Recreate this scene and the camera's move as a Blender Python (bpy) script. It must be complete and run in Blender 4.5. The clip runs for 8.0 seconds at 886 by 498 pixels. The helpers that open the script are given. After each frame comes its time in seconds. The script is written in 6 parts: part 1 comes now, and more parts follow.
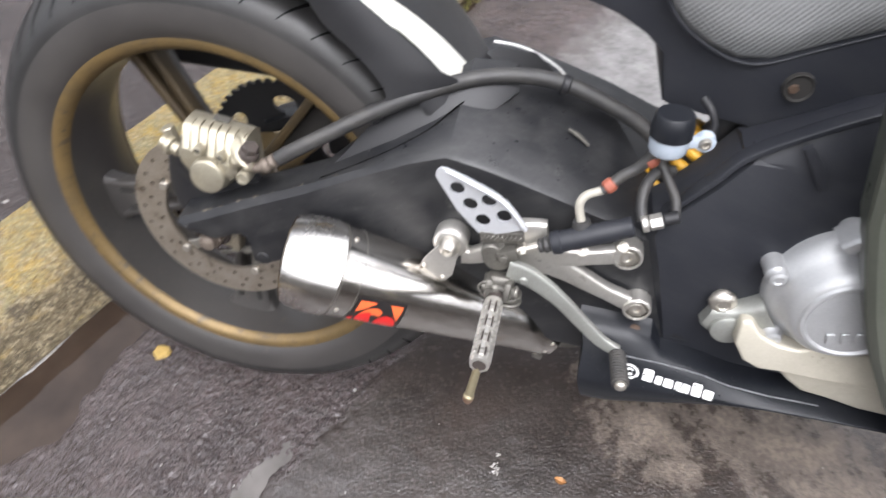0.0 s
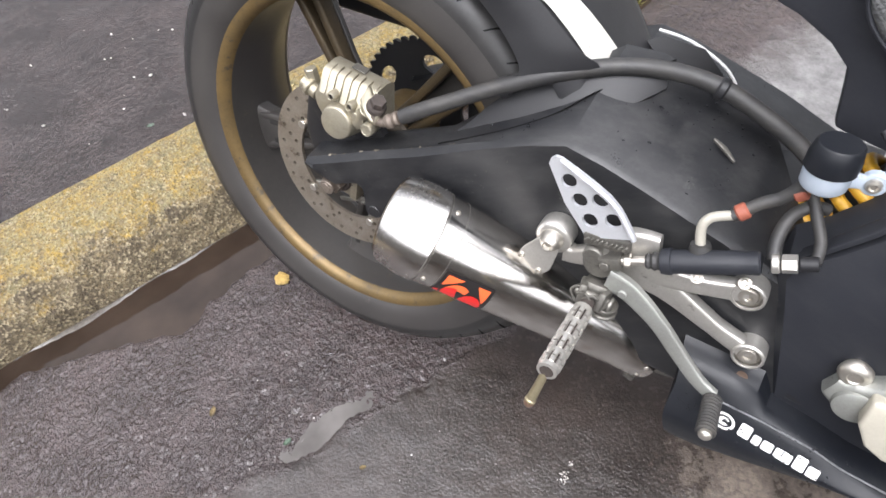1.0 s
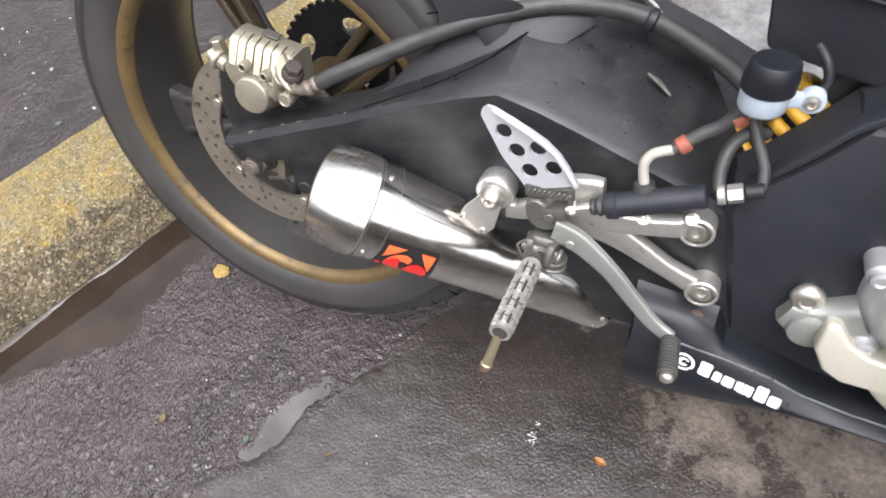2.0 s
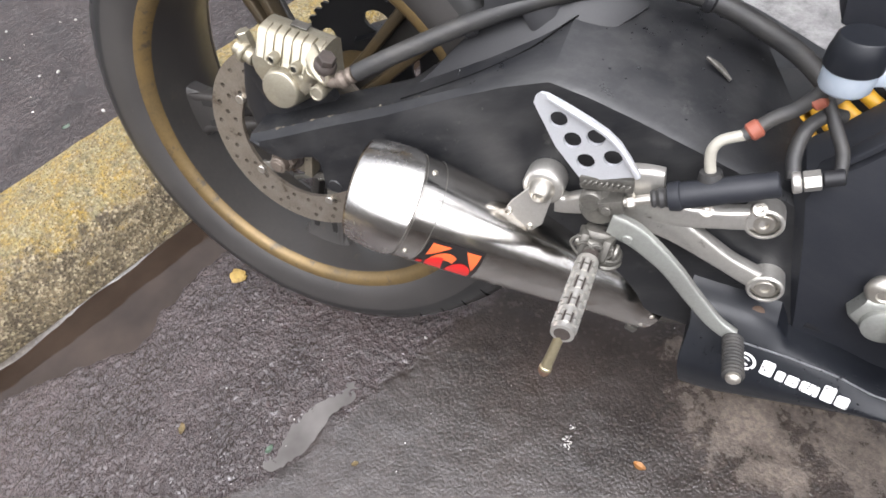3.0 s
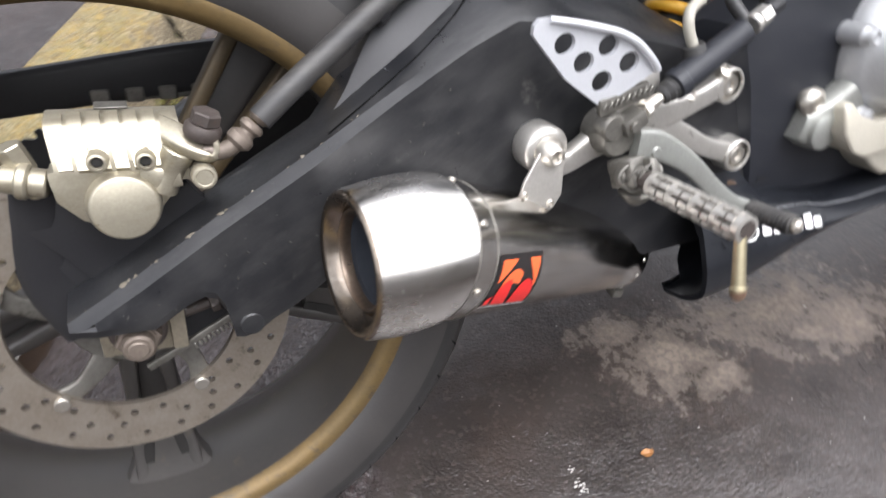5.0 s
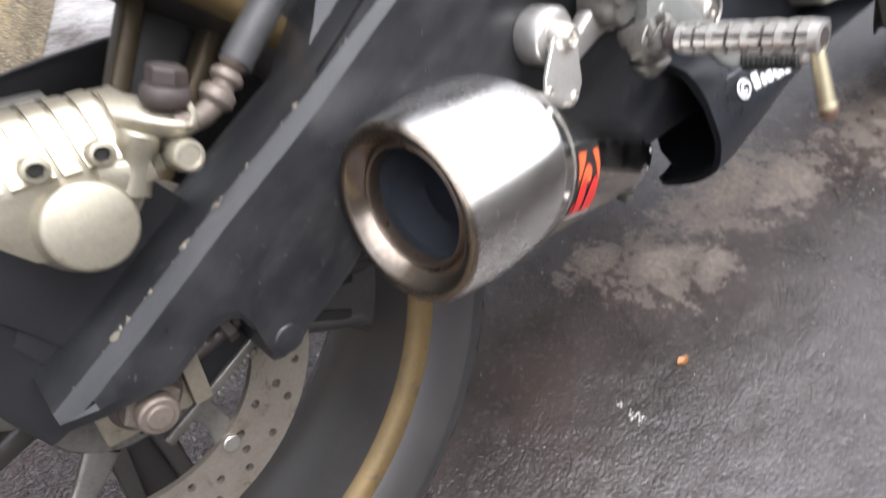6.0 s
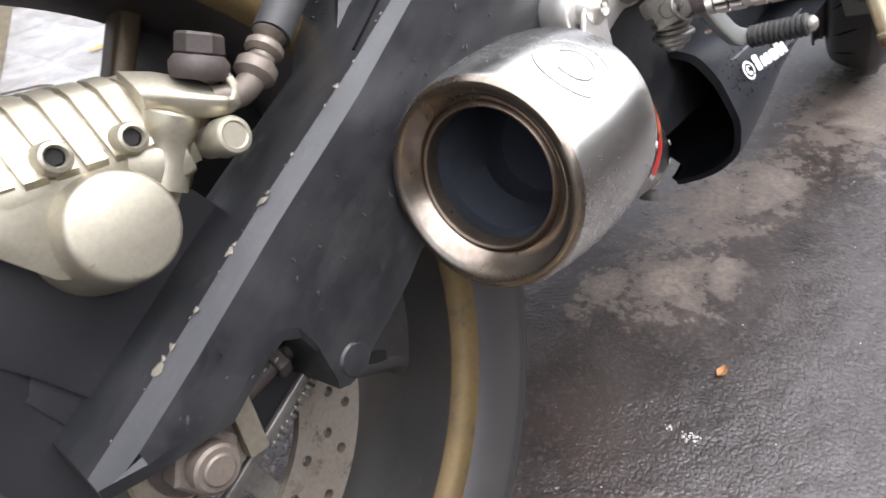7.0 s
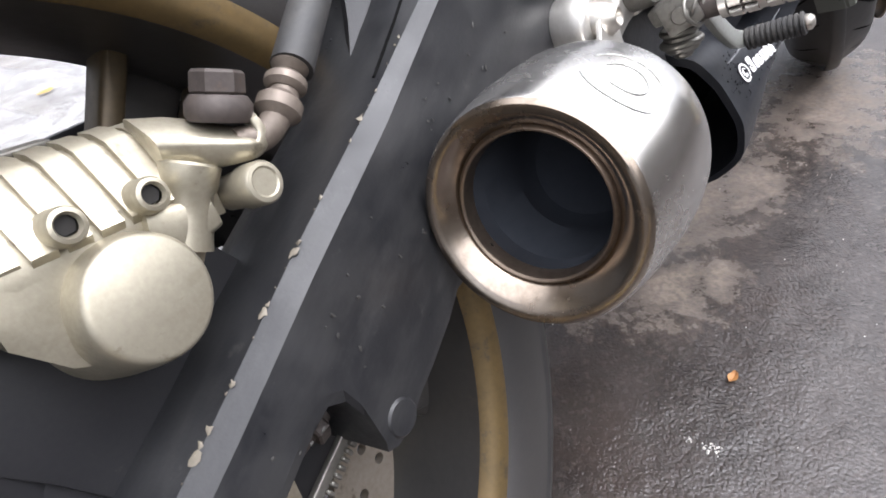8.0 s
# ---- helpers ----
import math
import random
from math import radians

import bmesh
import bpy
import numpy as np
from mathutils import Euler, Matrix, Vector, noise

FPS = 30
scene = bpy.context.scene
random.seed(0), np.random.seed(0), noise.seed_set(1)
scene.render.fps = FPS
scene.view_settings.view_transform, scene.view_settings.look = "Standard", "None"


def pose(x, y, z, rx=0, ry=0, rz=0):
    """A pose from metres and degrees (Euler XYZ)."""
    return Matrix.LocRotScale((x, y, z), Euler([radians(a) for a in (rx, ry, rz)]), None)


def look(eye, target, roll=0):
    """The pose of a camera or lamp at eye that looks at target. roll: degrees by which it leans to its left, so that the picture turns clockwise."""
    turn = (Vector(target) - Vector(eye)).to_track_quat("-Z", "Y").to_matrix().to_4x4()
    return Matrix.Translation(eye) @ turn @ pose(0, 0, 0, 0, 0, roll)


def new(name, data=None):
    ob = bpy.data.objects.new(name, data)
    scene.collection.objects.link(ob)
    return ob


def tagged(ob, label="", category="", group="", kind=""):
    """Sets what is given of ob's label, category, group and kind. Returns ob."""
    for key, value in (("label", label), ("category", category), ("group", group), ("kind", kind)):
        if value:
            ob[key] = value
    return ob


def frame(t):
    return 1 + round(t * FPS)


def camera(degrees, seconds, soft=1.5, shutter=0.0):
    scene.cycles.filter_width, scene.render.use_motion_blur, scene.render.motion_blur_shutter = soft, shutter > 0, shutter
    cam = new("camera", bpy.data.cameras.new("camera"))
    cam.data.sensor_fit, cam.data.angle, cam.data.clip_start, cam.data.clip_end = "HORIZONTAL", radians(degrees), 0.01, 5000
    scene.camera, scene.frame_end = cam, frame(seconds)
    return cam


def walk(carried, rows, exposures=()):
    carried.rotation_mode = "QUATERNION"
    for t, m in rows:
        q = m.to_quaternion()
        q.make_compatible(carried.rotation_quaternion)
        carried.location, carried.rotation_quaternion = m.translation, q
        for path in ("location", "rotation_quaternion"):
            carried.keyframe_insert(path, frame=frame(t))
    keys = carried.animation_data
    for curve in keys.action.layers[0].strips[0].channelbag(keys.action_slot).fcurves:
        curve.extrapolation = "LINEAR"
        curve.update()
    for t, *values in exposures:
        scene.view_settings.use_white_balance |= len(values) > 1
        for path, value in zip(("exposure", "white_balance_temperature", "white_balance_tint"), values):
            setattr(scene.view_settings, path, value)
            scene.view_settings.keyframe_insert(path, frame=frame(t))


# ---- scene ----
# ---------------------------------------------------------------- camera
cam = camera(71.3, 8.0, soft=1.6, shutter=0.5)
PATH = [
    (0, pose(0.3955, -0.4142, 0.9493, 35.55, 1.68, 13.05)),
    (0.2, pose(0.4275, -0.4168, 0.9358, 35.51, 3.42, 19.70)),
    (0.5, pose(0.4504, -0.4143, 0.9297, 35.96, 3.82, 32.39)),
    (1, pose(0.4309, -0.3795, 0.9303, 34.39, 5.61, 31.01)),
    (1.5, pose(0.4389, -0.3735, 0.9340, 31.34, 2.33, 29.88)),
    (1.7, pose(0.4404, -0.3634, 0.9213, 31.14, 3.79, 27.04)),
    (2.8, pose(0.3917, -0.3778, 0.8722, 32.17, 6.08, 21.13)),
    (3, pose(0.3878, -0.3722, 0.8748, 31.50, 5.64, 22.47)),
    (3.5, pose(0.3821, -0.3712, 0.8769, 31.05, 6.27, 23.07)),
    (4, pose(0.3615, -0.3746, 0.8631, 30.97, 6.92, 22.79)),
    (4.2, pose(0.3151, -0.3850, 0.8403, 30.50, -2.74, 21.85)),
    (4.4, pose(0.2689, -0.3789, 0.8295, 37.32, -1.92, 14.10)),
    (4.5, pose(0.2433, -0.3735, 0.8154, 38.57, -2.76, 6.00)),
    (4.6, pose(0.2170, -0.3675, 0.7986, 39.13, -3.26, -0.19)),
    (4.7, pose(0.1672, -0.3680, 0.7697, 41.15, -5.10, -8.06)),
    (5.9, pose(0.0167, -0.2901, 0.6325, 48.55, 3.81, -41.70)),
    (6, pose(0.0131, -0.2844, 0.6206, 45.99, 4.22, -43.64)),
    (6.2, pose(0.0003, -0.2654, 0.5805, 47.10, 5.17, -45.77)),
    (6.5, pose(-0.0075, -0.2461, 0.5752, 51.09, 6.44, -47.32)),
    (7, pose(-0.0281, -0.2370, 0.5635, 52.77, 7.77, -51.86)),
    (7.5, pose(-0.0260, -0.2078, 0.5575, 52.87, 9.41, -56.67)),
    (8, pose(-0.0275, -0.1954, 0.5611, 53.62, 9.52, -57.09)),
]
walk(cam, PATH, exposures=[(0, 1.21, 6200, 13), (4.7, 1.21, 6200, 13), (5.8, 1.31, 6080, 14), (8, 1.31, 6080, 14)])

# ---------------------------------------------------------------- light
SUN_EL, SUN_AZ = radians(68), radians(160)
world = bpy.data.worlds.new("overcast_sky")
scene.world = world
world.use_nodes = True
wn, wl = world.node_tree.nodes, world.node_tree.links
wn.clear()
w_out, w_bg, w_sky, w_hsv = (wn.new(k) for k in ("ShaderNodeOutputWorld", "ShaderNodeBackground", "ShaderNodeTexSky", "ShaderNodeHueSaturation"))
w_sky.sky_type, w_sky.sun_disc = "NISHITA", False
w_sky.sun_elevation, w_sky.sun_rotation = SUN_EL, SUN_AZ
w_sky.air_density, w_sky.dust_density, w_sky.ozone_density = 1.0, 6.0, 0.6
w_hsv.inputs["Saturation"].default_value = 0.12
w_bg.inputs["Strength"].default_value = 0.15
wl.new(w_sky.outputs[0], w_hsv.inputs["Color"])
wl.new(w_hsv.outputs[0], w_bg.inputs["Color"])
wl.new(w_bg.outputs[0], w_out.inputs["Surface"])

sun = new("sun", bpy.data.lights.new("sun", "SUN"))
sun.data.energy, sun.data.angle, sun.data.color = 1.5, radians(118), (1.0, 0.97, 0.93)
sun.matrix_world = look((0, 0, 0), (-math.sin(SUN_AZ) * math.cos(SUN_EL), -math.cos(SUN_AZ) * math.cos(SUN_EL), -math.sin(SUN_EL)))


# ---------------------------------------------------------------- materials
def surface(name, base, second=None, rough=(0.4, 0.55), metal=0.0, grain=260.0, patch=18.0, bump=0.15, depth=0.0006,
            dirt=None, dirt_amount=0.0, dirt_scale=40.0, coat=0.0, stretch=(1, 1, 1), spec=0.5, smear=None, smear_amount=0.0, lean=0.0):
    """A surface with grain and patches: two tones mixed by coarse and fine noise, roughness that varies, fine relief and specks of dirt. smear: long smudges and scratches drawn along the direction lean."""
    m = bpy.data.materials.new(name)
    m.use_nodes = True
    nt = m.node_tree
    n, l = nt.nodes, nt.links
    bsdf = n["Principled BSDF"]
    second = second or tuple(c * 0.72 for c in base)
    co = n.new("ShaderNodeTexCoord")
    mp = n.new("ShaderNodeMapping")
    mp.inputs["Scale"].default_value = stretch
    l.new(co.outputs["Object"], mp.inputs["Vector"])
    coarse, fine = n.new("ShaderNodeTexNoise"), n.new("ShaderNodeTexNoise")
    for node, sc, de in ((coarse, patch, 5), (fine, grain, 3)):
        node.inputs["Scale"].default_value, node.inputs["Detail"].default_value = sc, de
        node.inputs["Roughness"].default_value = 0.6
        l.new(mp.outputs[0], node.inputs["Vector"])
    add = n.new("ShaderNodeMath")
    add.operation = "MULTIPLY_ADD"
    l.new(fine.outputs["Fac"], add.inputs[0])
    add.inputs[1].default_value = 0.45
    l.new(coarse.outputs["Fac"], add.inputs[2])
    ramp = n.new("ShaderNodeValToRGB")
    ramp.color_ramp.elements[0].position, ramp.color_ramp.elements[1].position = 0.5, 0.95
    ramp.color_ramp.elements[0].color, ramp.color_ramp.elements[1].color = (*base, 1), (*second, 1)
    l.new(add.outputs[0], ramp.inputs["Fac"])
    colour = ramp.outputs["Color"]
    if dirt:
        dn = n.new("ShaderNodeTexNoise")
        dn.inputs["Scale"].default_value, dn.inputs["Detail"].default_value, dn.inputs["Roughness"].default_value = dirt_scale, 6, 0.7
        l.new(mp.outputs[0], dn.inputs["Vector"])
        dr = n.new("ShaderNodeMapRange")
        dr.inputs["From Min"].default_value, dr.inputs["From Max"].default_value = 0.72 - dirt_amount * 0.4, 0.80 - dirt_amount * 0.3
        l.new(dn.outputs["Fac"], dr.inputs["Value"])
        mx = n.new("ShaderNodeMix")
        mx.data_type = "RGBA"
        l.new(dr.outputs[0], mx.inputs["Factor"])
        l.new(colour, mx.inputs["A"])
        mx.inputs["B"].default_value = (*dirt, 1)
        colour = mx.outputs["Result"]
    if smear:
        turn = n.new("ShaderNodeMapping")
        turn.vector_type = "TEXTURE"
        turn.inputs["Rotation"].default_value, turn.inputs["Scale"].default_value = (0, radians(lean), 0), (3.2, 1, 1)
        l.new(co.outputs["Object"], turn.inputs["Vector"])
        for sc, lo, hi, most in ((28, 0.47, 0.70, 1.0), (95, 0.52, 0.72, 0.8), (420, 0.66, 0.74, 1.0)):
            sn = n.new("ShaderNodeTexNoise")
            sn.inputs["Scale"].default_value, sn.inputs["Detail"].default_value, sn.inputs["Roughness"].default_value = sc, 5, 0.65
            l.new(turn.outputs[0], sn.inputs["Vector"])
            sr = n.new("ShaderNodeMapRange")
            for key, value in (("From Min", lo), ("From Max", hi), ("To Max", smear_amount * most)):
                sr.inputs[key].default_value = value
            l.new(sn.outputs["Fac"], sr.inputs["Value"])
            sm = n.new("ShaderNodeMix")
            sm.data_type = "RGBA"
            l.new(sr.outputs[0], sm.inputs["Factor"])
            l.new(colour, sm.inputs["A"])
            sm.inputs["B"].default_value = (*smear, 1)
            colour = sm.outputs["Result"]
    l.new(colour, bsdf.inputs["Base Color"])
    rr = n.new("ShaderNodeMapRange")
    rr.inputs["From Min"].default_value, rr.inputs["From Max"].default_value = 0.45, 0.95
    rr.inputs["To Min"].default_value, rr.inputs["To Max"].default_value = rough
    l.new(add.outputs[0], rr.inputs["Value"])
    l.new(rr.outputs[0], bsdf.inputs["Roughness"])
    bsdf.inputs["Metallic"].default_value = metal
    bsdf.inputs["Coat Weight"].default_value = coat
    bsdf.inputs["Specular IOR Level"].default_value = spec
    if bump:
        b = n.new("ShaderNodeBump")
        b.inputs["Strength"].default_value, b.inputs["Distance"].default_value = bump, depth
        l.new(add.outputs[0], b.inputs["Height"])
        l.new(b.outputs[0], bsdf.inputs["Normal"])
    return m


M = {}
M["arm"] = surface("satin_black_paint", (0.0085, 0.0090, 0.0108), (0.0185, 0.0187, 0.0200), (0.24, 0.52), grain=420, patch=30, bump=0.22, dirt=(0.062, 0.060, 0.056), dirt_amount=0.22, dirt_scale=34, spec=0.46, smear=(0.042, 0.0415, 0.041), smear_amount=0.55, lean=-28)
M["plastic"] = surface("black_plastic", (0.0125, 0.0125, 0.0145), (0.022, 0.022, 0.0232), (0.38, 0.55), grain=500, patch=10, bump=0.2, dirt=(0.07, 0.065, 0.058), dirt_amount=0.12, spec=0.38)
M["gloss"] = surface("wet_black_fairing", (0.0065, 0.0075, 0.0105), (0.0105, 0.0118, 0.015), (0.30, 0.46), grain=160, patch=12, bump=0.10, coat=0.0, dirt=(0.05, 0.047, 0.043), dirt_amount=0.08, smear=(0.040, 0.041, 0.044), smear_amount=0.14, lean=70, spec=0.32)
M["cover"] = surface("matt_black_cover", (0.0135, 0.0148, 0.0195), (0.022, 0.0232, 0.028), (0.40, 0.56), grain=340, patch=9, bump=0.14, dirt=(0.06, 0.058, 0.055), dirt_amount=0.08, spec=0.36, smear=(0.045, 0.046, 0.048), smear_amount=0.2, lean=20)
M["rubber"] = surface("tyre_rubber", (0.029, 0.0268, 0.026), (0.047, 0.043, 0.040), (0.40, 0.58), grain=380, patch=12, bump=0.3, dirt=(0.085, 0.075, 0.065), dirt_amount=0.18, dirt_scale=20, spec=0.6)
M["groove"] = surface("groove_shade", (0.004, 0.004, 0.004), (0.006, 0.006, 0.006), (0.8, 0.95), spec=0.05)
M["tread"] = surface("wet_tread_rubber", (0.016, 0.0155, 0.0155), (0.028, 0.027, 0.026), (0.30, 0.5), grain=300, patch=26, bump=0.35, depth=0.001, spec=0.45)
M["hose"] = surface("hose_rubber", (0.017, 0.017, 0.018), (0.035, 0.034, 0.033), (0.42, 0.62), grain=600, patch=50, bump=0.25, dirt=(0.13, 0.12, 0.11), dirt_amount=0.14, dirt_scale=90, smear=(0.085, 0.078, 0.068), smear_amount=0.45)
M["gold"] = surface("bronze_wheel_paint", (0.185, 0.124, 0.050), (0.118, 0.083, 0.038), (0.34, 0.52), metal=0.45, grain=300, patch=22, bump=0.12, dirt=(0.075, 0.060, 0.042), dirt_amount=0.42, dirt_scale=50)
M["barrel"] = surface("grimy_rim_barrel", (0.034, 0.0315, 0.030), (0.056, 0.051, 0.047), (0.30, 0.46), metal=0.1, grain=180, patch=9, bump=0.25, dirt=(0.080, 0.066, 0.050), dirt_amount=0.26, spec=0.85)
M["disc"] = surface("brake_disc_steel", (0.36, 0.32, 0.27), (0.24, 0.205, 0.165), (0.34, 0.52), metal=0.75, grain=340, patch=26, bump=0.15, dirt=(0.11, 0.085, 0.06), dirt_amount=0.34, dirt_scale=50)
# near-black colour that stands in for the shade inside holes
M["hole"] = surface("shadowed_hole", (0.012, 0.011, 0.010), (0.02, 0.018, 0.016), (0.7, 0.9))
M["caliper"] = surface("champagne_cast_metal", (0.44, 0.405, 0.315), (0.32, 0.29, 0.225), (0.30, 0.46), metal=0.7, grain=520, patch=30, bump=0.35, depth=0.0004, dirt=(0.13, 0.11, 0.075), dirt_amount=0.26, dirt_scale=55, smear=(0.20, 0.175, 0.12), smear_amount=0.4)
M["steel"] = surface("brushed_silencer_steel", (0.66, 0.64, 0.61), (0.46, 0.44, 0.41), (0.10, 0.24), metal=1.0, grain=420, patch=70, bump=0.10, depth=0.0003, dirt=(0.26, 0.20, 0.16), dirt_amount=0.28, dirt_scale=60, stretch=(0.10, 1, 1), smear=(0.40, 0.35, 0.30), smear_amount=0.5, lean=22)
M["tip"] = surface("polished_tip_steel", (0.80, 0.78, 0.75), (0.62, 0.595, 0.56), (0.16, 0.34), metal=1.0, grain=200, patch=16, bump=0.06, depth=0.0003, dirt=(0.52, 0.46, 0.40), dirt_amount=0.20, dirt_scale=26, smear=(0.50, 0.46, 0.41), smear_amount=0.5)
M["burnt"] = surface("heat_browned_steel", (0.46, 0.40, 0.335), (0.27, 0.215, 0.165), (0.16, 0.30), metal=1.0, grain=240, patch=26, bump=0.12, dirt=(0.20, 0.165, 0.13), dirt_amount=0.3)
M["soot"] = surface("sooty_pipe", (0.016, 0.0185, 0.024), (0.024, 0.027, 0.033), (0.75, 0.9), spec=0.12)
M["alu"] = surface("cast_aluminium", (0.62, 0.60, 0.56), (0.48, 0.46, 0.42), (0.30, 0.45), metal=0.8, grain=420, patch=24, bump=0.25, depth=0.0004, dirt=(0.17, 0.15, 0.12), dirt_amount=0.24, dirt_scale=50)
M["bright"] = surface("bead_blasted_aluminium", (0.66, 0.67, 0.70), (0.57, 0.58, 0.60), (0.30, 0.44), metal=0.55, grain=700, patch=20, bump=0.15, depth=0.0003, dirt=(0.38, 0.36, 0.33), dirt_amount=0.10, dirt_scale=70)
M["lever"] = surface("worn_grey_lever", (0.36, 0.37, 0.34), (0.28, 0.28, 0.26), (0.36, 0.52), metal=0.6, grain=420, patch=26, bump=0.25, dirt=(0.12, 0.11, 0.09), dirt_amount=0.20, dirt_scale=80)
M["bolt"] = surface("zinc_bolt", (0.62, 0.59, 0.53), (0.46, 0.43, 0.38), (0.28, 0.42), metal=0.9, grain=500, patch=60, bump=0.15, dirt=(0.20, 0.13, 0.08), dirt_amount=0.22, dirt_scale=120)
M["grimy"] = surface("oily_grey_metal", (0.21, 0.20, 0.18), (0.12, 0.115, 0.10), (0.35, 0.55), metal=0.7, grain=380, patch=45, bump=0.3, dirt=(0.06, 0.055, 0.045), dirt_amount=0.32, dirt_scale=90)
M["rust"] = surface("corroded_steel", (0.082, 0.066, 0.058), (0.050, 0.041, 0.037), (0.45, 0.65), metal=0.3, grain=420, patch=60, bump=0.35, dirt=(0.12, 0.075, 0.05), dirt_amount=0.2, dirt_scale=80)
M["brass"] = surface("yellow_passivated_steel", (0.52, 0.46, 0.30), (0.38, 0.33, 0.22), (0.3, 0.45), metal=0.85, grain=420, patch=50, bump=0.1)
M["copper"] = surface("copper_tip", (0.38, 0.25, 0.18), (0.26, 0.17, 0.12), (0.35, 0.5), metal=0.8)
M["engine"] = surface("silver_engine_paint", (0.48, 0.485, 0.49), (0.38, 0.385, 0.39), (0.30, 0.44), metal=0.5, grain=420, patch=16, bump=0.14, depth=0.0004, dirt=(0.17, 0.16, 0.145), dirt_amount=0.14)
M["beige"] = surface("beige_engine_cast", (0.52, 0.49, 0.41), (0.42, 0.39, 0.32), (0.36, 0.5), metal=0.35, grain=420, patch=20, bump=0.15, dirt=(0.16, 0.14, 0.11), dirt_amount=0.16)
M["cup"] = surface("milky_reservoir", (0.36, 0.42, 0.49), (0.44, 0.49, 0.55), (0.30, 0.42), grain=200, patch=40, bump=0.05)
M["whitepl"] = surface("white_nylon", (0.36, 0.34, 0.29), (0.27, 0.255, 0.215), (0.35, 0.5), bump=0.08, dirt=(0.3, 0.26, 0.2), dirt_amount=0.12)
M["redclip"] = surface("red_brown_clamp", (0.30, 0.085, 0.05), (0.22, 0.07, 0.045), (0.45, 0.6))
M["yellow"] = surface("yellow_spring_paint", (0.62, 0.34, 0.022), (0.44, 0.235, 0.02), (0.35, 0.5), patch=40, bump=0.1, dirt=(0.12, 0.09, 0.05), dirt_amount=0.3, dirt_scale=60)
M["red"] = surface("red_sticker", (0.74, 0.018, 0.016), (0.62, 0.022, 0.02), (0.3, 0.4), bump=0.03)
M["orange"] = surface("orange_sticker", (0.84, 0.125, 0.035), (0.80, 0.14, 0.04), (0.3, 0.4), bump=0.03)
M["blackink"] = surface("black_sticker_print", (0.012, 0.010, 0.010), (0.018, 0.016, 0.016), (0.32, 0.42), bump=0.03)
M["white"] = surface("white_decal", (0.80, 0.80, 0.78), (0.72, 0.72, 0.70), (0.35, 0.5), bump=0.05, dirt=(0.45, 0.42, 0.36), dirt_amount=0.14, dirt_scale=60)
M["stripe"] = surface("worn_white_decal", (0.70, 0.69, 0.63), (0.58, 0.56, 0.50), (0.4, 0.6), patch=26, bump=0.2, dirt=(0.25, 0.23, 0.19), dirt_amount=0.26, dirt_scale=70)
M["chip"] = surface("bare_chipped_metal", (0.21, 0.185, 0.145), (0.12, 0.105, 0.08), (0.4, 0.6), metal=0.3, bump=0.3)
M["rubbed"] = surface("rubbed_pale_edge", (0.20, 0.205, 0.215), (0.09, 0.092, 0.097), (0.4, 0.55), patch=60, bump=0.15)
M["drop"] = surface("dark_water_drop", (0.012, 0.013, 0.015), (0.02, 0.021, 0.023), (0.04, 0.08), bump=0.0, spec=0.6)


def seat_material():
    m = surface("dimpled_grey_vinyl", (0.22, 0.225, 0.225), (0.17, 0.172, 0.172), (0.4, 0.55), grain=300, patch=14, bump=0.0)
    n, l = m.node_tree.nodes, m.node_tree.links
    co, vo = n.new("ShaderNodeTexCoord"), n.new("ShaderNodeTexVoronoi")
    mp = n.new("ShaderNodeMapping")
    mp.vector_type = "TEXTURE"
    mp.inputs["Scale"].default_value, mp.inputs["Rotation"].default_value = (1.0, 1.0, 1.35), (radians(90), radians(38), 0)
    vo.voronoi_dimensions = "2D"
    vo.inputs["Scale"].default_value, vo.inputs["Randomness"].default_value = 270, 0.12
    l.new(co.outputs["Object"], mp.inputs["Vector"])
    l.new(mp.outputs[0], vo.inputs["Vector"])
    b = n.new("ShaderNodeBump")
    b.invert = True
    b.inputs["Strength"].default_value, b.inputs["Distance"].default_value = 0.7, 0.0014
    l.new(vo.outputs["Distance"], b.inputs["Height"])
    l.new(b.outputs[0], n["Principled BSDF"].inputs["Normal"])
    return m


M["seat"] = seat_material()


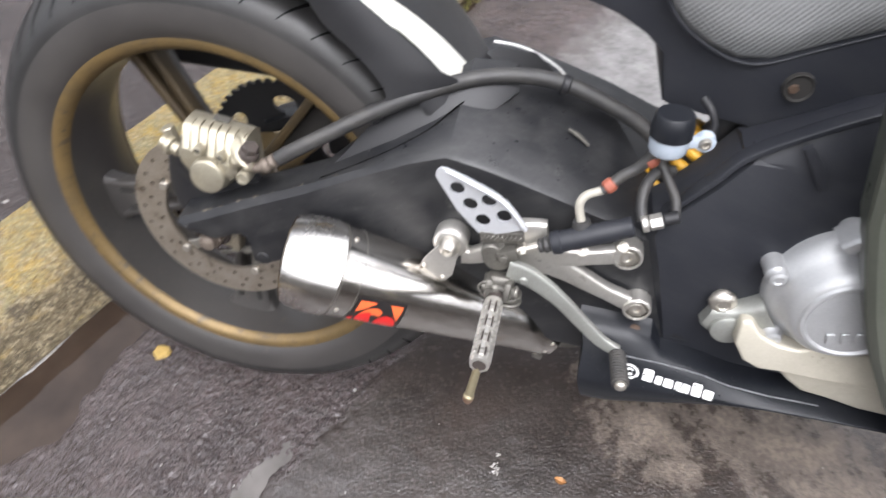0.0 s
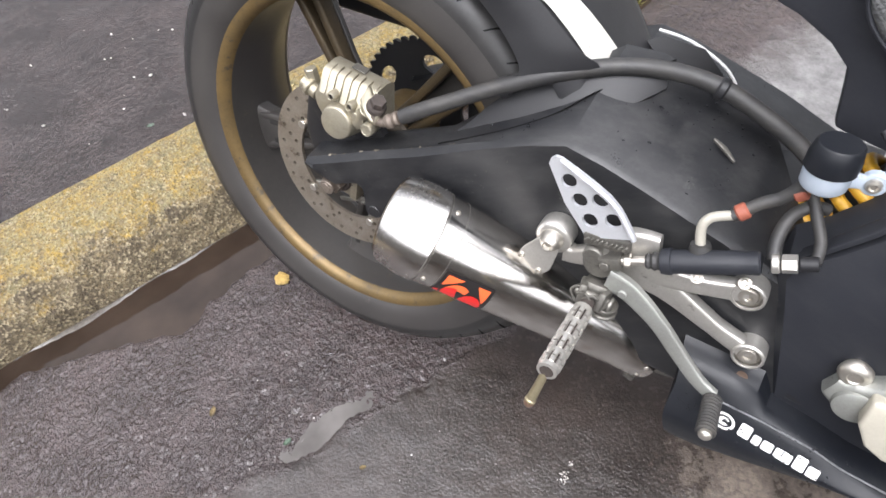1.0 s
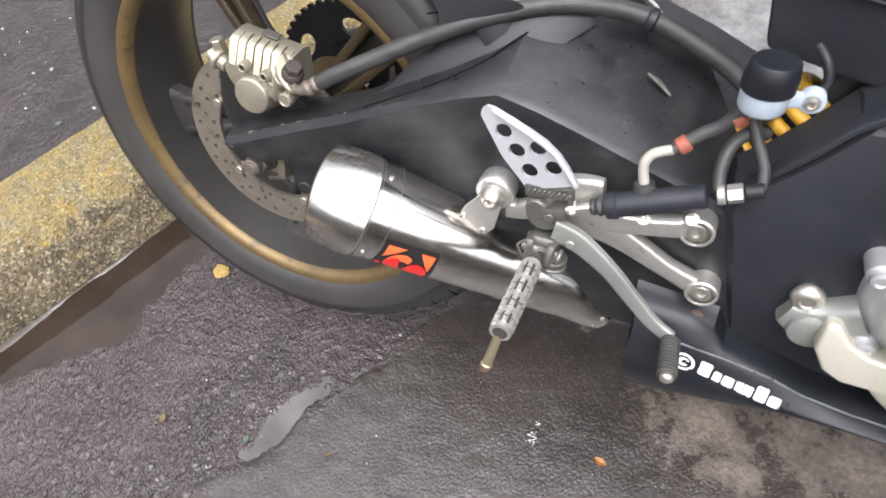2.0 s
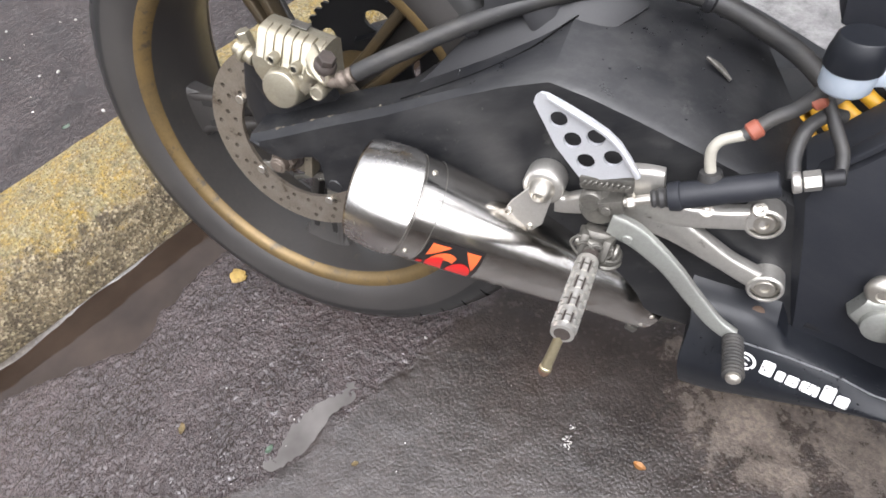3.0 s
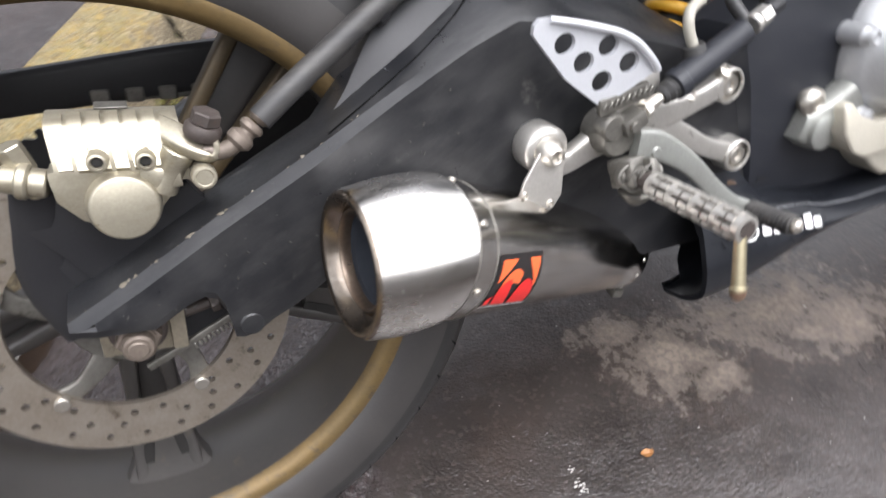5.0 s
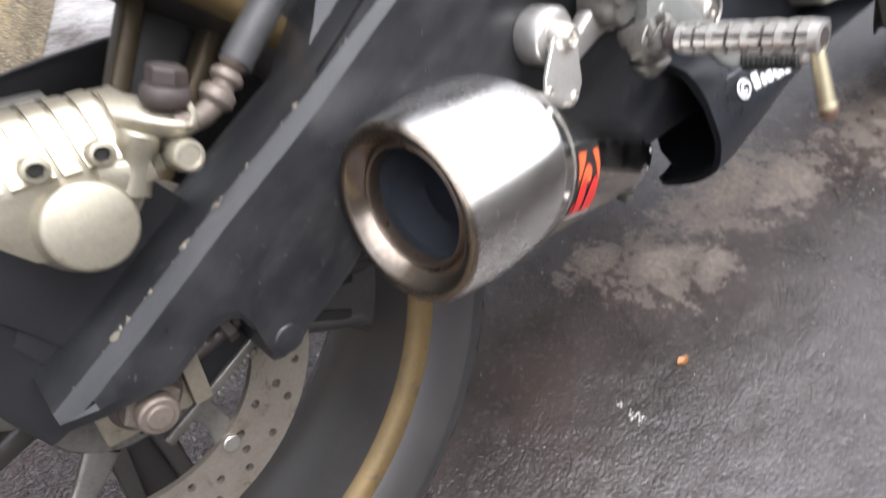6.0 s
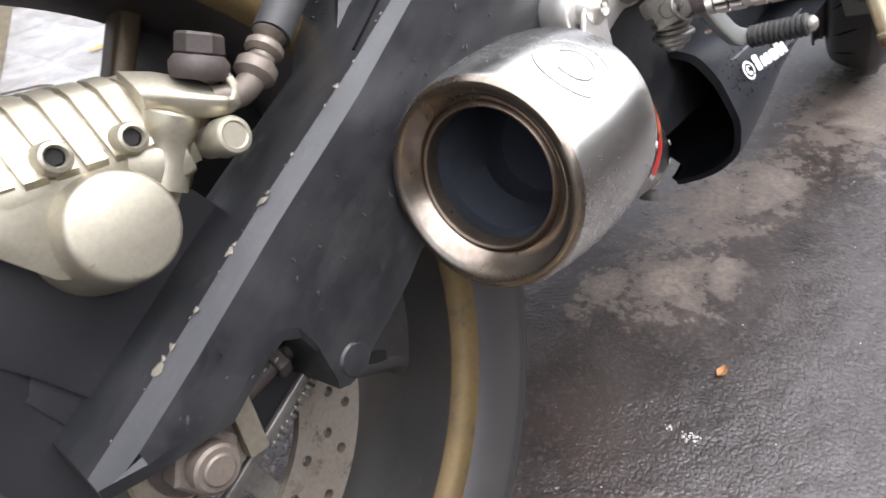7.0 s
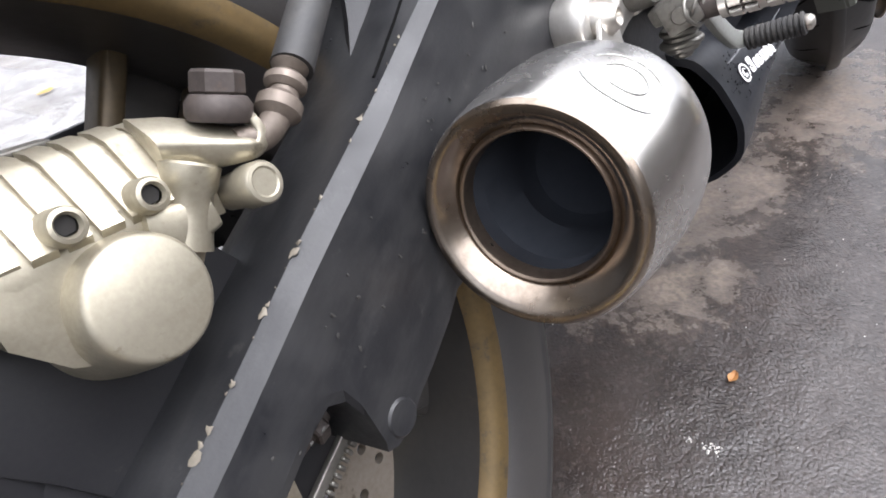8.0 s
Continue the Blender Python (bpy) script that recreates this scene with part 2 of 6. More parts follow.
def asphalt_material(name, road=True):
    """Wet road: an old glossy brown-black skin up to a ragged border, newer grey chippings past it, patches that have begun to dry."""
    m = bpy.data.materials.new(name)
    m.use_nodes = True
    n, l = m.node_tree.nodes, m.node_tree.links
    bsdf = n["Principled BSDF"]
    co = n.new("ShaderNodeTexCoord")

    def noise_node(sc, de=4, ro=0.6, twist=0.0):
        k = n.new("ShaderNodeTexNoise")
        k.inputs["Scale"].default_value, k.inputs["Detail"].default_value, k.inputs["Roughness"].default_value = sc, de, ro
        k.inputs["Distortion"].default_value = twist
        l.new(co.outputs["Object"], k.inputs["Vector"])
        return k.outputs["Fac"]

    def ranged(v, a, b, c=0.0, d=1.0):
        k = n.new("ShaderNodeMapRange")
        for key, value in (("From Min", a), ("From Max", b), ("To Min", c), ("To Max", d)):
            k.inputs[key].default_value = value
        l.new(v, k.inputs["Value"])
        return k.outputs[0]

    def maths(op, a, b):
        k = n.new("ShaderNodeMath")
        k.operation = op
        for sock, v in zip(k.inputs, (a, b)):
            if isinstance(v, (int, float)):
                sock.default_value = v
            else:
                l.new(v, sock)
        return k.outputs[0]

    def mix(f, a, b, kind="RGBA"):
        k = n.new("ShaderNodeMix")
        k.data_type = kind
        l.new(f, k.inputs[0])
        ia, ib, out = (k.inputs["A"], k.inputs["B"], k.outputs["Result"]) if kind == "RGBA" else (k.inputs[2], k.inputs[3], k.outputs[0])
        for sock, v in ((ia, a), (ib, b)):
            if isinstance(v, tuple):
                sock.default_value = (*v, 1)
            elif isinstance(v, float):
                sock.default_value = v
            else:
                l.new(v, sock)
        return out

    stones = n.new("ShaderNodeTexVoronoi")
    stones.inputs["Scale"].default_value = 210
    l.new(co.outputs["Object"], stones.inputs["Vector"])
    hue = n.new("ShaderNodeSeparateColor")
    l.new(stones.outputs["Color"], hue.inputs[0])
    sep = n.new("ShaderNodeSeparateXYZ")
    l.new(co.outputs["Object"], sep.inputs[0])
    old = mix(ranged(noise_node(7, 6), 0.36, 0.66), (0.031, 0.0225, 0.0218), (0.058, 0.0435, 0.0418))
    old = mix(ranged(noise_node(60, 4), 0.60, 0.76, 0, 0.35), old, (0.078, 0.057, 0.053))
    newer = mix(ranged(noise_node(8, 6), 0.34, 0.68), (0.0225, 0.0180, 0.0160), (0.043, 0.0350, 0.0315))
    newer = mix(ranged(hue.outputs[0], 0.78, 0.95, 0, 0.35), newer, (0.075, 0.065, 0.057))
    newer = mix(ranged(noise_node(4.5, 5), 0.55, 0.72, 0, 0.6), newer, (0.038, 0.027, 0.022))
    if road:
        side = maths("SUBTRACT", maths("SUBTRACT", sep.outputs[0], 0.190), maths("MULTIPLY", sep.outputs[1], 0.55))
        side = maths("ADD", side, maths("MULTIPLY", maths("SUBTRACT", noise_node(18, 6, 0.65), 0.5), 0.09))
        zone = ranged(side, -0.010, 0.016)
        colour = mix(zone, old, newer)
        rough = mix(zone, ranged(noise_node(16, 5), 0.36, 0.66, 0.02, 0.08), ranged(noise_node(14, 5), 0.36, 0.66, 0.05, 0.19), "FLOAT")
    else:
        zone, colour, rough = None, mix(ranged(noise_node(5, 6), 0.36, 0.66), (0.019, 0.0132, 0.0118), (0.040, 0.0285, 0.0255)), ranged(noise_node(16, 5), 0.36, 0.66, 0.04, 0.14)
    if road:
        total = None
        for cx, cy, rx, ry in ((0.60, -0.030, 0.075, 0.062), (0.648, -0.082, 0.035, 0.026), (0.80, -0.01, 0.14, 0.060), (0.88, -0.07, 0.11, 0.050), (1.21, -0.14, 0.20, 0.10), (0.55, 0.035, 0.05, 0.03)):
            dx = maths("DIVIDE", maths("SUBTRACT", sep.outputs[0], cx), rx)
            dy = maths("DIVIDE", maths("SUBTRACT", sep.outputs[1], cy), ry)
            d = maths("SUBTRACT", 1.0, maths("SQRT", maths("ADD", maths("MULTIPLY", dx, dx), maths("MULTIPLY", dy, dy)), 0.0))
            total = d if total is None else maths("MAXIMUM", total, d)
        edge = maths("ADD", maths("MULTIPLY", total, 0.55), maths("MULTIPLY", maths("SUBTRACT", noise_node(26, 7, 0.72), 0.5), 2.4))
        mask = ranged(edge, -0.22, 0.50)
        colour = mix(maths("MULTIPLY", mask, 0.8), colour, mix(ranged(noise_node(120, 4), 0.4, 0.62), (0.21, 0.168, 0.134), (0.125, 0.100, 0.080)))
        rough = mix(mask, rough, 0.62, "FLOAT")
        # beyond the bike, away from the kerb, sky glare is painted as paler road
        glare = ranged(maths("ADD", sep.outputs[1], maths("MULTIPLY", maths("SUBTRACT", noise_node(7, 6, 0.7), 0.5), 0.5)), 0.28, 0.48)
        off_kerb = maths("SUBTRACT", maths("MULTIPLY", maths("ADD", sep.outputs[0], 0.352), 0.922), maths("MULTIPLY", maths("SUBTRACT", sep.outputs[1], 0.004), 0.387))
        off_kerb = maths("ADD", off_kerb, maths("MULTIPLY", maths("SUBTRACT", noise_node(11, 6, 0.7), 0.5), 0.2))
        glare = maths("MULTIPLY", glare, ranged(off_kerb, 0.29, 0.43))
        colour = mix(glare, colour, mix(ranged(noise_node(16, 8, 0.75), 0.36, 0.64), (0.085, 0.080, 0.077), (0.20, 0.193, 0.186)))
        # and farther off a pale strip, with stronger sky glare in its colour
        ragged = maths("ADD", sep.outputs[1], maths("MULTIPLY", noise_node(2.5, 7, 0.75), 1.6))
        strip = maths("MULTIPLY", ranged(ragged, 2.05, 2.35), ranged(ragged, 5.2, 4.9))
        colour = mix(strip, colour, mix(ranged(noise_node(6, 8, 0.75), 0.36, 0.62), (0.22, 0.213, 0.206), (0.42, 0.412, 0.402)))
        rough = mix(glare, rough, ranged(noise_node(16, 5), 0.36, 0.66, 0.05, 0.14), "FLOAT")
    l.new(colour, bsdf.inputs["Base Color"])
    l.new(rough, bsdf.inputs["Roughness"])
    bsdf.inputs["Specular IOR Level"].default_value = 0.65
    if road:
        l.new(mix(glare, mix(zone, 0.75, 0.52, "FLOAT"), 1.0, "FLOAT"), bsdf.inputs["Specular IOR Level"])
    b1, b2 = n.new("ShaderNodeBump"), n.new("ShaderNodeBump")
    b1.inputs["Strength"].default_value, b1.inputs["Distance"].default_value = 0.85, 0.0023
    b2.inputs["Strength"].default_value, b2.inputs["Distance"].default_value = 0.9, 0.0015
    if road:
        l.new(ranged(glare, 0, 1, 0.85, 0.25), b1.inputs["Strength"])
        l.new(ranged(glare, 0, 1, 0.9, 0.25), b2.inputs["Strength"])
    # a film of water lies level between the stones that stand out of it
    ripple = maths("ADD", ranged(noise_node(240, 2, 0.45, 0.8), 0.45, 0.70), maths("MULTIPLY", ranged(noise_node(75, 3, 0.5, 0.5), 0.40, 0.80), 1.6))
    ripple = maths("SUBTRACT", ripple, maths("MULTIPLY", ranged(noise_node(120, 2, 0.4, 0.4), 0.34, 0.30), 0.6))
    fine = maths("ADD", maths("MULTIPLY", stones.outputs["Distance"], -0.9), noise_node(330, 3))
    if road:
        chips = maths("ADD", maths("MULTIPLY", noise_node(400, 3, 0.6), 0.34), maths("MULTIPLY", noise_node(30, 2), 0.2))
        l.new(mix(zone, ripple, chips, "FLOAT"), b1.inputs["Height"])
        l.new(mix(zone, maths("MULTIPLY", fine, 0.06), maths("MULTIPLY", fine, 0.42), "FLOAT"), b2.inputs["Height"])
    else:
        l.new(ripple, b1.inputs["Height"])
        l.new(maths("MULTIPLY", fine, 0.12), b2.inputs["Height"])
    l.new(b1.outputs[0], b2.inputs["Normal"])
    l.new(b2.outputs[0], bsdf.inputs["Normal"])
    return m


def water_material(name, dark, light):
    m = bpy.data.materials.new(name)
    m.use_nodes = True
    n, l = m.node_tree.nodes, m.node_tree.links
    bsdf = n["Principled BSDF"]
    co, no = n.new("ShaderNodeTexCoord"), n.new("ShaderNodeTexNoise")
    no.inputs["Scale"].default_value, no.inputs["Detail"].default_value = 9, 6
    l.new(co.outputs["Object"], no.inputs["Vector"])
    ramp = n.new("ShaderNodeValToRGB")
    ramp.color_ramp.elements[0].color, ramp.color_ramp.elements[1].color = (*dark, 1), (*light, 1)
    ramp.color_ramp.elements[0].position, ramp.color_ramp.elements[1].position = 0.35, 0.7
    l.new(no.outputs["Fac"], ramp.inputs["Fac"])
    l.new(ramp.outputs[0], bsdf.inputs["Base Color"])
    bsdf.inputs["Roughness"].default_value, bsdf.inputs["IOR"].default_value = 0.03, 1.33
    return m


def kerb_material():
    """Weathered granite of coarse grains, with patches of yellow and grey-green lichen where it lies open to the rain."""
    m = bpy.data.materials.new("lichen_granite")
    m.use_nodes = True
    n, l = m.node_tree.nodes, m.node_tree.links
    bsdf = n["Principled BSDF"]
    co, geo, sep = n.new("ShaderNodeTexCoord"), n.new("ShaderNodeNewGeometry"), n.new("ShaderNodeSeparateXYZ")
    l.new(geo.outputs["Normal"], sep.inputs[0])

    def noise_node(sc, de=4, ro=0.6):
        k = n.new("ShaderNodeTexNoise")
        k.inputs["Scale"].default_value, k.inputs["Detail"].default_value, k.inputs["Roughness"].default_value = sc, de, ro
        l.new(co.outputs["Object"], k.inputs["Vector"])
        return k.outputs["Fac"]

    def ranged(v, a, b, c=0.0, d=1.0):
        k = n.new("ShaderNodeMapRange")
        for key, value in (("From Min", a), ("From Max", b), ("To Min", c), ("To Max", d)):
            k.inputs[key].default_value = value
        l.new(v, k.inputs["Value"])
        return k.outputs[0]

    def plus(a, b):
        k = n.new("ShaderNodeMath")
        l.new(a, k.inputs[0])
        l.new(b, k.inputs[1])
        return k.outputs[0]

    def mix(f, a, b):
        k = n.new("ShaderNodeMix")
        k.data_type = "RGBA"
        l.new(f, k.inputs["Factor"])
        for sock, v in ((k.inputs["A"], a), (k.inputs["B"], b)):
            if isinstance(v, tuple):
                sock.default_value = (*v, 1)
            else:
                l.new(v, sock)
        return k.outputs["Result"]

    grain = n.new("ShaderNodeTexVoronoi")
    grain.inputs["Scale"].default_value = 250
    l.new(co.outputs["Object"], grain.inputs["Vector"])
    hue = n.new("ShaderNodeSeparateColor")
    l.new(grain.outputs["Color"], hue.inputs[0])
    colour = mix(ranged(noise_node(13, 7, 0.7), 0.36, 0.64), (0.082, 0.062, 0.037), (0.25, 0.195, 0.112))
    colour = mix(ranged(hue.outputs[0], 0.50, 0.9, 0, 0.85), colour, (0.42, 0.35, 0.225))
    colour = mix(ranged(hue.outputs[1], 0.62, 1.0, 0, 0.75), colour, (0.050, 0.038, 0.024))
    up = ranged(sep.outputs[2], 0.25, 0.95, -0.12, 0.095)
    yellow = ranged(plus(noise_node(26, 9, 0.85), up), 0.49, 0.66, 0, 0.82)
    colour = mix(yellow, colour, mix(ranged(noise_node(190, 3), 0.36, 0.66), (0.45, 0.285, 0.028), (0.21, 0.145, 0.036)))
    olive = ranged(plus(noise_node(36, 9, 0.8), up), 0.54, 0.66, 0, 0.75)
    colour = mix(olive, colour, mix(ranged(noise_node(240, 3), 0.4, 0.62), (0.30, 0.268, 0.152), (0.145, 0.123, 0.050)))
    colour = mix(ranged(noise_node(75, 6, 0.75), 0.60, 0.72, 0, 0.75), colour, (0.055, 0.042, 0.028))
    colour = mix(ranged(hue.outputs[2], 0.70, 1.0, 0, 0.55), colour, (0.060, 0.045, 0.026))
    colour = mix(ranged(hue.outputs[0], 0.82, 1.0, 0, 0.5), colour, (0.43, 0.37, 0.24))
    l.new(colour, bsdf.inputs["Base Color"])
    bsdf.inputs["Roughness"].default_value = 0.62
    b1, b2 = n.new("ShaderNodeBump"), n.new("ShaderNodeBump")
    b1.inputs["Strength"].default_value, b1.inputs["Distance"].default_value = 1.0, 0.014
    b2.inputs["Strength"].default_value, b2.inputs["Distance"].default_value = 1.0, 0.0022
    l.new(noise_node(55, 6, 0.65), b1.inputs["Height"])
    l.new(plus(grain.outputs["Distance"], noise_node(380, 3)), b2.inputs["Height"])
    l.new(b1.outputs[0], b2.inputs["Normal"])
    l.new(b2.outputs[0], bsdf.inputs["Normal"])
    return m


M["road"] = asphalt_material("wet_asphalt")
M["path"] = asphalt_material("wet_dark_pavement", road=False)
M["water"] = water_material("muddy_rain_water", (0.018, 0.0118, 0.0085), (0.036, 0.0248, 0.0180))
M["pool"] = water_material("sky_pale_water", (0.065, 0.059, 0.055), (0.14, 0.13, 0.122))
M["foam"] = surface("pale_wet_edge", (0.13, 0.116, 0.10), (0.055, 0.047, 0.039), (0.12, 0.3), patch=60, bump=0.3)
M["blocker"] = surface("grey_brown_blocker", (0.20, 0.185, 0.17), (0.15, 0.135, 0.12), (0.7, 0.85), grain=30, patch=1.5, bump=0.3)
M["kerb"] = kerb_material()
M["leaf"] = surface("fallen_leaf", (0.36, 0.17, 0.05), (0.24, 0.11, 0.035), (0.4, 0.6), patch=120, bump=0.3)
M["lichen"] = surface("yellow_lichen_lump", (0.42, 0.28, 0.07), (0.26, 0.18, 0.06), (0.6, 0.8), patch=160, grain=700, bump=0.8, depth=0.002, dirt=(0.10, 0.075, 0.045), dirt_amount=0.25, dirt_scale=160)
M["green"] = surface("green_leaf", (0.050, 0.085, 0.055), (0.07, 0.10, 0.07), (0.4, 0.6), patch=80)
M["pale"] = surface("pale_stone_chip", (0.52, 0.50, 0.46), (0.40, 0.385, 0.355), (0.5, 0.7), patch=120)
M["moss"] = surface("roadside_moss", (0.13, 0.15, 0.03), (0.24, 0.22, 0.05), (0.6, 0.8), patch=60)
M["drain"] = surface("dark_brown_rust", (0.10, 0.060, 0.038), (0.065, 0.042, 0.028), (0.55, 0.75), metal=0.2, patch=60, bump=0.3)
M["sootring"] = surface("sooty_brown_steel", (0.30, 0.24, 0.19), (0.16, 0.12, 0.09), (0.24, 0.4), metal=0.9, patch=30, bump=0.08)
M["scuff"] = surface("dull_scuff", (0.046, 0.044, 0.040), (0.030, 0.028, 0.026), (0.5, 0.7), bump=0.3)
# bronze darkened beyond its grime, for the shade inside the wheel
M["spoke"] = surface("grimy_shaded_spoke", (0.088, 0.062, 0.031), (0.052, 0.040, 0.024), (0.38, 0.55), metal=0.4, grain=300, patch=24, bump=0.15, dirt=(0.045, 0.038, 0.030), dirt_amount=0.38, dirt_scale=50)
M["dull"] = surface("dull_beige_alloy", (0.30, 0.265, 0.20), (0.19, 0.165, 0.125), (0.42, 0.6), metal=0.5, patch=40, bump=0.25, dirt=(0.08, 0.065, 0.045), dirt_amount=0.3, dirt_scale=70)
M["crimp"] = surface("corroded_crimp", (0.20, 0.165, 0.135), (0.12, 0.098, 0.08), (0.4, 0.6), metal=0.45, grain=420, patch=60, bump=0.35, dirt=(0.07, 0.055, 0.04), dirt_amount=0.28, dirt_scale=90)
M["husk"] = surface("dry_seed_husk", (0.17, 0.125, 0.055), (0.10, 0.075, 0.035), (0.5, 0.7), patch=120, bump=0.3)


# ---------------------------------------------------------------- mesh helpers
def finish(name, bm, material, smooth=38):
    bmesh.ops.remove_doubles(bm, verts=bm.verts, dist=1e-6)
    bmesh.ops.recalc_face_normals(bm, faces=bm.faces)
    me = bpy.data.meshes.new(name)
    bm.to_mesh(me)
    bm.free()
    me.materials.append(material)
    if smooth:
        me.polygons.foreach_set("use_smooth", [True] * len(me.polygons))
        me.set_sharp_from_angle(angle=radians(smooth))
    return me


def part(name, bm, material, parent, label="", smooth=38):
    """One mesh of its own under a thing or under a part."""
    ob = new(name, finish(name, bm, material, smooth))
    ob.parent = parent
    return tagged(ob, label) if label else ob


def thing(name, bm, material, label, category, kind="", smooth=38):
    return tagged(new(name, finish(name, bm, material, smooth)), label, category, kind=kind)


def glide(points, n=6, closed=False):
    """A smooth line through the points, n steps from one to the next."""
    p = [Vector(q) for q in points]
    out, m = [], len(p)
    for i in range(m if closed else m - 1):
        a, b, c, d = (p[(i + k) % m] if closed else p[min(max(i + k, 0), m - 1)] for k in (-1, 0, 1, 2))
        for j in range(n):
            t = j / n
            out.append(0.5 * (2 * b + (c - a) * t + (2 * a - 5 * b + 4 * c - d) * t * t + (3 * b - a - 3 * c + d) * t ** 3))
    if not closed:
        out.append(p[-1])
    return out


def loft(bm, rings, closed=True, caps=True):
    vs = [[bm.verts.new(q) for q in r] for r in rings]
    k = len(rings[0])
    for a, b in zip(vs, vs[1:]):
        for i in range(k if closed else k - 1):
            j = (i + 1) % k
            bm.faces.new((a[i], a[j], b[j], b[i]))
    if caps and closed:
        bm.faces.new(vs[0][::-1])
        bm.faces.new(vs[-1])
    return vs


def axes(d):
    d = Vector(d).normalized()
    u = d.cross(Vector((0, 0, 1)) if abs(d.z) < 0.9 else Vector((1, 0, 0))).normalized()
    return d, u, d.cross(u)


def turned(bm, origin, direction, profile, seg=40, caps=True):
    """A body of revolution: profile of (distance along the axis, radius)."""
    d, u, v = axes(direction)
    o = Vector(origin)
    rings = [[o + d * s + (u * math.cos(a) + v * math.sin(a)) * max(r, 1e-5) for a in (2 * math.pi * i / seg for i in range(seg))] for s, r in profile]
    return loft(bm, rings, caps=caps)


def rod(bm, a, b, r, r2=None, seg=20, edge=0.12):
    a, b = Vector(a), Vector(b)
    r2 = r if r2 is None else r2
    L, e = (b - a).length, min(r, r2) * edge
    e = min(e, (b - a).length * 0.3)
    turned(bm, a, b - a, [(0, r - e), (e, r), (L - e, r2), (L, r2 - e)], seg)


def tube(bm, points, r, seg=12, n=6, radii=None):
    line = glide(points, n)
    d, u, v = axes(line[1] - line[0])
    rings = []
    for i, q in enumerate(line):
        t = (line[min(i + 1, len(line) - 1)] - line[max(i - 1, 0)]).normalized()
        u = (u - t * u.dot(t)).normalized()
        v = t.cross(u)
        rr = r if radii is None else radii(i / (len(line) - 1))
        rings.append([q + (u * math.cos(a) + v * math.sin(a)) * rr for a in (2 * math.pi * k / seg for k in range(seg))])
    loft(bm, rings)


def bevelled(bm, width, seg=2, angle=35, faces=None):
    es = [e for e in bm.edges if len(e.link_faces) == 2 and e.calc_face_angle(0) > radians(angle)]
    bmesh.ops.bevel(bm, geom=es, offset=width, segments=seg, profile=0.6, affect="EDGES", clamp_overlap=True)


def slab(outline, depth, holes=(), bevel=0.0, lift=None, seg=2):
    """A plate from an outline of 3D points, with holes cut through it, as thick as the vector depth."""
    bm = bmesh.new()
    for loop in (outline, *holes):
        vs = [bm.verts.new(q) for q in loop]
        for i in range(len(vs)):
            bm.edges.new((vs[i], vs[(i + 1) % len(vs)]))
    bmesh.ops.triangle_fill(bm, use_beauty=True, use_dissolve=False, edges=bm.edges[:])
    out = bmesh.ops.extrude_face_region(bm, geom=bm.faces[:])
    bmesh.ops.translate(bm, verts=[g for g in out["geom"] if isinstance(g, bmesh.types.BMVert)], vec=Vector(depth))
    bmesh.ops.recalc_face_normals(bm, faces=bm.faces)
    if bevel:
        bmesh.ops.dissolve_limit(bm, angle_limit=radians(1), verts=bm.verts[:], edges=bm.edges[:]) if not holes else None
        bevelled(bm, bevel, seg, 55)
    return bm


def ring2(cx, cz, r, y, n=20):
    return [(cx + r * math.cos(2 * math.pi * i / n), y, cz + r * math.sin(2 * math.pi * i / n)) for i in range(n)]


def flat(points, y):
    return [(x, y, z) for x, z in points]


def block(bm, centre, size, turn=(0, 0, 0), bevel=0.0, seg=2):
    m = Matrix.LocRotScale(Vector(centre), Euler([radians(a) for a in turn]), Vector(size))
    if not bevel:
        bmesh.ops.create_cube(bm, size=1, matrix=m)
        return
    b2 = bmesh.new()
    bmesh.ops.create_cube(b2, size=1, matrix=m)
    bmesh.ops.bevel(b2, geom=b2.edges[:], offset=bevel, segments=seg, profile=0.6, affect="EDGES", clamp_overlap=True)
    tmp = bpy.data.meshes.new("scratch")
    b2.to_mesh(tmp)
    b2.free()
    bm.from_mesh(tmp)
    bpy.data.meshes.remove(tmp)


def bar(bm, points, sizes, across=(0, 1, 0), n=5, soft=0.35):
    """A bar of rounded oblong section along a smooth line: sizes are (width in the plane, depth along across) at each point."""
    line = glide(points, n)
    k = len(points) - 1
    ac = Vector(across).normalized()
    rings = []
    for i, q in enumerate(line):
        t = (line[min(i + 1, len(line) - 1)] - line[max(i - 1, 0)]).normalized()
        side = t.cross(ac).normalized()
        f = i / n
        j = min(int(f), k - 1)
        f -= j
        wd = sizes[j][0] * (1 - f) + sizes[j + 1][0] * f
        dp = sizes[j][1] * (1 - f) + sizes[j + 1][1] * f
        ring = []
        for c in range(16):
            a = 2 * math.pi * c / 16
            e = 0.45
            x = math.copysign(abs(math.cos(a)) ** e, math.cos(a))
            y = math.copysign(abs(math.sin(a)) ** e, math.sin(a))
            ring.append(q + side * x * wd / 2 + ac * y * dp / 2)
        rings.append(ring)
    loft(bm, rings)


# ---------------------------------------------------------------- ground
KX, KY = 0.387, 0.922            # along the kerb
NX, NY = -0.922, 0.387           # from the road onto the pavement
FOOT = Vector((-0.352, 0.004, 0))


def from_kerb(x, y):
    """Distance from the kerb's foot, growing onto the road, and distance along the kerb."""
    dx, dy = x - FOOT.x, y - FOOT.y
    return -(dx * NX + dy * NY), dx * KX + dy * KY


def edge_line(y):
    """The ragged border between the old and the newer road surface."""
    return 0.036 + 0.55 * (y + 0.28) + 0.010 * math.sin(y * 40 + 0.6) + 0.008 * noise.noise((y * 30, 3.1, 0))


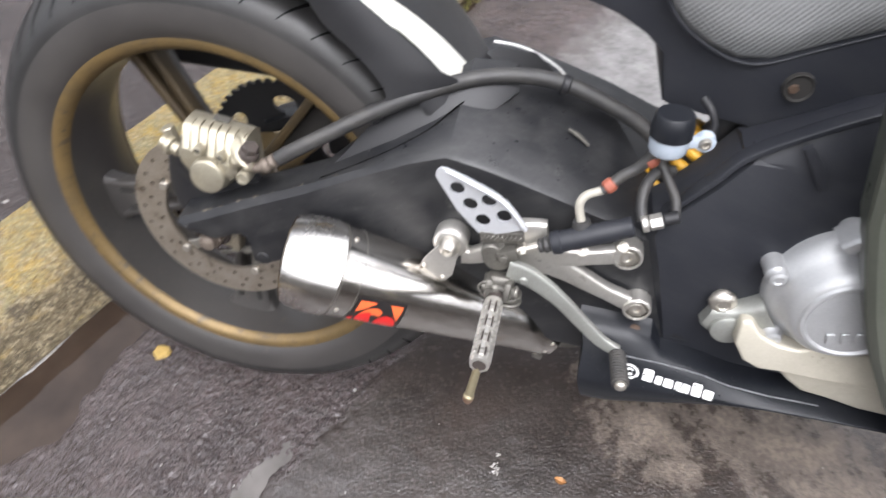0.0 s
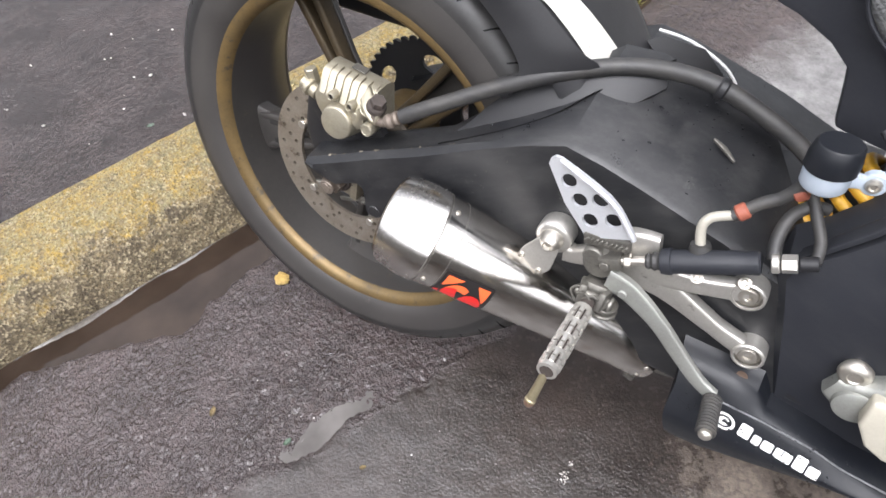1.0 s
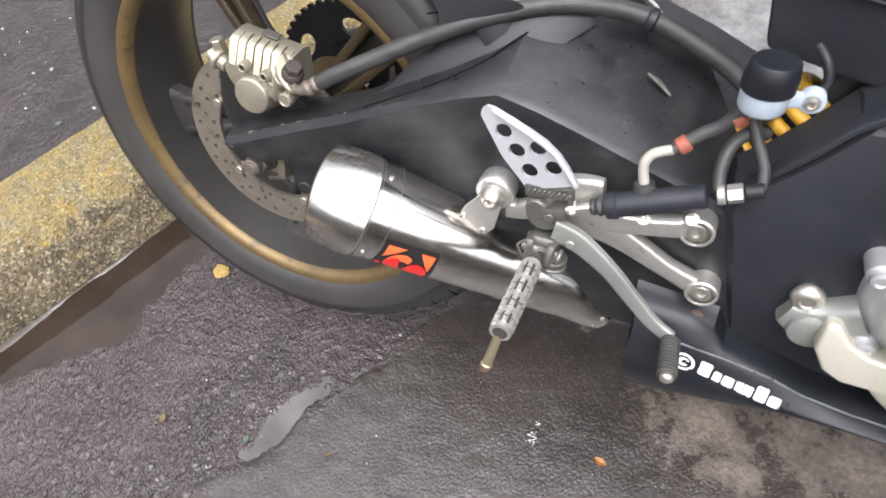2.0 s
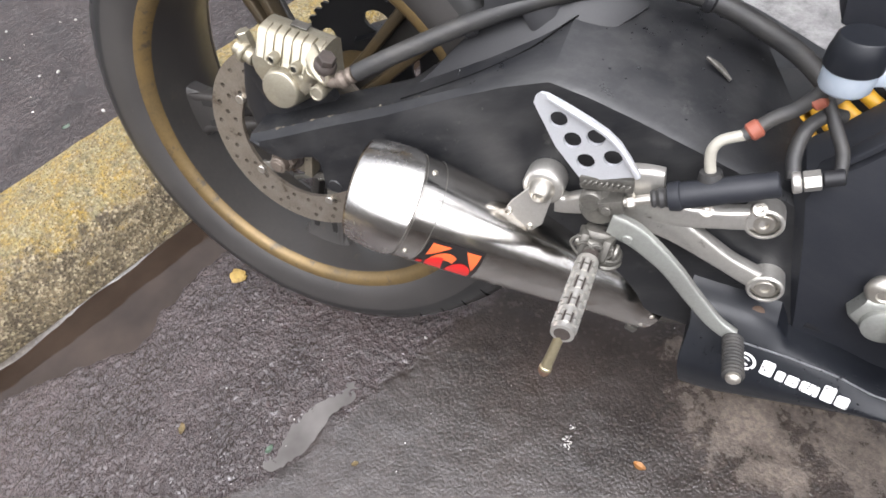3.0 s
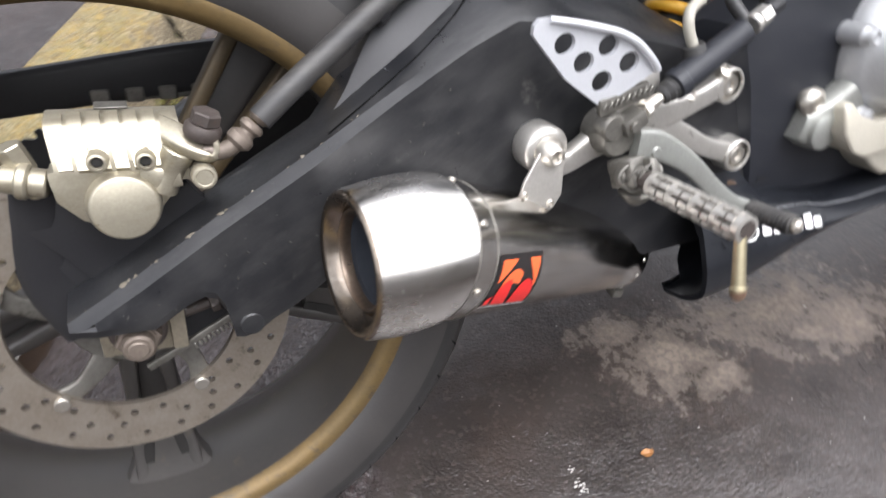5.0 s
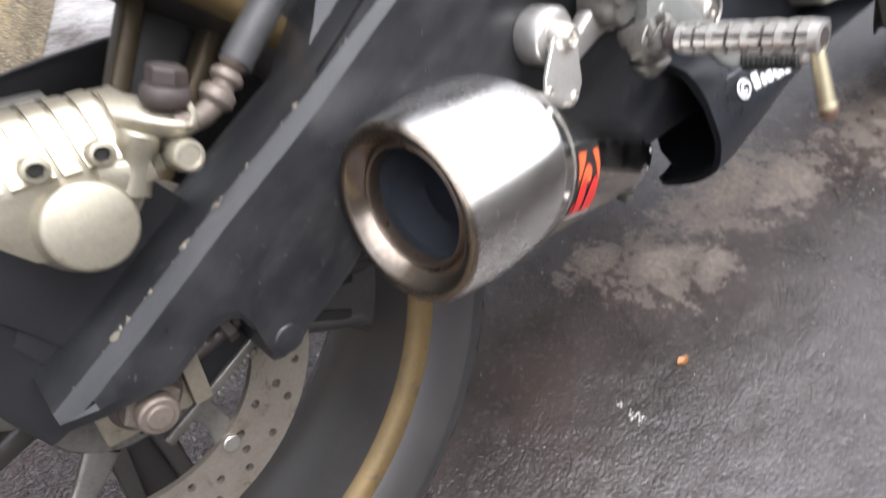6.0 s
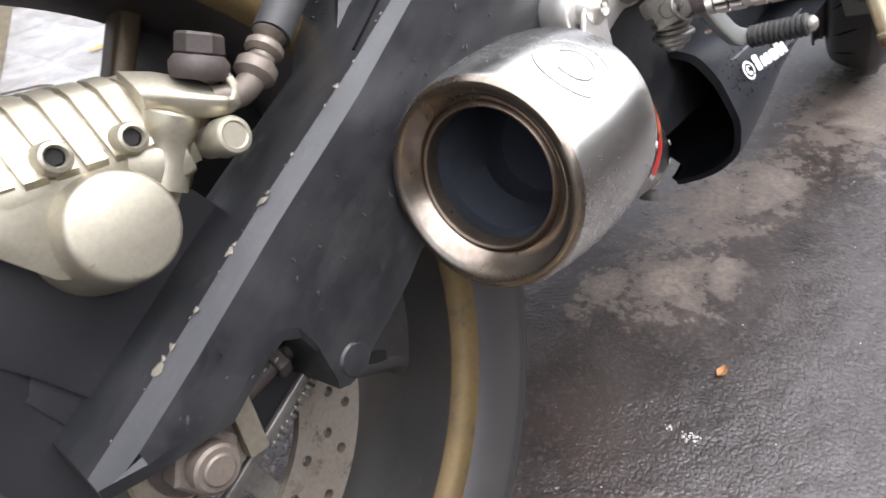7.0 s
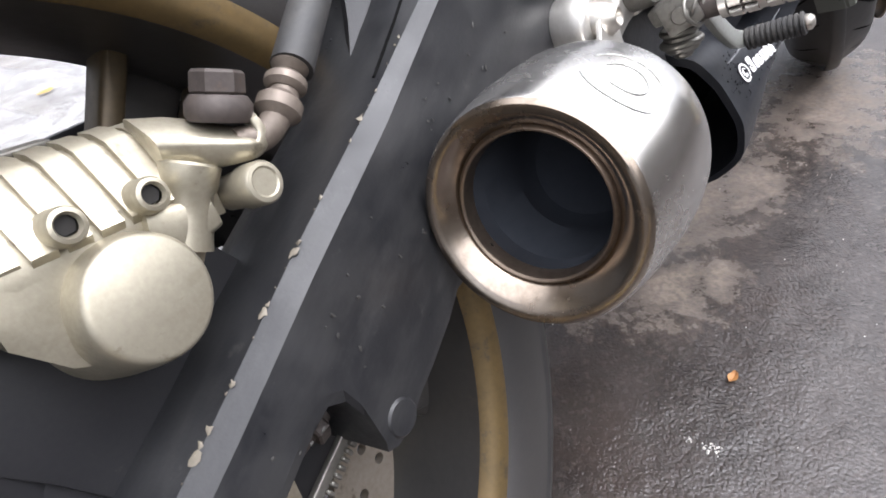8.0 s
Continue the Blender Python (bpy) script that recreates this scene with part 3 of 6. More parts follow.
def road_height(x, y):
    d, s = from_kerb(x, y)
    v = Vector((x, y, 0))
    e = x - edge_line(y)
    keen = 0.42 - 0.30 * max(0.0, min(1.0, e / 0.03)) + 0.7 * math.exp(-((e + 0.02) / 0.025) ** 2)
    h = keen * (0.0014 * noise.noise(v * 120) + 0.0009 * noise.noise(v * 210) + 0.0011 * noise.noise(v * 95)) + (0.4 + keen) * 0.0016 * noise.noise(v * 42) + 0.0014 * noise.noise(v * 13)
    gut = 0.086 + 0.048 * math.exp(-((s + 0.19) / 0.11) ** 2) + 0.020 * noise.noise((s * 9, 1.7, 0)) + 0.012 * noise.noise((s * 31, 7.0, 0)) - 0.05 * max(0.0, min(1.0, (s - 0.02) / 0.25)) - 0.05 * max(0.0, min(1.0, (-0.32 - s) / 0.15))
    h -= 0.0075 * max(0.0, min(1.0, (gut - d) / 0.022 + 0.5)) if d > -0.05 else 0.0075
    h += 0.0016 * max(-1.0, min(1.0, e / 0.006))
    pool = math.exp(-((e + 0.015) / 0.017) ** 2) * max(0.0, 1 - abs((y + 0.255) / 0.085) ** 2.2)
    return h - 0.0058 * max(0.0, pool)


def ground():
    xs = [-220, -60, -18, -6, -2.4, -1.3] + list(np.arange(-0.80, -0.3, 0.0055)) + list(np.arange(-0.30, 0.16, 0.0032)) + list(np.arange(0.16, 1.1001, 0.0055)) + [1.2, 1.35, 1.5, 1.7, 2.1, 3, 6, 18, 60, 220]
    ys = [-220, -60, -18, -6, -2.4, -1.3, -0.8] + list(np.arange(-0.56, -0.43, 0.0055)) + list(np.arange(-0.43, 0.0, 0.0032)) + list(np.arange(0.0, 0.3001, 0.0055)) + list(np.arange(0.34, 1.4, 0.04)) + [1.6, 2, 2.6, 3.5, 6, 18, 60, 220]
    verts, faces = [], []
    for y in ys:
        for x in xs:
            near = -0.85 < x < 1.15 and -0.6 < y < 1.4
            verts.append((float(x), float(y), road_height(x, y) if near else (-0.006 if from_kerb(x, y)[0] < 0.2 else 0.0)))
    w = len(xs)
    for j in range(len(ys) - 1):
        for i in range(w - 1):
            a = j * w + i
            faces.append((a, a + 1, a + w + 1, a + w))
    me = bpy.data.meshes.new("road")
    me.from_pydata(verts, [], faces)
    me.materials.append(M["road"])
    me.polygons.foreach_set("use_smooth", [True] * len(me.polygons))
    tagged(new("road", me), "wet dark asphalt road with drying tan patches", "road", kind="structure")
    bm = bmesh.new()
    vs = [bm.verts.new(q) for q in ((-0.80, -0.9, -0.0042), (0.20, -0.9, -0.0042), (0.20, -0.1, -0.0042), (0.40, 1.1, -0.0042), (0.05, 1.1, -0.0042))]
    bm.faces.new(vs)
    thing("gutter_water", bm, M["water"], "shallow muddy rain water standing along the kerb", "water", "structure", 0)
    # pool against the ragged border, the sky's reflection painted in as a pale tone
    bm = bmesh.new()
    left, right = [], []
    for k in range(25):
        y = -0.385 + 0.235 * k / 24
        left.append(bm.verts.new((edge_line(y) - 0.046, y, -0.0033)))
        right.append(bm.verts.new((edge_line(y) + 0.004, y, -0.0033)))
    for k in range(24):
        bm.faces.new((left[k], right[k], right[k + 1], left[k + 1]))
    thing("rain_puddle", bm, M["pool"], "puddle at the border of the asphalt, pale with painted sky reflection", "puddle", "structure", 0)
    # pale ribbon at the water's edge along the kerb's foot
    bm = bmesh.new()
    prev = None
    for k in range(240):
        s = -0.95 + 1.9 * k / 239
        d0 = -0.004
        d1 = -0.001 + 0.014 * max(0.0, noise.noise((s * 13, 4.4, 0)) + 0.12) + 0.006 * max(0.0, noise.noise((s * 70, 1.0, 0)))
        cur = [bm.verts.new((FOOT.x - NX * d + KX * s, FOOT.y - NY * d + KY * s, z)) for d, z in ((d0, -0.002), ((d0 + d1) / 2, -0.0018), (d1, -0.0042))]
        if prev:
            for i in range(2):
                bm.faces.new((prev[i], prev[i + 1], cur[i + 1], cur[i]))
        prev = cur
    thing("gutter_edge", bm, M["foam"], "pale wet line at the water's edge along the kerb's foot", "silt", "structure", 40)


def kerb():
    root = tagged(new("kerb"), "weathered granite kerb overgrown with yellow lichen", "kerb", kind="structure")
    profile = [(0.005, -0.03), (0.0, 0.0), (0.006, 0.02), (0.012, 0.042), (0.020, 0.064), (0.029, 0.083), (0.041, 0.098), (0.058, 0.109), (0.085, 0.115), (0.12, 0.117), (0.165, 0.116), (0.200, 0.111), (0.208, 0.08)]
    for s0 in np.arange(-9.8, 13.0, 1.0):
        step = 0.007 if -1.2 < s0 < 1.0 else 0.03
        bm = bmesh.new()
        fine = []
        for (a, b), (c, d) in zip(profile, profile[1:]):
            for k in range(3):
                fine.append((a + (c - a) * k / 3, b + (d - b) * k / 3))
        fine.append(profile[-1])
        rings = []
        for s in np.arange(s0 + 0.003, s0 + 0.997, step):
            ring = []
            for p, z in fine:
                q = Vector((FOOT.x + NX * p + KX * s, FOOT.y + NY * p + KY * s, z))
                f = 0.008 * noise.noise(q * 15) + 0.0055 * noise.noise(q * 48) + 0.0030 * noise.noise(q * 120)
                ring.append(q + Vector((-NX * 0.7, -NY * 0.7, 0.7)) * f * (1 if z > 0.01 else 0.3))
            rings.append(ring)
        loft(bm, rings, closed=False)
        part("kerb_stone", bm, M["kerb"], root)
    verts, faces = [], []
    ss = [-60, -8, -2] + list(np.arange(-1.0, 1.2, 0.012)) + [1.6, 2.4, 4, 9, 60]
    ps = list(np.arange(0.20, 1.0, 0.012)) + [1.2, 1.7, 3, 9, 40, 200]
    for s in ss:
        for p in ps:
            x, y = FOOT.x + NX * p + KX * s, FOOT.y + NY * p + KY * s
            v = Vector((x, y, 0))
            verts.append((x, y, 0.106 + 0.0035 * noise.noise(v * 11) + 0.0016 * noise.noise(v * 47)))
    w = len(ps)
    for j in range(len(ss) - 1):
        for i in range(w - 1):
            a = j * w + i
            faces.append((a, a + w, a + w + 1, a + 1))
    me = bpy.data.meshes.new("pavement")
    me.from_pydata(verts, [], faces)
    me.materials.append(M["path"])
    me.polygons.foreach_set("use_smooth", [True] * len(me.polygons))
    tagged(new("pavement", me), "wet dark pavement behind the kerb", "pavement", kind="structure")


ground()
kerb()

# unseen wall behind the camera, added to cut low sky light and reflections
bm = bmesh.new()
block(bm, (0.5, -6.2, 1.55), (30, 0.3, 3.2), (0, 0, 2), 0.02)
thing("sky_blocker", bm, M["blocker"], "unseen grey-brown wall added to block low sky light", "wall", "structure", 0)


# ---------------------------------------------------------------- motorcycle (x ahead, y to its left, z up, origin on the rear axle)
bike = tagged(new("motorcycle"), "black sports motorcycle with bronze wheels parked against the kerb", "motorcycle")
bike.matrix_world = pose(0, 0, 0.3449, -14.45, 2.75)
MID = 0.085
AX = Vector((0, 1, 0))


def at_wheel(r, deg, y, cx=0.0):
    a = radians(deg)
    return Vector((cx + r * math.cos(a), y, r * math.sin(a)))


def tyre_profile(R, half, flare=0.0):
    half_line = [(R - 0.104, half - 0.006), (R - 0.098, half + 0.000), (R - 0.085, half + 0.006), (R - 0.066, half + 0.008), (R - 0.048, half + 0.005),
                 (R - 0.033, half - 0.007), (R - 0.019, half - 0.028), (R - 0.009, half - 0.048), (R - 0.003, half - 0.066)]
    right = [(MID - w, r) for r, w in half_line]
    left = [(MID + w, r) for r, w in reversed(half_line) if r > R - 0.105 + flare]
    line = glide([(a, b, 0) for a, b in right + [(MID, R)] + left], 3)
    return [(q.x, q.y) for q in line]


def wheel_body(cx, R, half, grooves, parent_name, label, flare=0.0):
    o = (cx, 0, 0)
    lip = 0.231
    bm = bmesh.new()
    # right lip
    turned(bm, o, AX, [(0.002, lip - 0.003), (-0.001, lip - 0.001), (-0.002, lip - 0.004), (-0.0005, lip - 0.012), (0.004, lip - 0.0170), (0.010, lip - 0.0195), (0.016, lip - 0.013)], 128, caps=False)
    root = part(parent_name, bm, M["gold"], bike, label)
    bm = bmesh.new()
    turned(bm, o, AX, [(0.009, lip - 0.0191), (0.016, lip - 0.0195), (0.055, lip - 0.0195), (0.085, lip - 0.0195), (0.115, lip - 0.0185 + 0.35 * flare), (0.140, lip - 0.0165 + 0.7 * flare), (0.161, lip - 0.0118 + flare)], 128, caps=False)
    part("barrel", bm, M["barrel"], root, "grimy dark rim barrel")
    bm = bmesh.new()
    turned(bm, o, AX, [(y, r + flare) for y, r in ((0.168, lip - 0.003), (0.171, lip - 0.001), (0.172, lip - 0.004), (0.1705, lip - 0.008), (0.166, lip - 0.011), (0.160, lip - 0.012), (0.154, lip - 0.010))], 128, caps=False)
    part("far_lip", bm, M["barrel"], root)
    prof = tyre_profile(R, half, flare)
    cut = [k for k, q in enumerate(prof) if q[1] > R - 0.064]
    bm = bmesh.new()
    turned(bm, o, AX, prof[:cut[0] + 1], 160, caps=False)
    turned(bm, o, AX, prof[cut[-1]:], 160, caps=False)
    tyre = part("tyre", bm, M["rubber"], root, "worn black road tyre with dusty sidewalls")
    bm = bmesh.new()
    turned(bm, o, AX, prof[cut[0]:cut[-1] + 1], 160, caps=False)
    tread = part("tread", bm, M["tread"], tyre, "wet black tread with slanted grooves")

    def on_tread(y, deg, lift=0.0006):
        best = min(range(len(prof) - 1), key=lambda i: abs((prof[i][0] + prof[i + 1][0]) / 2 - y) + (1 if prof[i][1] < R - 0.066 else 0))
        (y0, r0), (y1, r1) = prof[best], prof[best + 1]
        f = (y - y0) / (y1 - y0) if y1 != y0 else 0
        return at_wheel(r0 + (r1 - r0) * f + lift, deg, y, cx)

    # near-black strips laid over the tread, the grooves' shade put in their colour
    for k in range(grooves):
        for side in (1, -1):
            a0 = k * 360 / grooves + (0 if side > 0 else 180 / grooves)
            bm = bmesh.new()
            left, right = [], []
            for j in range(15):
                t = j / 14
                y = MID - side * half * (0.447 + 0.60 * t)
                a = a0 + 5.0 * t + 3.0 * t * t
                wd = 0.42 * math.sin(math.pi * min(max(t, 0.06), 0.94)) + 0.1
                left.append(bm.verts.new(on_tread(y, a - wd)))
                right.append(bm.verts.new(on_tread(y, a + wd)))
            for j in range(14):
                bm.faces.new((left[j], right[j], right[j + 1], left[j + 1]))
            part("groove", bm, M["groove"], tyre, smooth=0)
    return root


rear = wheel_body(0.0, 0.3250, 0.0865, 46, "rear_wheel", "bronze painted cast rear wheel", 0.026)
rear.rotation_euler = (radians(-2.75), 0, radians(0.86))
rear.location = (0.0, -0.006, -0.002)

# spokes: five hollow pairs from the hub to the barrel
for k in range(5):
    mid = 50.0 + 72 * k
    for side, wide in ((-1, 0.017), (1, 0.017)):
        bm = bmesh.new()
        near = 0.55 if k == 1 else 1.0
        a = at_wheel(0.043, mid + side * 16, 0.070)
        b = at_wheel(0.110, mid + side * 8.5 * near, 0.066)
        c = at_wheel(0.2115, mid + side * 6.5 * near, 0.066)
        bar(bm, [a, b, c], [(0.018, 0.034), (0.012, 0.020), (0.013, 0.024)], n=4)
        # upper two pairs in the darkened bronze, the others in the barrel's grey
        part("spoke", bm, M["spoke" if k < 2 else "barrel"], rear, "grimy bronze spoke with shade in its colour" if k < 2 else "spoke in barrel grey")
    bm = bmesh.new()
    bar(bm, [at_wheel(0.052, mid, 0.082), at_wheel(0.12, mid, 0.082), at_wheel(0.2115, mid, 0.083)], [(0.030, 0.012), (0.028, 0.010), (0.040, 0.012)], n=3)
    part("spoke_web", bm, M["barrel"], rear)
    if k > 1:
        # flared foot where the pair runs into the barrel
        bm = bmesh.new()
        bar(bm, [at_wheel(0.150, mid, 0.070), at_wheel(0.185, mid, 0.069), at_wheel(0.2125, mid, 0.068)], [(0.046, 0.026), (0.056, 0.027), (0.082, 0.030)], n=4)
        foot = part("spoke_foot", bm, M["barrel"], rear)
        # dark bars on the foot's face paint the shade of its two hollows
        for side in (-1, 1):
            bm = bmesh.new()
            bar(bm, [at_wheel(0.150, mid + side * 5.5, 0.0565), at_wheel(0.170, mid + side * 5.0, 0.0560), at_wheel(0.190, mid + side * 4.6, 0.0555)], [(0.014, 0.002), (0.013, 0.002), (0.007, 0.002)], n=3)
            part("hollow_shade", bm, M["hole"], foot)
bm = bmesh.new()
turned(bm, (0, 0.015, 0), AX, [(0, 0.032), (0.004, 0.040), (0.02, 0.043), (0.04, 0.052), (0.09, 0.052), (0.115, 0.046), (0.135, 0.046)], 48)
part("hub", bm, M["gold"], rear)

# drilled disc
holes = []
for k in range(26):
    for r, off in ((0.1065, 0.0), (0.0955, 5.0), (0.0850, 9.5)):
        c = at_wheel(r, k * 360 / 26 + off, -0.0055)
        if (k + int(r * 1000)) % 3 != 0 or r > 0.1:
            holes.append(ring2(c.x, c.z, 0.0030, -0.0055, 10))
outer = [(r * math.cos(a), -0.0055, r * math.sin(a)) for a, r in ((2 * math.pi * i / 120, 0.1165) for i in range(120))]
inner = ring2(0, 0, 0.0765, -0.0055, 60)
bm = slab(outer, (0, 0.005, 0), [inner] + holes)
disc = part("brake_disc", bm, M["disc"], rear, "drilled steel brake disc with brown film")
bm = bmesh.new()
for k in range(5):
    bar(bm, [at_wheel(0.040, 72 * k + 20, 0.006), at_wheel(0.066, 72 * k + 14, 0.003), at_wheel(0.081, 72 * k + 8, 0.001)], [(0.020, 0.007), (0.013, 0.006), (0.016, 0.005)], n=3)
turned(bm, (0, 0.002, 0), AX, [(0, 0.040), (0.002, 0.042), (0.012, 0.042)], 40)
part("disc_carrier", bm, M["grimy"], rear)
for k in range(5):
    bm = bmesh.new()
    c = at_wheel(0.081, 72 * k + 8, -0.0095)
    rod(bm, c, c + Vector((0, 0.006, 0)), 0.0055, seg=14)
    part("disc_bolt", bm, M["bolt"], rear)

# sprocket, chain and guard on the far side
spr = []
for k in range(44):
    for da, r in ((0.0, 0.1085), (2.4, 0.1085), (3.2, 0.103), (5.0, 0.103)):
        q = at_wheel(r, k * 360 / 44 + da, 0.186)
        spr.append((q.x, q.y, q.z))
oval = []
for k in range(5):
    pts = []
    for j in range(16):
        t = 2 * math.pi * j / 16
        rr, aa = 0.074 + 0.013 * math.sin(t), 72 * k + 84 + 15 * math.cos(t)
        q = at_wheel(rr, aa, 0.186)
        pts.append((q.x, q.y, q.z))
    oval.append(pts)
bm = slab(spr, (0, 0.006, 0), [ring2(0, 0, 0.03, 0.186, 30)] + oval)
part("sprocket", bm, M["plastic"], rear, "black rear sprocket with oval holes")
for name, x0, z0, x1, z1 in (("chain_upper_run", 0.0, 0.108, 0.56, 0.075), ("chain_lower_run", 0.0, -0.108, 0.56, -0.02)):
    bm = bmesh.new()
    n = 40
    for i in range(n):
        f = (i + 0.5) / n
        block(bm, (x0 + (x1 - x0) * f, 0.189 + (0.003 if i % 2 else -0.003), z0 + (z1 - z0) * f), (0.0155, 0.004, 0.013), (0, 3.4, 0), 0.0015, 1)
    part(name, bm, M["grimy"], bike, "greasy drive chain")
bm = bmesh.new()
bar(bm, [(-0.165, 0.196, 0.113), (-0.02, 0.196, 0.119), (0.08, 0.196, 0.123), (0.22, 0.196, 0.126), (0.42, 0.196, 0.13)], [(0.034, 0.016), (0.040, 0.018), (0.044, 0.018), (0.042, 0.018), (0.03, 0.018)])
part("chain_guard", bm, M["plastic"], bike, "black plastic chain guard")

# front wheel
front = wheel_body(1.405, 0.302, 0.055, 26, "front_wheel", "bronze painted cast front wheel")
for k in range(5):
    bm = bmesh.new()
    bar(bm, [at_wheel(0.04, 72 * k + 30, MID, 1.405), at_wheel(0.11, 72 * k + 30, MID, 1.405), at_wheel(0.19, 72 * k + 30, MID, 1.405)], [(0.03, 0.03), (0.024, 0.026), (0.03, 0.03)], n=3)
    part("spoke", bm, M["gold"], front)
for y in (0.028, 0.138):
    bm = slab(ring2(1.405, 0, 0.150, y, 80), (0, 0.004, 0), [ring2(1.405, 0, 0.115, y, 60)])
    part("brake_disc", bm, M["disc"], front)
bm = bmesh.new()
turned(bm, (1.405, 0.03, 0), AX, [(0, 0.025), (0.02, 0.04), (0.09, 0.04), (0.11, 0.025)], 32)
part("hub", bm, M["gold"], front)
# steered to the left on its stand
front.matrix_local = Matrix.Translation((-0.02, -0.118, 0.008)) @ Matrix.Translation((1.405, MID, 0)) @ Matrix.Rotation(radians(14), 4, "Z") @ Matrix.Translation((-1.405, -MID, 0))
for y in (-0.02, 0.19):
    bm = bmesh.new()
    rod(bm, (1.395, y - 0.105, 0.02), (1.27, y - 0.06, 0.40), 0.026, seg=24)
    part("fork_leg", bm, M["plastic"], bike)

# ------------------------------------------------ swingarm
RIDGE = [(-0.026, 0.0325), (0.020, 0.0555), (0.077, 0.086), (0.140, 0.117), (0.195, 0.147), (0.244, 0.172), (0.283, 0.189), (0.330, 0.182), (0.380, 0.169), (0.440, 0.153), (0.520, 0.125)]


def ridge(x):
    for (a, b), (c, d) in zip(RIDGE, RIDGE[1:]):
        if x <= c:
            return b + (d - b) * (x - a) / (c - a)
    return RIDGE[-1][1]


def arm_sections(mirror):
    """Sections of one beam from the axle to the pivot: side, chamfer, top, inner side."""
    rows = []
    under = [(-0.026, 0.024), (0.022, 0.0178), (0.045, 0.0300), (0.055, 0.0332), (0.0625, 0.0290), (0.0665, 0.0180), (0.0685, -0.004), (0.074, -0.006), (0.083, -0.005), (0.095, 0.0025), (0.107, 0.0074), (0.127, 0.0175), (0.140, 0.0262), (0.165, 0.030), (0.22, 0.02), (0.30, -0.03), (0.60, -0.036)]
    for x in (-0.026, -0.010, 0.006, 0.022, 0.034, 0.045, 0.055, 0.0595, 0.0625, 0.0665, 0.0685, 0.074, 0.083, 0.095, 0.107, 0.127, 0.140, 0.150, 0.165, 0.18, 0.20, 0.22, 0.25, 0.285, 0.32, 0.36, 0.40, 0.44, 0.48, 0.52, 0.56):
        z1 = ridge(x)
        ch = 0.0078 - 0.0030 * max(0.0, min(1.0, (x - 0.12) / 0.12))
        low = under[-1][1]
        for (a, b), (c, d) in zip(under, under[1:]):
            if a <= x <= c:
                low = b + (d - b) * (x - a) / (c - a)
        rise = max(0.0, min(1.0, (x - 0.15) / 0.15))
        fall = 1 - max(0.0, min(1.0, (x - 0.43) / 0.07)) * 0.85
        ys = -0.0665 if x > -0.02 else -0.0635
        top_y = -0.016 + 0.086 * rise * fall
        top_z = z1 + 0.003 + 0.042 * rise * fall - (0.060 * rise if mirror else 0.0)
        mid_y, mid_z = (-0.045 + top_y) / 2, (z1 + top_z) / 2 + 0.004
        sec = [(ys, low), (ys - 0.002, low + 0.006), (ys - 0.001, (low + z1) / 2), (ys, z1 - ch), (-0.0650 + ch * 0.78, z1), (mid_y, mid_z), (top_y, top_z), (top_y + 0.012, top_z - 0.006), (top_y + 0.012, top_z - 0.02), (-0.012 if x < 0.2 else 0.0, low + 0.012), (-0.014 if x < 0.2 else -0.004, low)]
        rows.append([Vector((x, (2 * MID - y) if mirror else y, z)) for y, z in sec])
    return rows


bm = bmesh.new()
loft(bm, arm_sections(False))
arm = part("swingarm", bm, M["arm"], bike, "scuffed satin black aluminium swingarm", 24)
bm = bmesh.new()
loft(bm, arm_sections(True))
part("far_beam", bm, M["arm"], arm, "", 24)
bm = bmesh.new()
bar(bm, [(0.37, -0.03, 0.07), (0.365, MID, 0.085), (0.37, 0.20, 0.07)], [(0.10, 0.09), (0.12, 0.10), (0.10, 0.09)], across=(0, 0, 1))
part("cross_brace", bm, M["arm"], arm)
bm = bmesh.new()
rod(bm, (0.56, -0.062, 0.05), (0.56, 0.23, 0.05), 0.034, seg=28)
part("pivot", bm, M["grimy"], arm)
# seam between the beam and the panel above it
bm = bmesh.new()
pts = []
for x, f in ((0.152, 0.02), (0.19, 0.07), (0.225, 0.13), (0.258, 0.23), (0.282, 0.38), (0.302, 0.58), (0.320, 0.80), (0.332, 0.98)):
    rise = max(0.0, min(1.0, (x - 0.15) / 0.15))
    a, c = Vector((x, -0.0560, ridge(x))), Vector((x, -0.016 + 0.086 * rise, ridge(x) + 0.003 + 0.042 * rise))
    b = Vector((x, (-0.045 + c.y) / 2, (a.z + c.z) / 2 + 0.004))
    q = a.lerp(b, 2 * f) if f < 0.5 else b.lerp(c, 2 * f - 1)
    pts.append(q + Vector((0, -0.0004, 0.0008)))
tube(bm, pts, 0.0008, 6, 5)
part("seam", bm, M["groove"], arm)
# round boss at the slot's corner
bm = bmesh.new()
rod(bm, (0.0805, -0.0693, 0.0040), (0.0805, -0.056, 0.0040), 0.0085, seg=28, edge=0.12)
part("boss", bm, M["arm"], arm)
# glint on the edge of the slot in the beam's upper face, as a pale bar
bm = bmesh.new()
bar(bm, [(0.3935, 0.004, 0.1975), (0.4050, 0.004, 0.1920), (0.4170, 0.002, 0.1840)], [(0.002, 0.003), (0.005, 0.003), (0.002, 0.003)], across=(0.1, -0.4, 0.9))
part("slot_glint", bm, M["grimy"], arm)
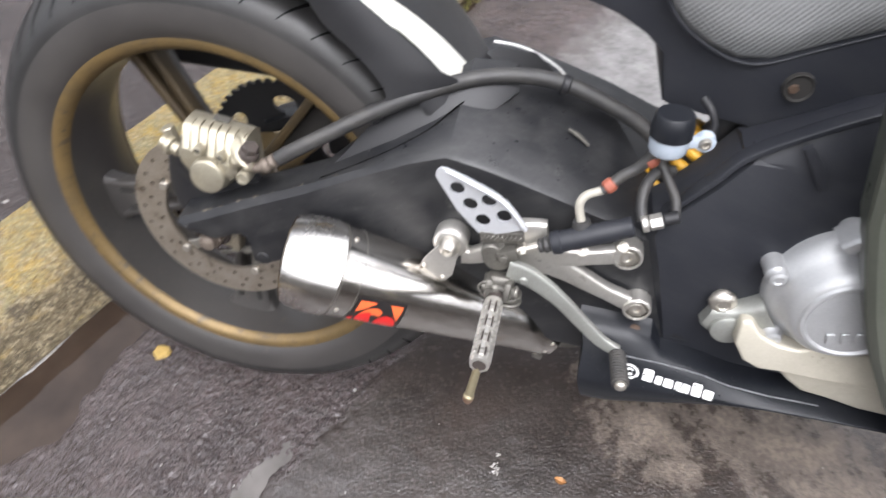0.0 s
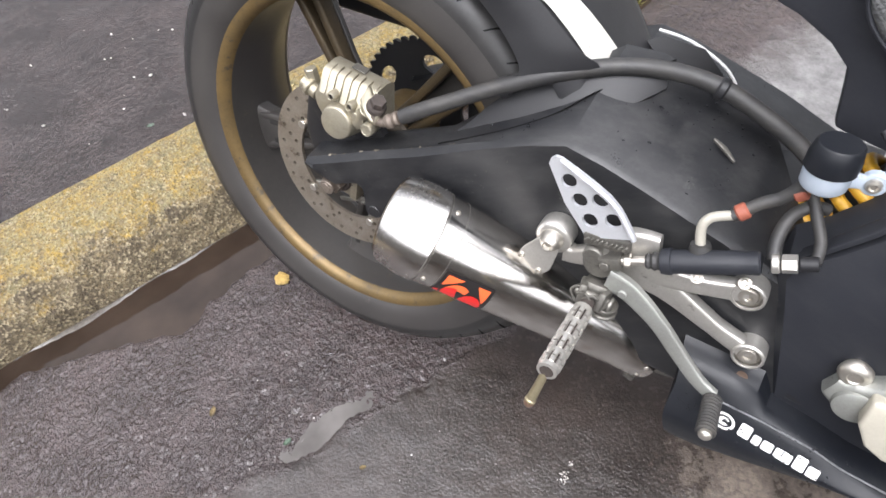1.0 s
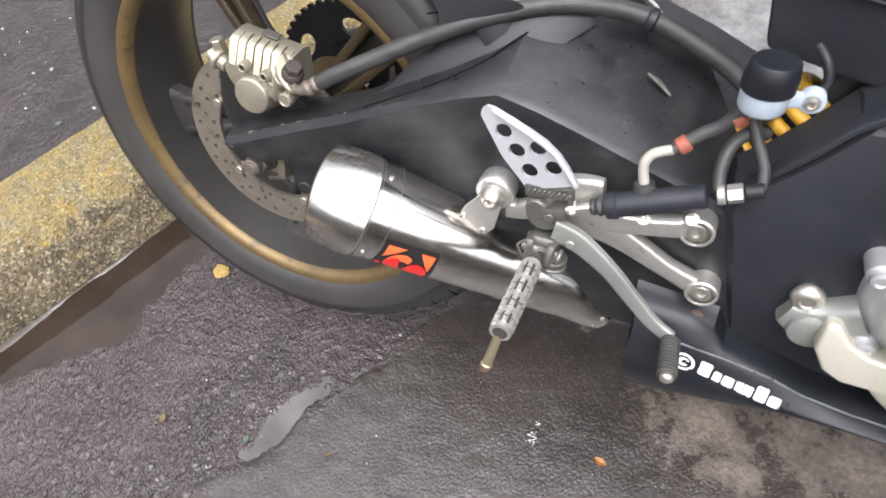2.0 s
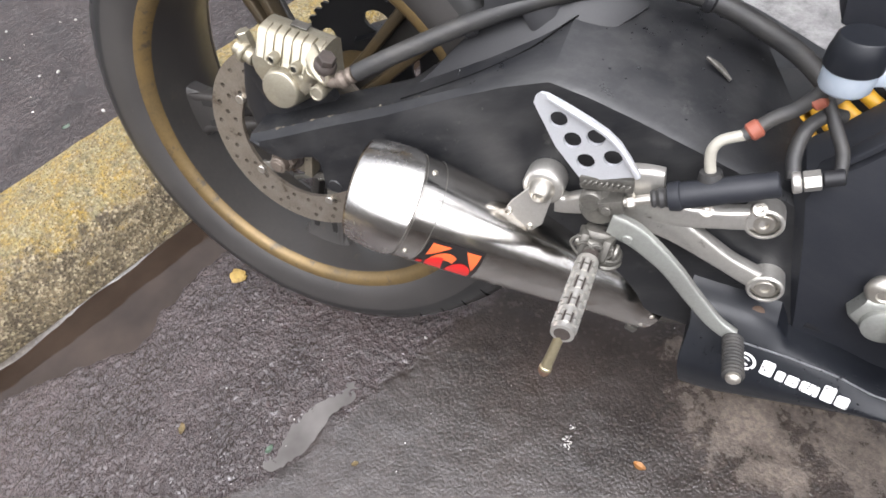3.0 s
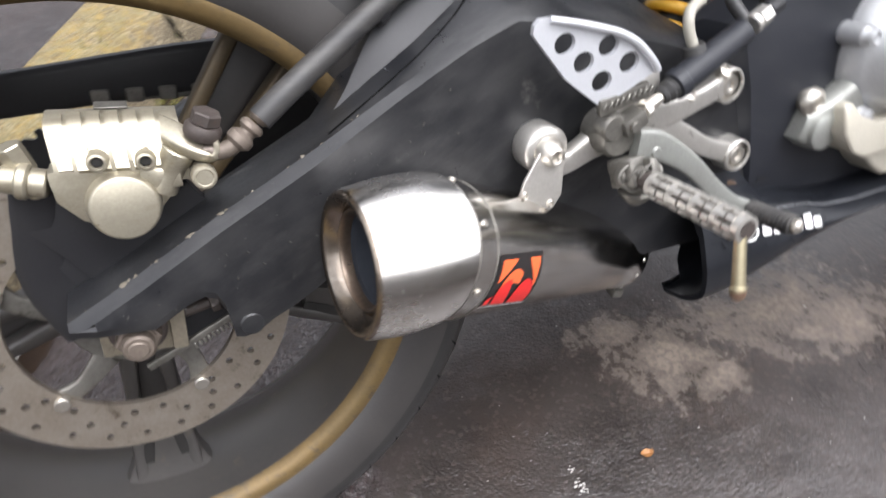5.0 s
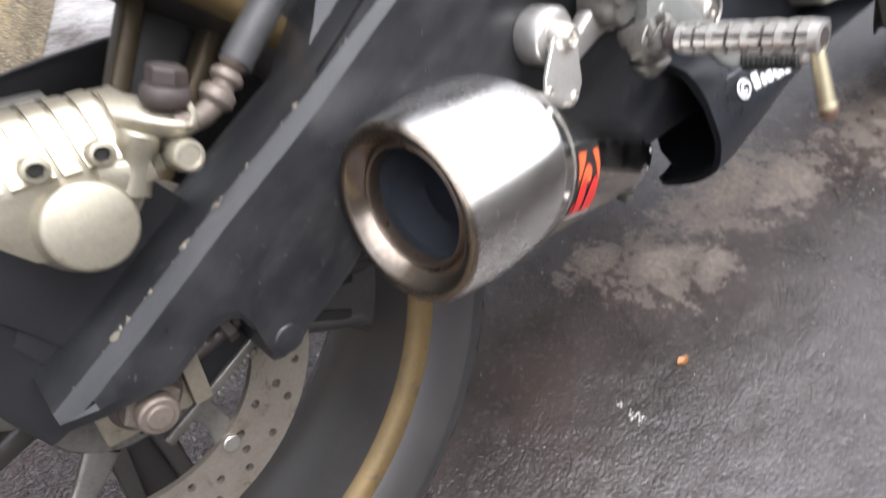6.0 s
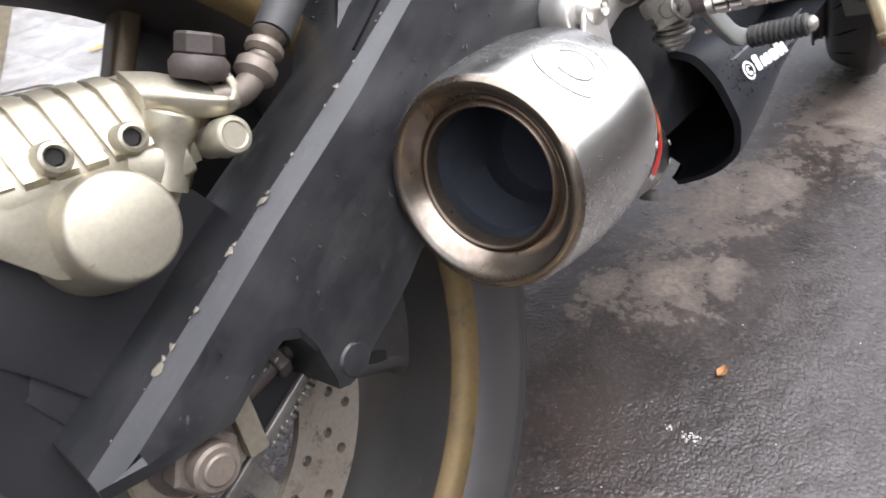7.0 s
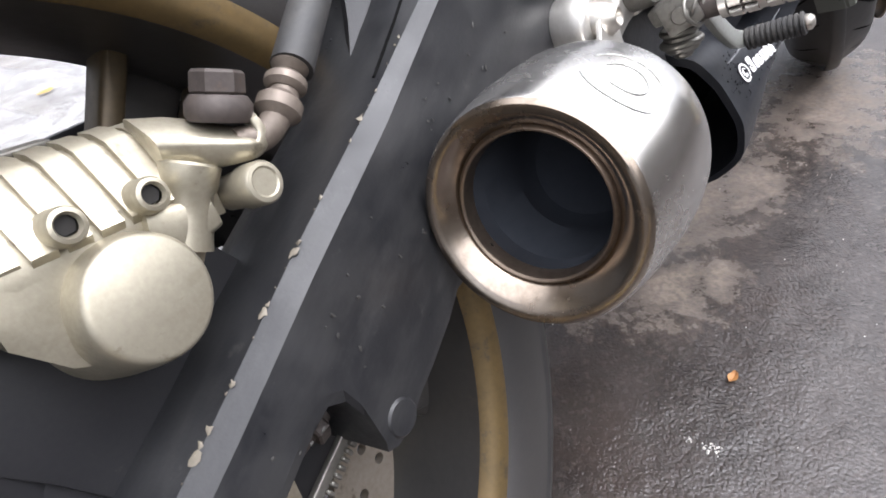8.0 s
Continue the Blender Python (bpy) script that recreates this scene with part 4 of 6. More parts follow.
# chips and scuffs on the ridge
rnd = random.Random(4)
chips = [(0.0105, 2.6), (0.0145, 1.5), (0.0190, 1.7), (0.0324, 1.6), (0.0547, 1.7), (0.0580, 1.2), (0.0766, 2.4), (0.0800, 1.4), (0.0977, 1.2), (0.1328, 2.2)] + [(-0.022 + 0.21 * rnd.random() ** 1.2, rnd.uniform(0.3, 0.8)) for _ in range(18)]
for k, (x, big) in enumerate(chips):
    c = Vector((x, -0.0591 + rnd.uniform(-0.0008, 0.0004), ridge(x) + 0.0007))
    bm = bmesh.new()
    pts = []
    for j in range(9):
        a = 2 * math.pi * j / 9
        s = big * rnd.uniform(0.0003, 0.0011)
        pts.append(c + Vector((0.88, 0, 0.47)) * math.cos(a) * s * 1.5 + Vector((0, -0.80, -0.60)) * math.sin(a) * s)
    lo = [bm.verts.new(q) for q in pts]
    hi = bm.verts.new(c + Vector((0, -0.0003, 0.0004)))
    for j in range(9):
        bm.faces.new((lo[j], lo[(j + 1) % 9], hi))
    part("paint_chip", bm, M["chip"], arm, smooth=60)
for k in range(54):
    x = rnd.uniform(0.0, 0.24)
    z = rnd.uniform(0.03, ridge(x) - 0.02) if x > 0.05 else rnd.uniform(0.028, 0.036)
    if z > ridge(x) - 0.014:
        continue
    bm = bmesh.new()
    sz = rnd.uniform(0.0003, 0.0009)
    turn = Matrix.Rotation(rnd.uniform(0, 3), 4, "Y")
    bmesh.ops.create_icosphere(bm, subdivisions=1, radius=1, matrix=Matrix.Translation((x, -0.0677, z)) @ turn @ Matrix.Diagonal((sz * rnd.uniform(1, 2.6), 0.0004, sz, 1)))
    part("scuff", bm, M["scuff"], arm)

def beam_top(x, f):
    """A point of the beam's upper face: f from the ridge (0) to the crown (1)."""
    rise = max(0.0, min(1.0, (x - 0.15) / 0.15))
    fall = 1 - max(0.0, min(1.0, (x - 0.43) / 0.07)) * 0.85
    a, c = Vector((x, -0.0605, ridge(x))), Vector((x, -0.016 + 0.086 * rise * fall, ridge(x) + 0.003 + 0.042 * rise * fall))
    b = Vector((x, (-0.045 + c.y) / 2, (a.z + c.z) / 2 + 0.004))
    return a.lerp(b, 2 * f) if f < 0.5 else b.lerp(c, 2 * f - 1)


for k in range(46):
    x, f = rnd.uniform(0.20, 0.42), rnd.uniform(0.03, 0.7)
    r = rnd.uniform(0.0004, 0.0011) * (1.5 if k % 9 == 0 else 1)
    bm = bmesh.new()
    bmesh.ops.create_icosphere(bm, subdivisions=1, radius=r, matrix=Matrix.Translation(beam_top(x, f)) @ Matrix.Diagonal((rnd.uniform(0.9, 1.5), 1, 0.6, 1)))
    part("water_drop", bm, M["drop"], arm, smooth=80)

# axle, adjuster block and bolt
bm = slab(flat([(-0.020, 0.030), (-0.024, -0.016), (0.020, -0.022), (0.024, 0.024)], -0.052), (0, 0.012, 0), bevel=0.002)
axle = part("axle_block", bm, M["dull"], bike, "pale alloy chain adjuster block")
bm = slab(flat([(0.024, 0.022), (0.020, -0.020), (0.030, -0.021), (0.034, 0.021)], -0.057), (0, 0.018, 0), bevel=0.0015)
part("adjuster_plate", bm, M["dull"], axle)
bm = bmesh.new()
rod(bm, (0.002, -0.058, 0.002), (0.002, -0.052, 0.002), 0.0185, seg=36)
part("washer", bm, M["rust"], axle)
bm = bmesh.new()
rod(bm, (0.002, -0.070, 0.002), (0.002, -0.057, 0.002), 0.0145, seg=6, edge=0.1)
part("axle_nut", bm, M["crimp"], axle)
bm = bmesh.new()
rod(bm, (0.002, -0.079, 0.002), (0.002, -0.066, 0.002), 0.0098, seg=28)
rod(bm, (0.002, -0.0805, 0.002), (0.002, -0.077, 0.002), 0.0065, seg=24)
part("axle_end", bm, M["crimp"], axle)
bm = bmesh.new()
rod(bm, (0.032, -0.048, 0.003), (0.075, -0.048, 0.010), 0.0042, seg=14)
rod(bm, (0.050, -0.048, 0.006), (0.057, -0.048, 0.007), 0.0082, seg=6)
part("adjuster_bolt", bm, M["rust"], axle)
bm = bmesh.new()
block(bm, (0.045, -0.026, 0.000), (0.10, 0.006, 0.040), (0, -5, 0), 0.002)
part("arm_inner_wall", bm, M["plastic"], arm)
# serrated clip under the beam
bm = bmesh.new()
for k in range(13):
    f = k / 12
    block(bm, (0.034 + 0.040 * f, -0.050, -0.026 + 0.017 * f), (0.0022, 0.004, 0.0045), (0, -23, 0), 0.0006, 1)
bar(bm, [(0.00, -0.048, -0.036), (0.035, -0.048, -0.0215), (0.076, -0.048, -0.004)], [(0.006, 0.004), (0.006, 0.004), (0.006, 0.004)])
part("line_guide", bm, M["grimy"], axle)
axle.location = (0.0066, 0.0110, 0.0044)

# ------------------------------------------------ caliper
CAL = part("brake_caliper", (lambda b: (turned(b, (0.0244, -0.0655, 0.102), (-0.057, 0.991, -0.124), [(0, 0.0172), (0.0006, 0.0186), (0.002, 0.0194), (0.006, 0.0203), (0.014, 0.0215), (0.024, 0.0228), (0.040, 0.024)], 56), b)[1])(bmesh.new()), M["caliper"], bike, "champagne coloured cast rear brake caliper")
def cal_slice(x0, x1, grow):
    """A slice of the caliper's bridge: sloping front, top, inner side."""
    out = []
    for x in (x0, x1):
        dz = -0.11 * (x - 0.03)
        out.append([Vector((x, y, z + dz)) for y, z in ((-0.0535 - grow * 0.4, 0.112), (-0.0560 - grow, 0.1225), (-0.0440 - grow, 0.1455 + grow * 0.5), (-0.0385, 0.1485 + grow), (-0.0220, 0.1500 + grow), (-0.0140, 0.1490 + grow), (-0.0080, 0.1430), (-0.0060, 0.105), (-0.02, 0.107))])
    return out


bm = bmesh.new()
loft(bm, cal_slice(-0.006, 0.064, -0.0014))
loft(bm, [[Vector((x, y, z)) for y, z in ((-0.036, zb), (-0.053, zb), (-0.0555, zb + 0.012), (-0.053, 0.126), (-0.036, 0.126))] for x, zb in ((-0.010, 0.108), (0.000, 0.094), (0.012, 0.087), (0.026, 0.085), (0.040, 0.090), (0.052, 0.102))])
bevelled(bm, 0.0022, 2, 30)
part("body", bm, M["caliper"], CAL)
for k in range(7):
    x0 = -0.0035 + 0.0096 * k
    bm = bmesh.new()
    g = 0.0006 if k not in (0, 6) else -0.0006
    loft(bm, [[Vector((x, y, z - 0.11 * (x - 0.03))) for y, z in ((-0.050, 0.116), (-0.0560 - g, 0.1235), (-0.0440 - g, 0.1455 + g * 0.5), (-0.0385, 0.1485 + g), (-0.0300, 0.1500 + g), (-0.0290, 0.140))] for x in (x0, x0 + 0.0072)])
    bevelled(bm, 0.0011, 2, 30)
    part("cooling_rib", bm, M["caliper"], CAL)
bm = slab([(0.020, -0.0265, 0.1508), (0.038, -0.0265, 0.1488), (0.038, -0.0165, 0.1500), (0.020, -0.0165, 0.1520)], (0, -0.0002, 0.0016), bevel=0.0004, seg=1)
part("label_plate", bm, M["grimy"], CAL)
for x, z in ((0.0170, 0.1305), (0.0415, 0.1268)):
    bm = bmesh.new()
    turned(bm, (x, -0.0625, z), (0, 1, -0.1), [(0.0016, 0.0030), (0, 0.0038), (0.0004, 0.0050), (0.0018, 0.0056), (0.018, 0.0062)], 28, caps=False)
    boss = part("pin_boss", bm, M["caliper"], CAL)
    bm = bmesh.new()
    rod(bm, (x, -0.0600, z), (x, -0.054, z), 0.0034, seg=6)
    part("socket", bm, M["hole"], boss)
# front tower with bleed cap and hose union
bm = bmesh.new()
turned(bm, (0.046, -0.050, 0.105), (0.55, -0.12, 0.84), [(0, 0.0095), (0.010, 0.0085), (0.018, 0.0080), (0.020, 0.0092), (0.027, 0.0098), (0.028, 0.0090)], 36)
bar(bm, [(0.036, -0.050, 0.116), (0.046, -0.051, 0.113), (0.058, -0.052, 0.113)], [(0.018, 0.016), (0.016, 0.016), (0.014, 0.014)])
part("tower", bm, M["caliper"], CAL)
bm = bmesh.new()
bar(bm, [(0.054, -0.046, 0.1385), (0.062, -0.053, 0.1345), (0.071, -0.059, 0.1300), (0.0785, -0.0635, 0.1265), (0.0815, -0.0655, 0.1300), (0.0812, -0.0655, 0.1350)], [(0.013, 0.020), (0.013, 0.021), (0.010, 0.018), (0.007, 0.011), (0.004, 0.008), (0.003, 0.006)], across=(0.1, 0.8, 0.5))
part("hose_union", bm, M["caliper"], CAL)
bm = bmesh.new()
turned(bm, (0.0710, -0.0725, 0.1148), (-0.03, 0.99, -0.1), [(0.0006, 0.0005), (0.0006, 0.0046), (0, 0.0052), (0.0002, 0.0066), (0.0012, 0.0073), (0.010, 0.0075), (0.013, 0.0066), (0.022, 0.0062)], 28)
part("pin_cap", bm, M["caliper"], CAL)
bm = bmesh.new()
bd = Vector((0.38, -0.16, 0.91)).normalized()
b0 = Vector((0.0745, -0.0588, 0.1358))
turned(bm, b0, bd, [(0, 0.0098), (0.002, 0.0108), (0.006, 0.0108), (0.0085, 0.0090), (0.009, 0.006)], 28)
rod(bm, b0 + bd * 0.0085, b0 + bd * 0.0165, 0.0088, 0.0086, seg=6, edge=0.12)
part("banjo_bolt", bm, M["rust"], CAL, "dark corroded banjo bolt")
bm = bmesh.new()
rod(bm, (-0.012, -0.047, 0.118), (-0.034, -0.045, 0.125), 0.0085, 0.008, seg=24)
rod(bm, (-0.020, -0.048, 0.121), (-0.026, -0.047, 0.123), 0.0105, seg=24)
part("slider_boss", bm, M["caliper"], CAL)
bm = bmesh.new()
rod(bm, (-0.026, -0.042, 0.142), (-0.022, -0.040, 0.124), 0.0075, seg=6)
rod(bm, (-0.022, -0.038, 0.126), (-0.020, -0.036, 0.108), 0.006, seg=16)
part("slider_pin", bm, M["caliper"], CAL)
# bracket that holds the caliper round the axle
bm = bmesh.new()
bar(bm, [(-0.022, -0.022, 0.002), (-0.034, -0.024, 0.045), (-0.030, -0.028, 0.085), (-0.022, -0.030, 0.118)], [(0.036, 0.012), (0.034, 0.012), (0.026, 0.012), (0.024, 0.014)])
bar(bm, [(-0.024, -0.026, 0.050), (0.020, -0.028, 0.066), (0.065, -0.030, 0.092)], [(0.03, 0.010), (0.024, 0.010), (0.02, 0.010)])
part("caliper_bracket", bm, M["plastic"], CAL)
bm = slab(flat([(-0.034, 0.084), (-0.030, 0.104), (-0.013, 0.106), (0.03, 0.094), (0.05, 0.078), (0.0335, 0.060), (0.0072, 0.0440), (-0.0054, 0.0360), (-0.0191, 0.0610), (-0.0282, 0.0745)], -0.034), (0, 0.010, 0), bevel=0.0015)
part("bracket_plate", bm, M["plastic"], CAL)
CAL.location = (0.0010, 0.0010, 0.0012)

# ------------------------------------------------ brake hose
bm = bmesh.new()
tube(bm, [(0.074, -0.062, 0.128), (0.084, -0.064, 0.1265), (0.094, -0.063, 0.130), (0.102, -0.062, 0.136)], 0.0052, 14)
rod(bm, (0.0915, -0.0632, 0.1285), (0.0995, -0.0622, 0.1345), 0.0082, seg=20, edge=0.35)
rod(bm, (0.101, -0.062, 0.1355), (0.106, -0.0612, 0.1395), 0.0076, seg=20, edge=0.35)
rod(bm, (0.107, -0.061, 0.1400), (0.114, -0.060, 0.1455), 0.0070, seg=20, edge=0.35)
part("hose_end", bm, M["crimp"], CAL, "corroded crimped hose end")
bm = bmesh.new()
tube(bm, [(0.110, -0.0605, 0.1425), (0.128, -0.056, 0.1545), (0.155, -0.046, 0.170), (0.195, -0.030, 0.192), (0.240, -0.014, 0.214), (0.285, 0.010, 0.2275), (0.332, 0.024, 0.2345), (0.382, 0.026, 0.2335), (0.436, 0.025, 0.2165), (0.469, 0.022, 0.2015), (0.500, 0.012, 0.182)], 0.0079, 16)
hose = part("brake_hose", bm, M["hose"], bike, "black sheathed rear brake hose")
for a, b in (((0.196, -0.0245, 0.189), (0.206, -0.022, 0.195)), ((0.378, 0.026, 0.2337), (0.387, 0.026, 0.2322))):
    bm = bmesh.new()
    rod(bm, a, b, 0.0100, seg=22, edge=0.2)
    part("hose_clip", bm, M["plastic"], hose)

# ------------------------------------------------ rear mudguard
def guard(theta, f, lift=0.0):
    """A point of the mudguard: theta round the wheel, f from the near flank (0) over the crown to the far flank (1)."""
    y = -0.016 + 0.20 * f
    e = abs(f - 0.5) * 2
    r = 0.352 - 0.006 * e ** 2 - 0.022 * max(0.0, e - 0.86) / 0.14
    return at_wheel(r + lift, theta, y)


bm = bmesh.new()
rings = []
for t in np.linspace(33, 104, 30):
    top = [guard(t, f) for f in np.linspace(0, 1, 22)]
    low = [guard(t, f, -0.0035) for f in np.linspace(1, 0, 22)]
    rings.append(top + low)
loft(bm, rings)
mud = part("rear_mudguard", bm, M["plastic"], bike, "black plastic rear mudguard with white stripe")
# flank that runs down to the swingarm, below the hose and behind it
def wing(edge_a, edge_b, name, swell=0.0022, sink=0.0):
    bm = bmesh.new()
    rings = []
    for a, b in zip(glide(edge_a, 4), glide(edge_b, 4)):
        row = [a.lerp(b, k / 8) + Vector((0, sink - swell * math.sin(math.pi * k / 8), -0.7 * sink + swell * 0.6 * math.sin(math.pi * k / 8))) for k in range(9)]
        rings.append(row + [q + Vector((0, 0.004, -0.003)) for q in reversed(row)])
    loft(bm, rings)
    part(name, bm, M["plastic"], mud)


wing([(0.150, -0.0500, 0.1275), (0.172, -0.0420, 0.1520), (0.197, -0.030, 0.184), (0.228, -0.019, 0.206), (0.262, -0.008, 0.222), (0.300, 0.006, 0.232), (0.336, 0.020, 0.234)],
     [(0.152, -0.0505, 0.1265), (0.192, -0.050, 0.1475), (0.228, -0.047, 0.167), (0.262, -0.042, 0.184), (0.290, -0.030, 0.198), (0.316, -0.010, 0.211), (0.338, 0.016, 0.224)], "flank", 0.0, 0.009)
wing([(0.128, -0.019, 0.306), (0.150, -0.020, 0.275), (0.177, -0.021, 0.254), (0.201, -0.024, 0.234), (0.214, -0.026, 0.214), (0.200, -0.030, 0.195)],
     [(0.170, -0.016, 0.310), (0.205, -0.014, 0.286), (0.236, -0.012, 0.262), (0.262, -0.008, 0.242), (0.280, 0.000, 0.230), (0.268, -0.006, 0.222)], "rear_flank", 0.004)
bm = bmesh.new()
grid = []
for k in range(25):
    f = k / 24
    ta, tb = 62 - 22.3 * f, 60 - 24.2 * f
    ya, yb = -0.013 + 0.023 * f, 0.020 + 0.052 * f
    row = []
    for j in range(9):
        g = j / 8
        y, th = ya + (yb - ya) * g, ta + (tb - ta) * g
        row.append(bm.verts.new(guard(th, (y + 0.016) / 0.2, 0.0014)))
    grid.append(row)
for k in range(24):
    for j in range(8):
        bm.faces.new((grid[k][j], grid[k][j + 1], grid[k + 1][j + 1], grid[k + 1][j]))
part("stripe", bm, M["stripe"], mud, "worn white stripe", 60)
# highlight along a wet far-side edge, drawn as a pale wire
bm = bmesh.new()
tube(bm, [(0.291, 0.178, 0.2031), (0.323, 0.178, 0.2016), (0.3538, 0.178, 0.1924), (0.3765, 0.178, 0.1804), (0.3925, 0.178, 0.1625), (0.398, 0.178, 0.145)], 0.0018, 8)
part("edge_highlight", bm, M["white"], bike, "wet edge highlight drawn as a thin pale wire")
bm = slab([(0.285, 0.150, 0.200), (0.300, 0.165, 0.204), (0.345, 0.172, 0.200), (0.372, 0.174, 0.178), (0.380, 0.172, 0.150), (0.33, 0.150, 0.165)], (0.0, 0.004, -0.003), bevel=0.001)
part("edge_plate", bm, M["plastic"], bike)

# ------------------------------------------------ silencer
BA = Vector((0.8539, 0.3324, -0.4005)).normalized()   # body's axis
SEAM = Vector((0.1850, -0.1213, 0.0641))               # where the end cap meets the body
BX = SEAM - BA * 0.047
EX = Vector((0.1424, -0.1155, 0.0603))                 # middle of the cap's slanted rim
EA = Vector((0.9878, 0.1086, -0.1120)).normalized()
EU = BA.cross(Vector((0, 1, 0))).normalized()     # upwards across the pipe
EV = BA.cross(EU).normalized()


def ex_r(s):
    return 0.0478 - 0.0440 * (s - 0.047)


def on_ex(s, deg, lift=0.0):
    """On the silencer's skin: s along it, deg round it from the top towards the near side."""
    a = radians(deg)
    near = EV if EV.y < 0 else -EV
    up = EU if EU.z > 0 else -EU
    return BX + BA * s + (up * math.cos(a) + near * math.sin(a)) * (ex_r(s) + lift)


bm = bmesh.new()
turned(bm, BX, BA, [(0.0445, ex_r(0.047) - 0.002), (0.047, ex_r(0.047)), (0.10, ex_r(0.10)), (0.16, ex_r(0.16)), (0.22, ex_r(0.22)), (0.28, ex_r(0.28)), (0.304, ex_r(0.304)), (0.3055, ex_r(0.3055) + 0.0008), (0.324, ex_r(0.324) + 0.0008), (0.3255, ex_r(0.325) - 0.002)], 96, caps=False)
pipe = part("silencer", bm, M["steel"], bike, "tapered stainless steel silencer with red sticker")


def cap_ring(f, r, deg, out=0.0, shift=0.0):
    """A point of the end cap: f from the seam (0) to the slanted rim (1), radius r, deg from the top towards the near side, out past the rim."""
    n = BA.lerp(EA, f).normalized()
    up = (Vector((0, 0, 1)) - n * n.z).normalized()
    near = n.cross(up)
    near = near if near.y < 0 else -near
    a = radians(deg)
    return SEAM.lerp(EX, f) - n * out + Vector((0, 0.0005, 0.0018)) * shift + (up * math.cos(a) + near * math.sin(a)) * r


def cap_r(f):
    return 0.0494 - 0.0018 * f + 0.0016 * math.sin(math.pi * min(1.0, f))


def cap_shell(rows):
    bm = bmesh.new()
    loft(bm, [[cap_ring(f, r, 360 * k / 96, out, sh) for k in range(96)] for f, r, out, sh in rows], caps=False)
    return bm


tip = part("end_cap", cap_shell([(0.0, 0.0450, -0.004, 0), (0.0, 0.0482, -0.0012, 0), (0.0, 0.0490, 0, 0)] + [(f, cap_r(f), 0, 0) for f in (0.1, 0.25, 0.4, 0.55, 0.7, 0.85, 0.95)] + [(1.0, 0.0475, 0, 0), (1.0, 0.0471, 0.0008, 0)]), M["tip"], pipe, "polished silencer end cap cut at a slant")
part("end_face", cap_shell([(1.0, 0.0471, 0.0008, 0), (1.0, 0.0464, 0.0020, 0.02), (1.0, 0.0450, 0.0030, 0.08), (1.0, 0.0428, 0.0029, 0.2), (1.0, 0.0402, 0.0015, 0.45), (1.0, 0.0376, -0.0016, 0.7), (1.0, 0.0354, -0.0038, 0.9), (1.0, 0.0338, -0.0066, 1.0)]), M["burnt"], tip, "heat-browned outlet face")
part("outlet_ring", cap_shell([(1.0, 0.0338, -0.0066, 1.0), (1.0, 0.0331, -0.0054, 1.0), (1.0, 0.0322, -0.0048, 1.0), (1.0, 0.0313, -0.0054, 1.0), (1.0, 0.0307, -0.0076, 1.0), (1.0, 0.0306, -0.0130, 1.0)]), M["sootring"], tip)
part("outlet_pipe", cap_shell([(1.0, 0.0306, -0.0130, 1.0), (0.55, 0.0304, 0, 0.8), (0.3, 0.0302, 0, 0.4), (0.0, 0.0300, 0, 0), (0.0, 0.0290, -0.008, 0), (0.0, 0.0240, -0.013, 0), (0.0, 0.001, -0.015, 0)]), M["soot"], tip, "sooty outlet pipe")


def cap_point(f, deg):
    return cap_ring(f, cap_r(f) + 0.0001, deg)


# pressed mark on the end cap: ring arcs and hook as thin relief, ridge shading put in as darker grey
for r0, a0, a1 in ((0.0185, -60, 60), (0.0185, 120, 240), (0.010, -70, 200)):
    bm = bmesh.new()
    pts = []
    for k in range(15):
        a = radians(a0 + (a1 - a0) * k / 14)
        ds, arc = r0 * 0.62 * math.cos(a), r0 * math.sin(a)
        pts.append(cap_point(0.54 - ds / 0.045, 43 + math.degrees(arc / 0.053)))
    tube(bm, pts, 0.00034, 6, 1)
    part("pressed_mark", bm, M["lever"], tip)
# rivets
for s, dg in [(0.0565, 43), (0.0565, -4), (0.0565, 95)] + [(0.315, k) for k in (10, 48, 75, 100, 130, 160)]:
    bm = bmesh.new()
    a, b = on_ex(s, dg, -0.001), on_ex(s, dg, 0.0016)
    turned(bm, a, b - a, [(0, 0.0024), (0.0018, 0.0026), (0.0026, 0.0020), (0.0026, 0.0010), (0.0016, 0.0009)], 16)
    part("rivet", bm, M["bolt"], pipe)
bm = bmesh.new()
for k in range(2):
    turned(bm, BX + BA * (0.0495 + 0.0185 * k), BA, [(0, ex_r(0.05 + 0.0185 * k) - 0.0004), (0.0005, ex_r(0.05 + 0.0185 * k) + 0.0006), (0.001, ex_r(0.05 + 0.0185 * k) - 0.0004)], 96, caps=False)
part("seam_ring", bm, M["grimy"], pipe)


ST = [(0.0710, 66), (0.1230, 62), (0.1270, 117), (0.0690, 112)]     # sticker's corners: along and round the pipe


def st(u, v, lift):
    a, b, c, e = ST
    s = (a[0] * (1 - u) + b[0] * u) * (1 - v) + (e[0] * (1 - u) + c[0] * u) * v
    g = (a[1] * (1 - u) + b[1] * u) * (1 - v) + (e[1] * (1 - u) + c[1] * u) * v
    return on_ex(s, g, lift)


def printed(name, lower, upper, mat, lift, parent, n=28, m=6):
    """A printed field of the sticker between two lines (u, v)(t)."""
    bm = bmesh.new()
    grid = []
    for k in range(n + 1):
        p, q = lower(k / n), upper(k / n)
        grid.append([bm.verts.new(st(p[0] + (q[0] - p[0]) * j / m, p[1] + (q[1] - p[1]) * j / m, lift)) for j in range(m + 1)])
    for k in range(n):
        for j in range(m):
            bm.faces.new((grid[k][j], grid[k + 1][j], grid[k + 1][j + 1], grid[k][j + 1]))
    return part(name, bm, mat, parent, smooth=80)


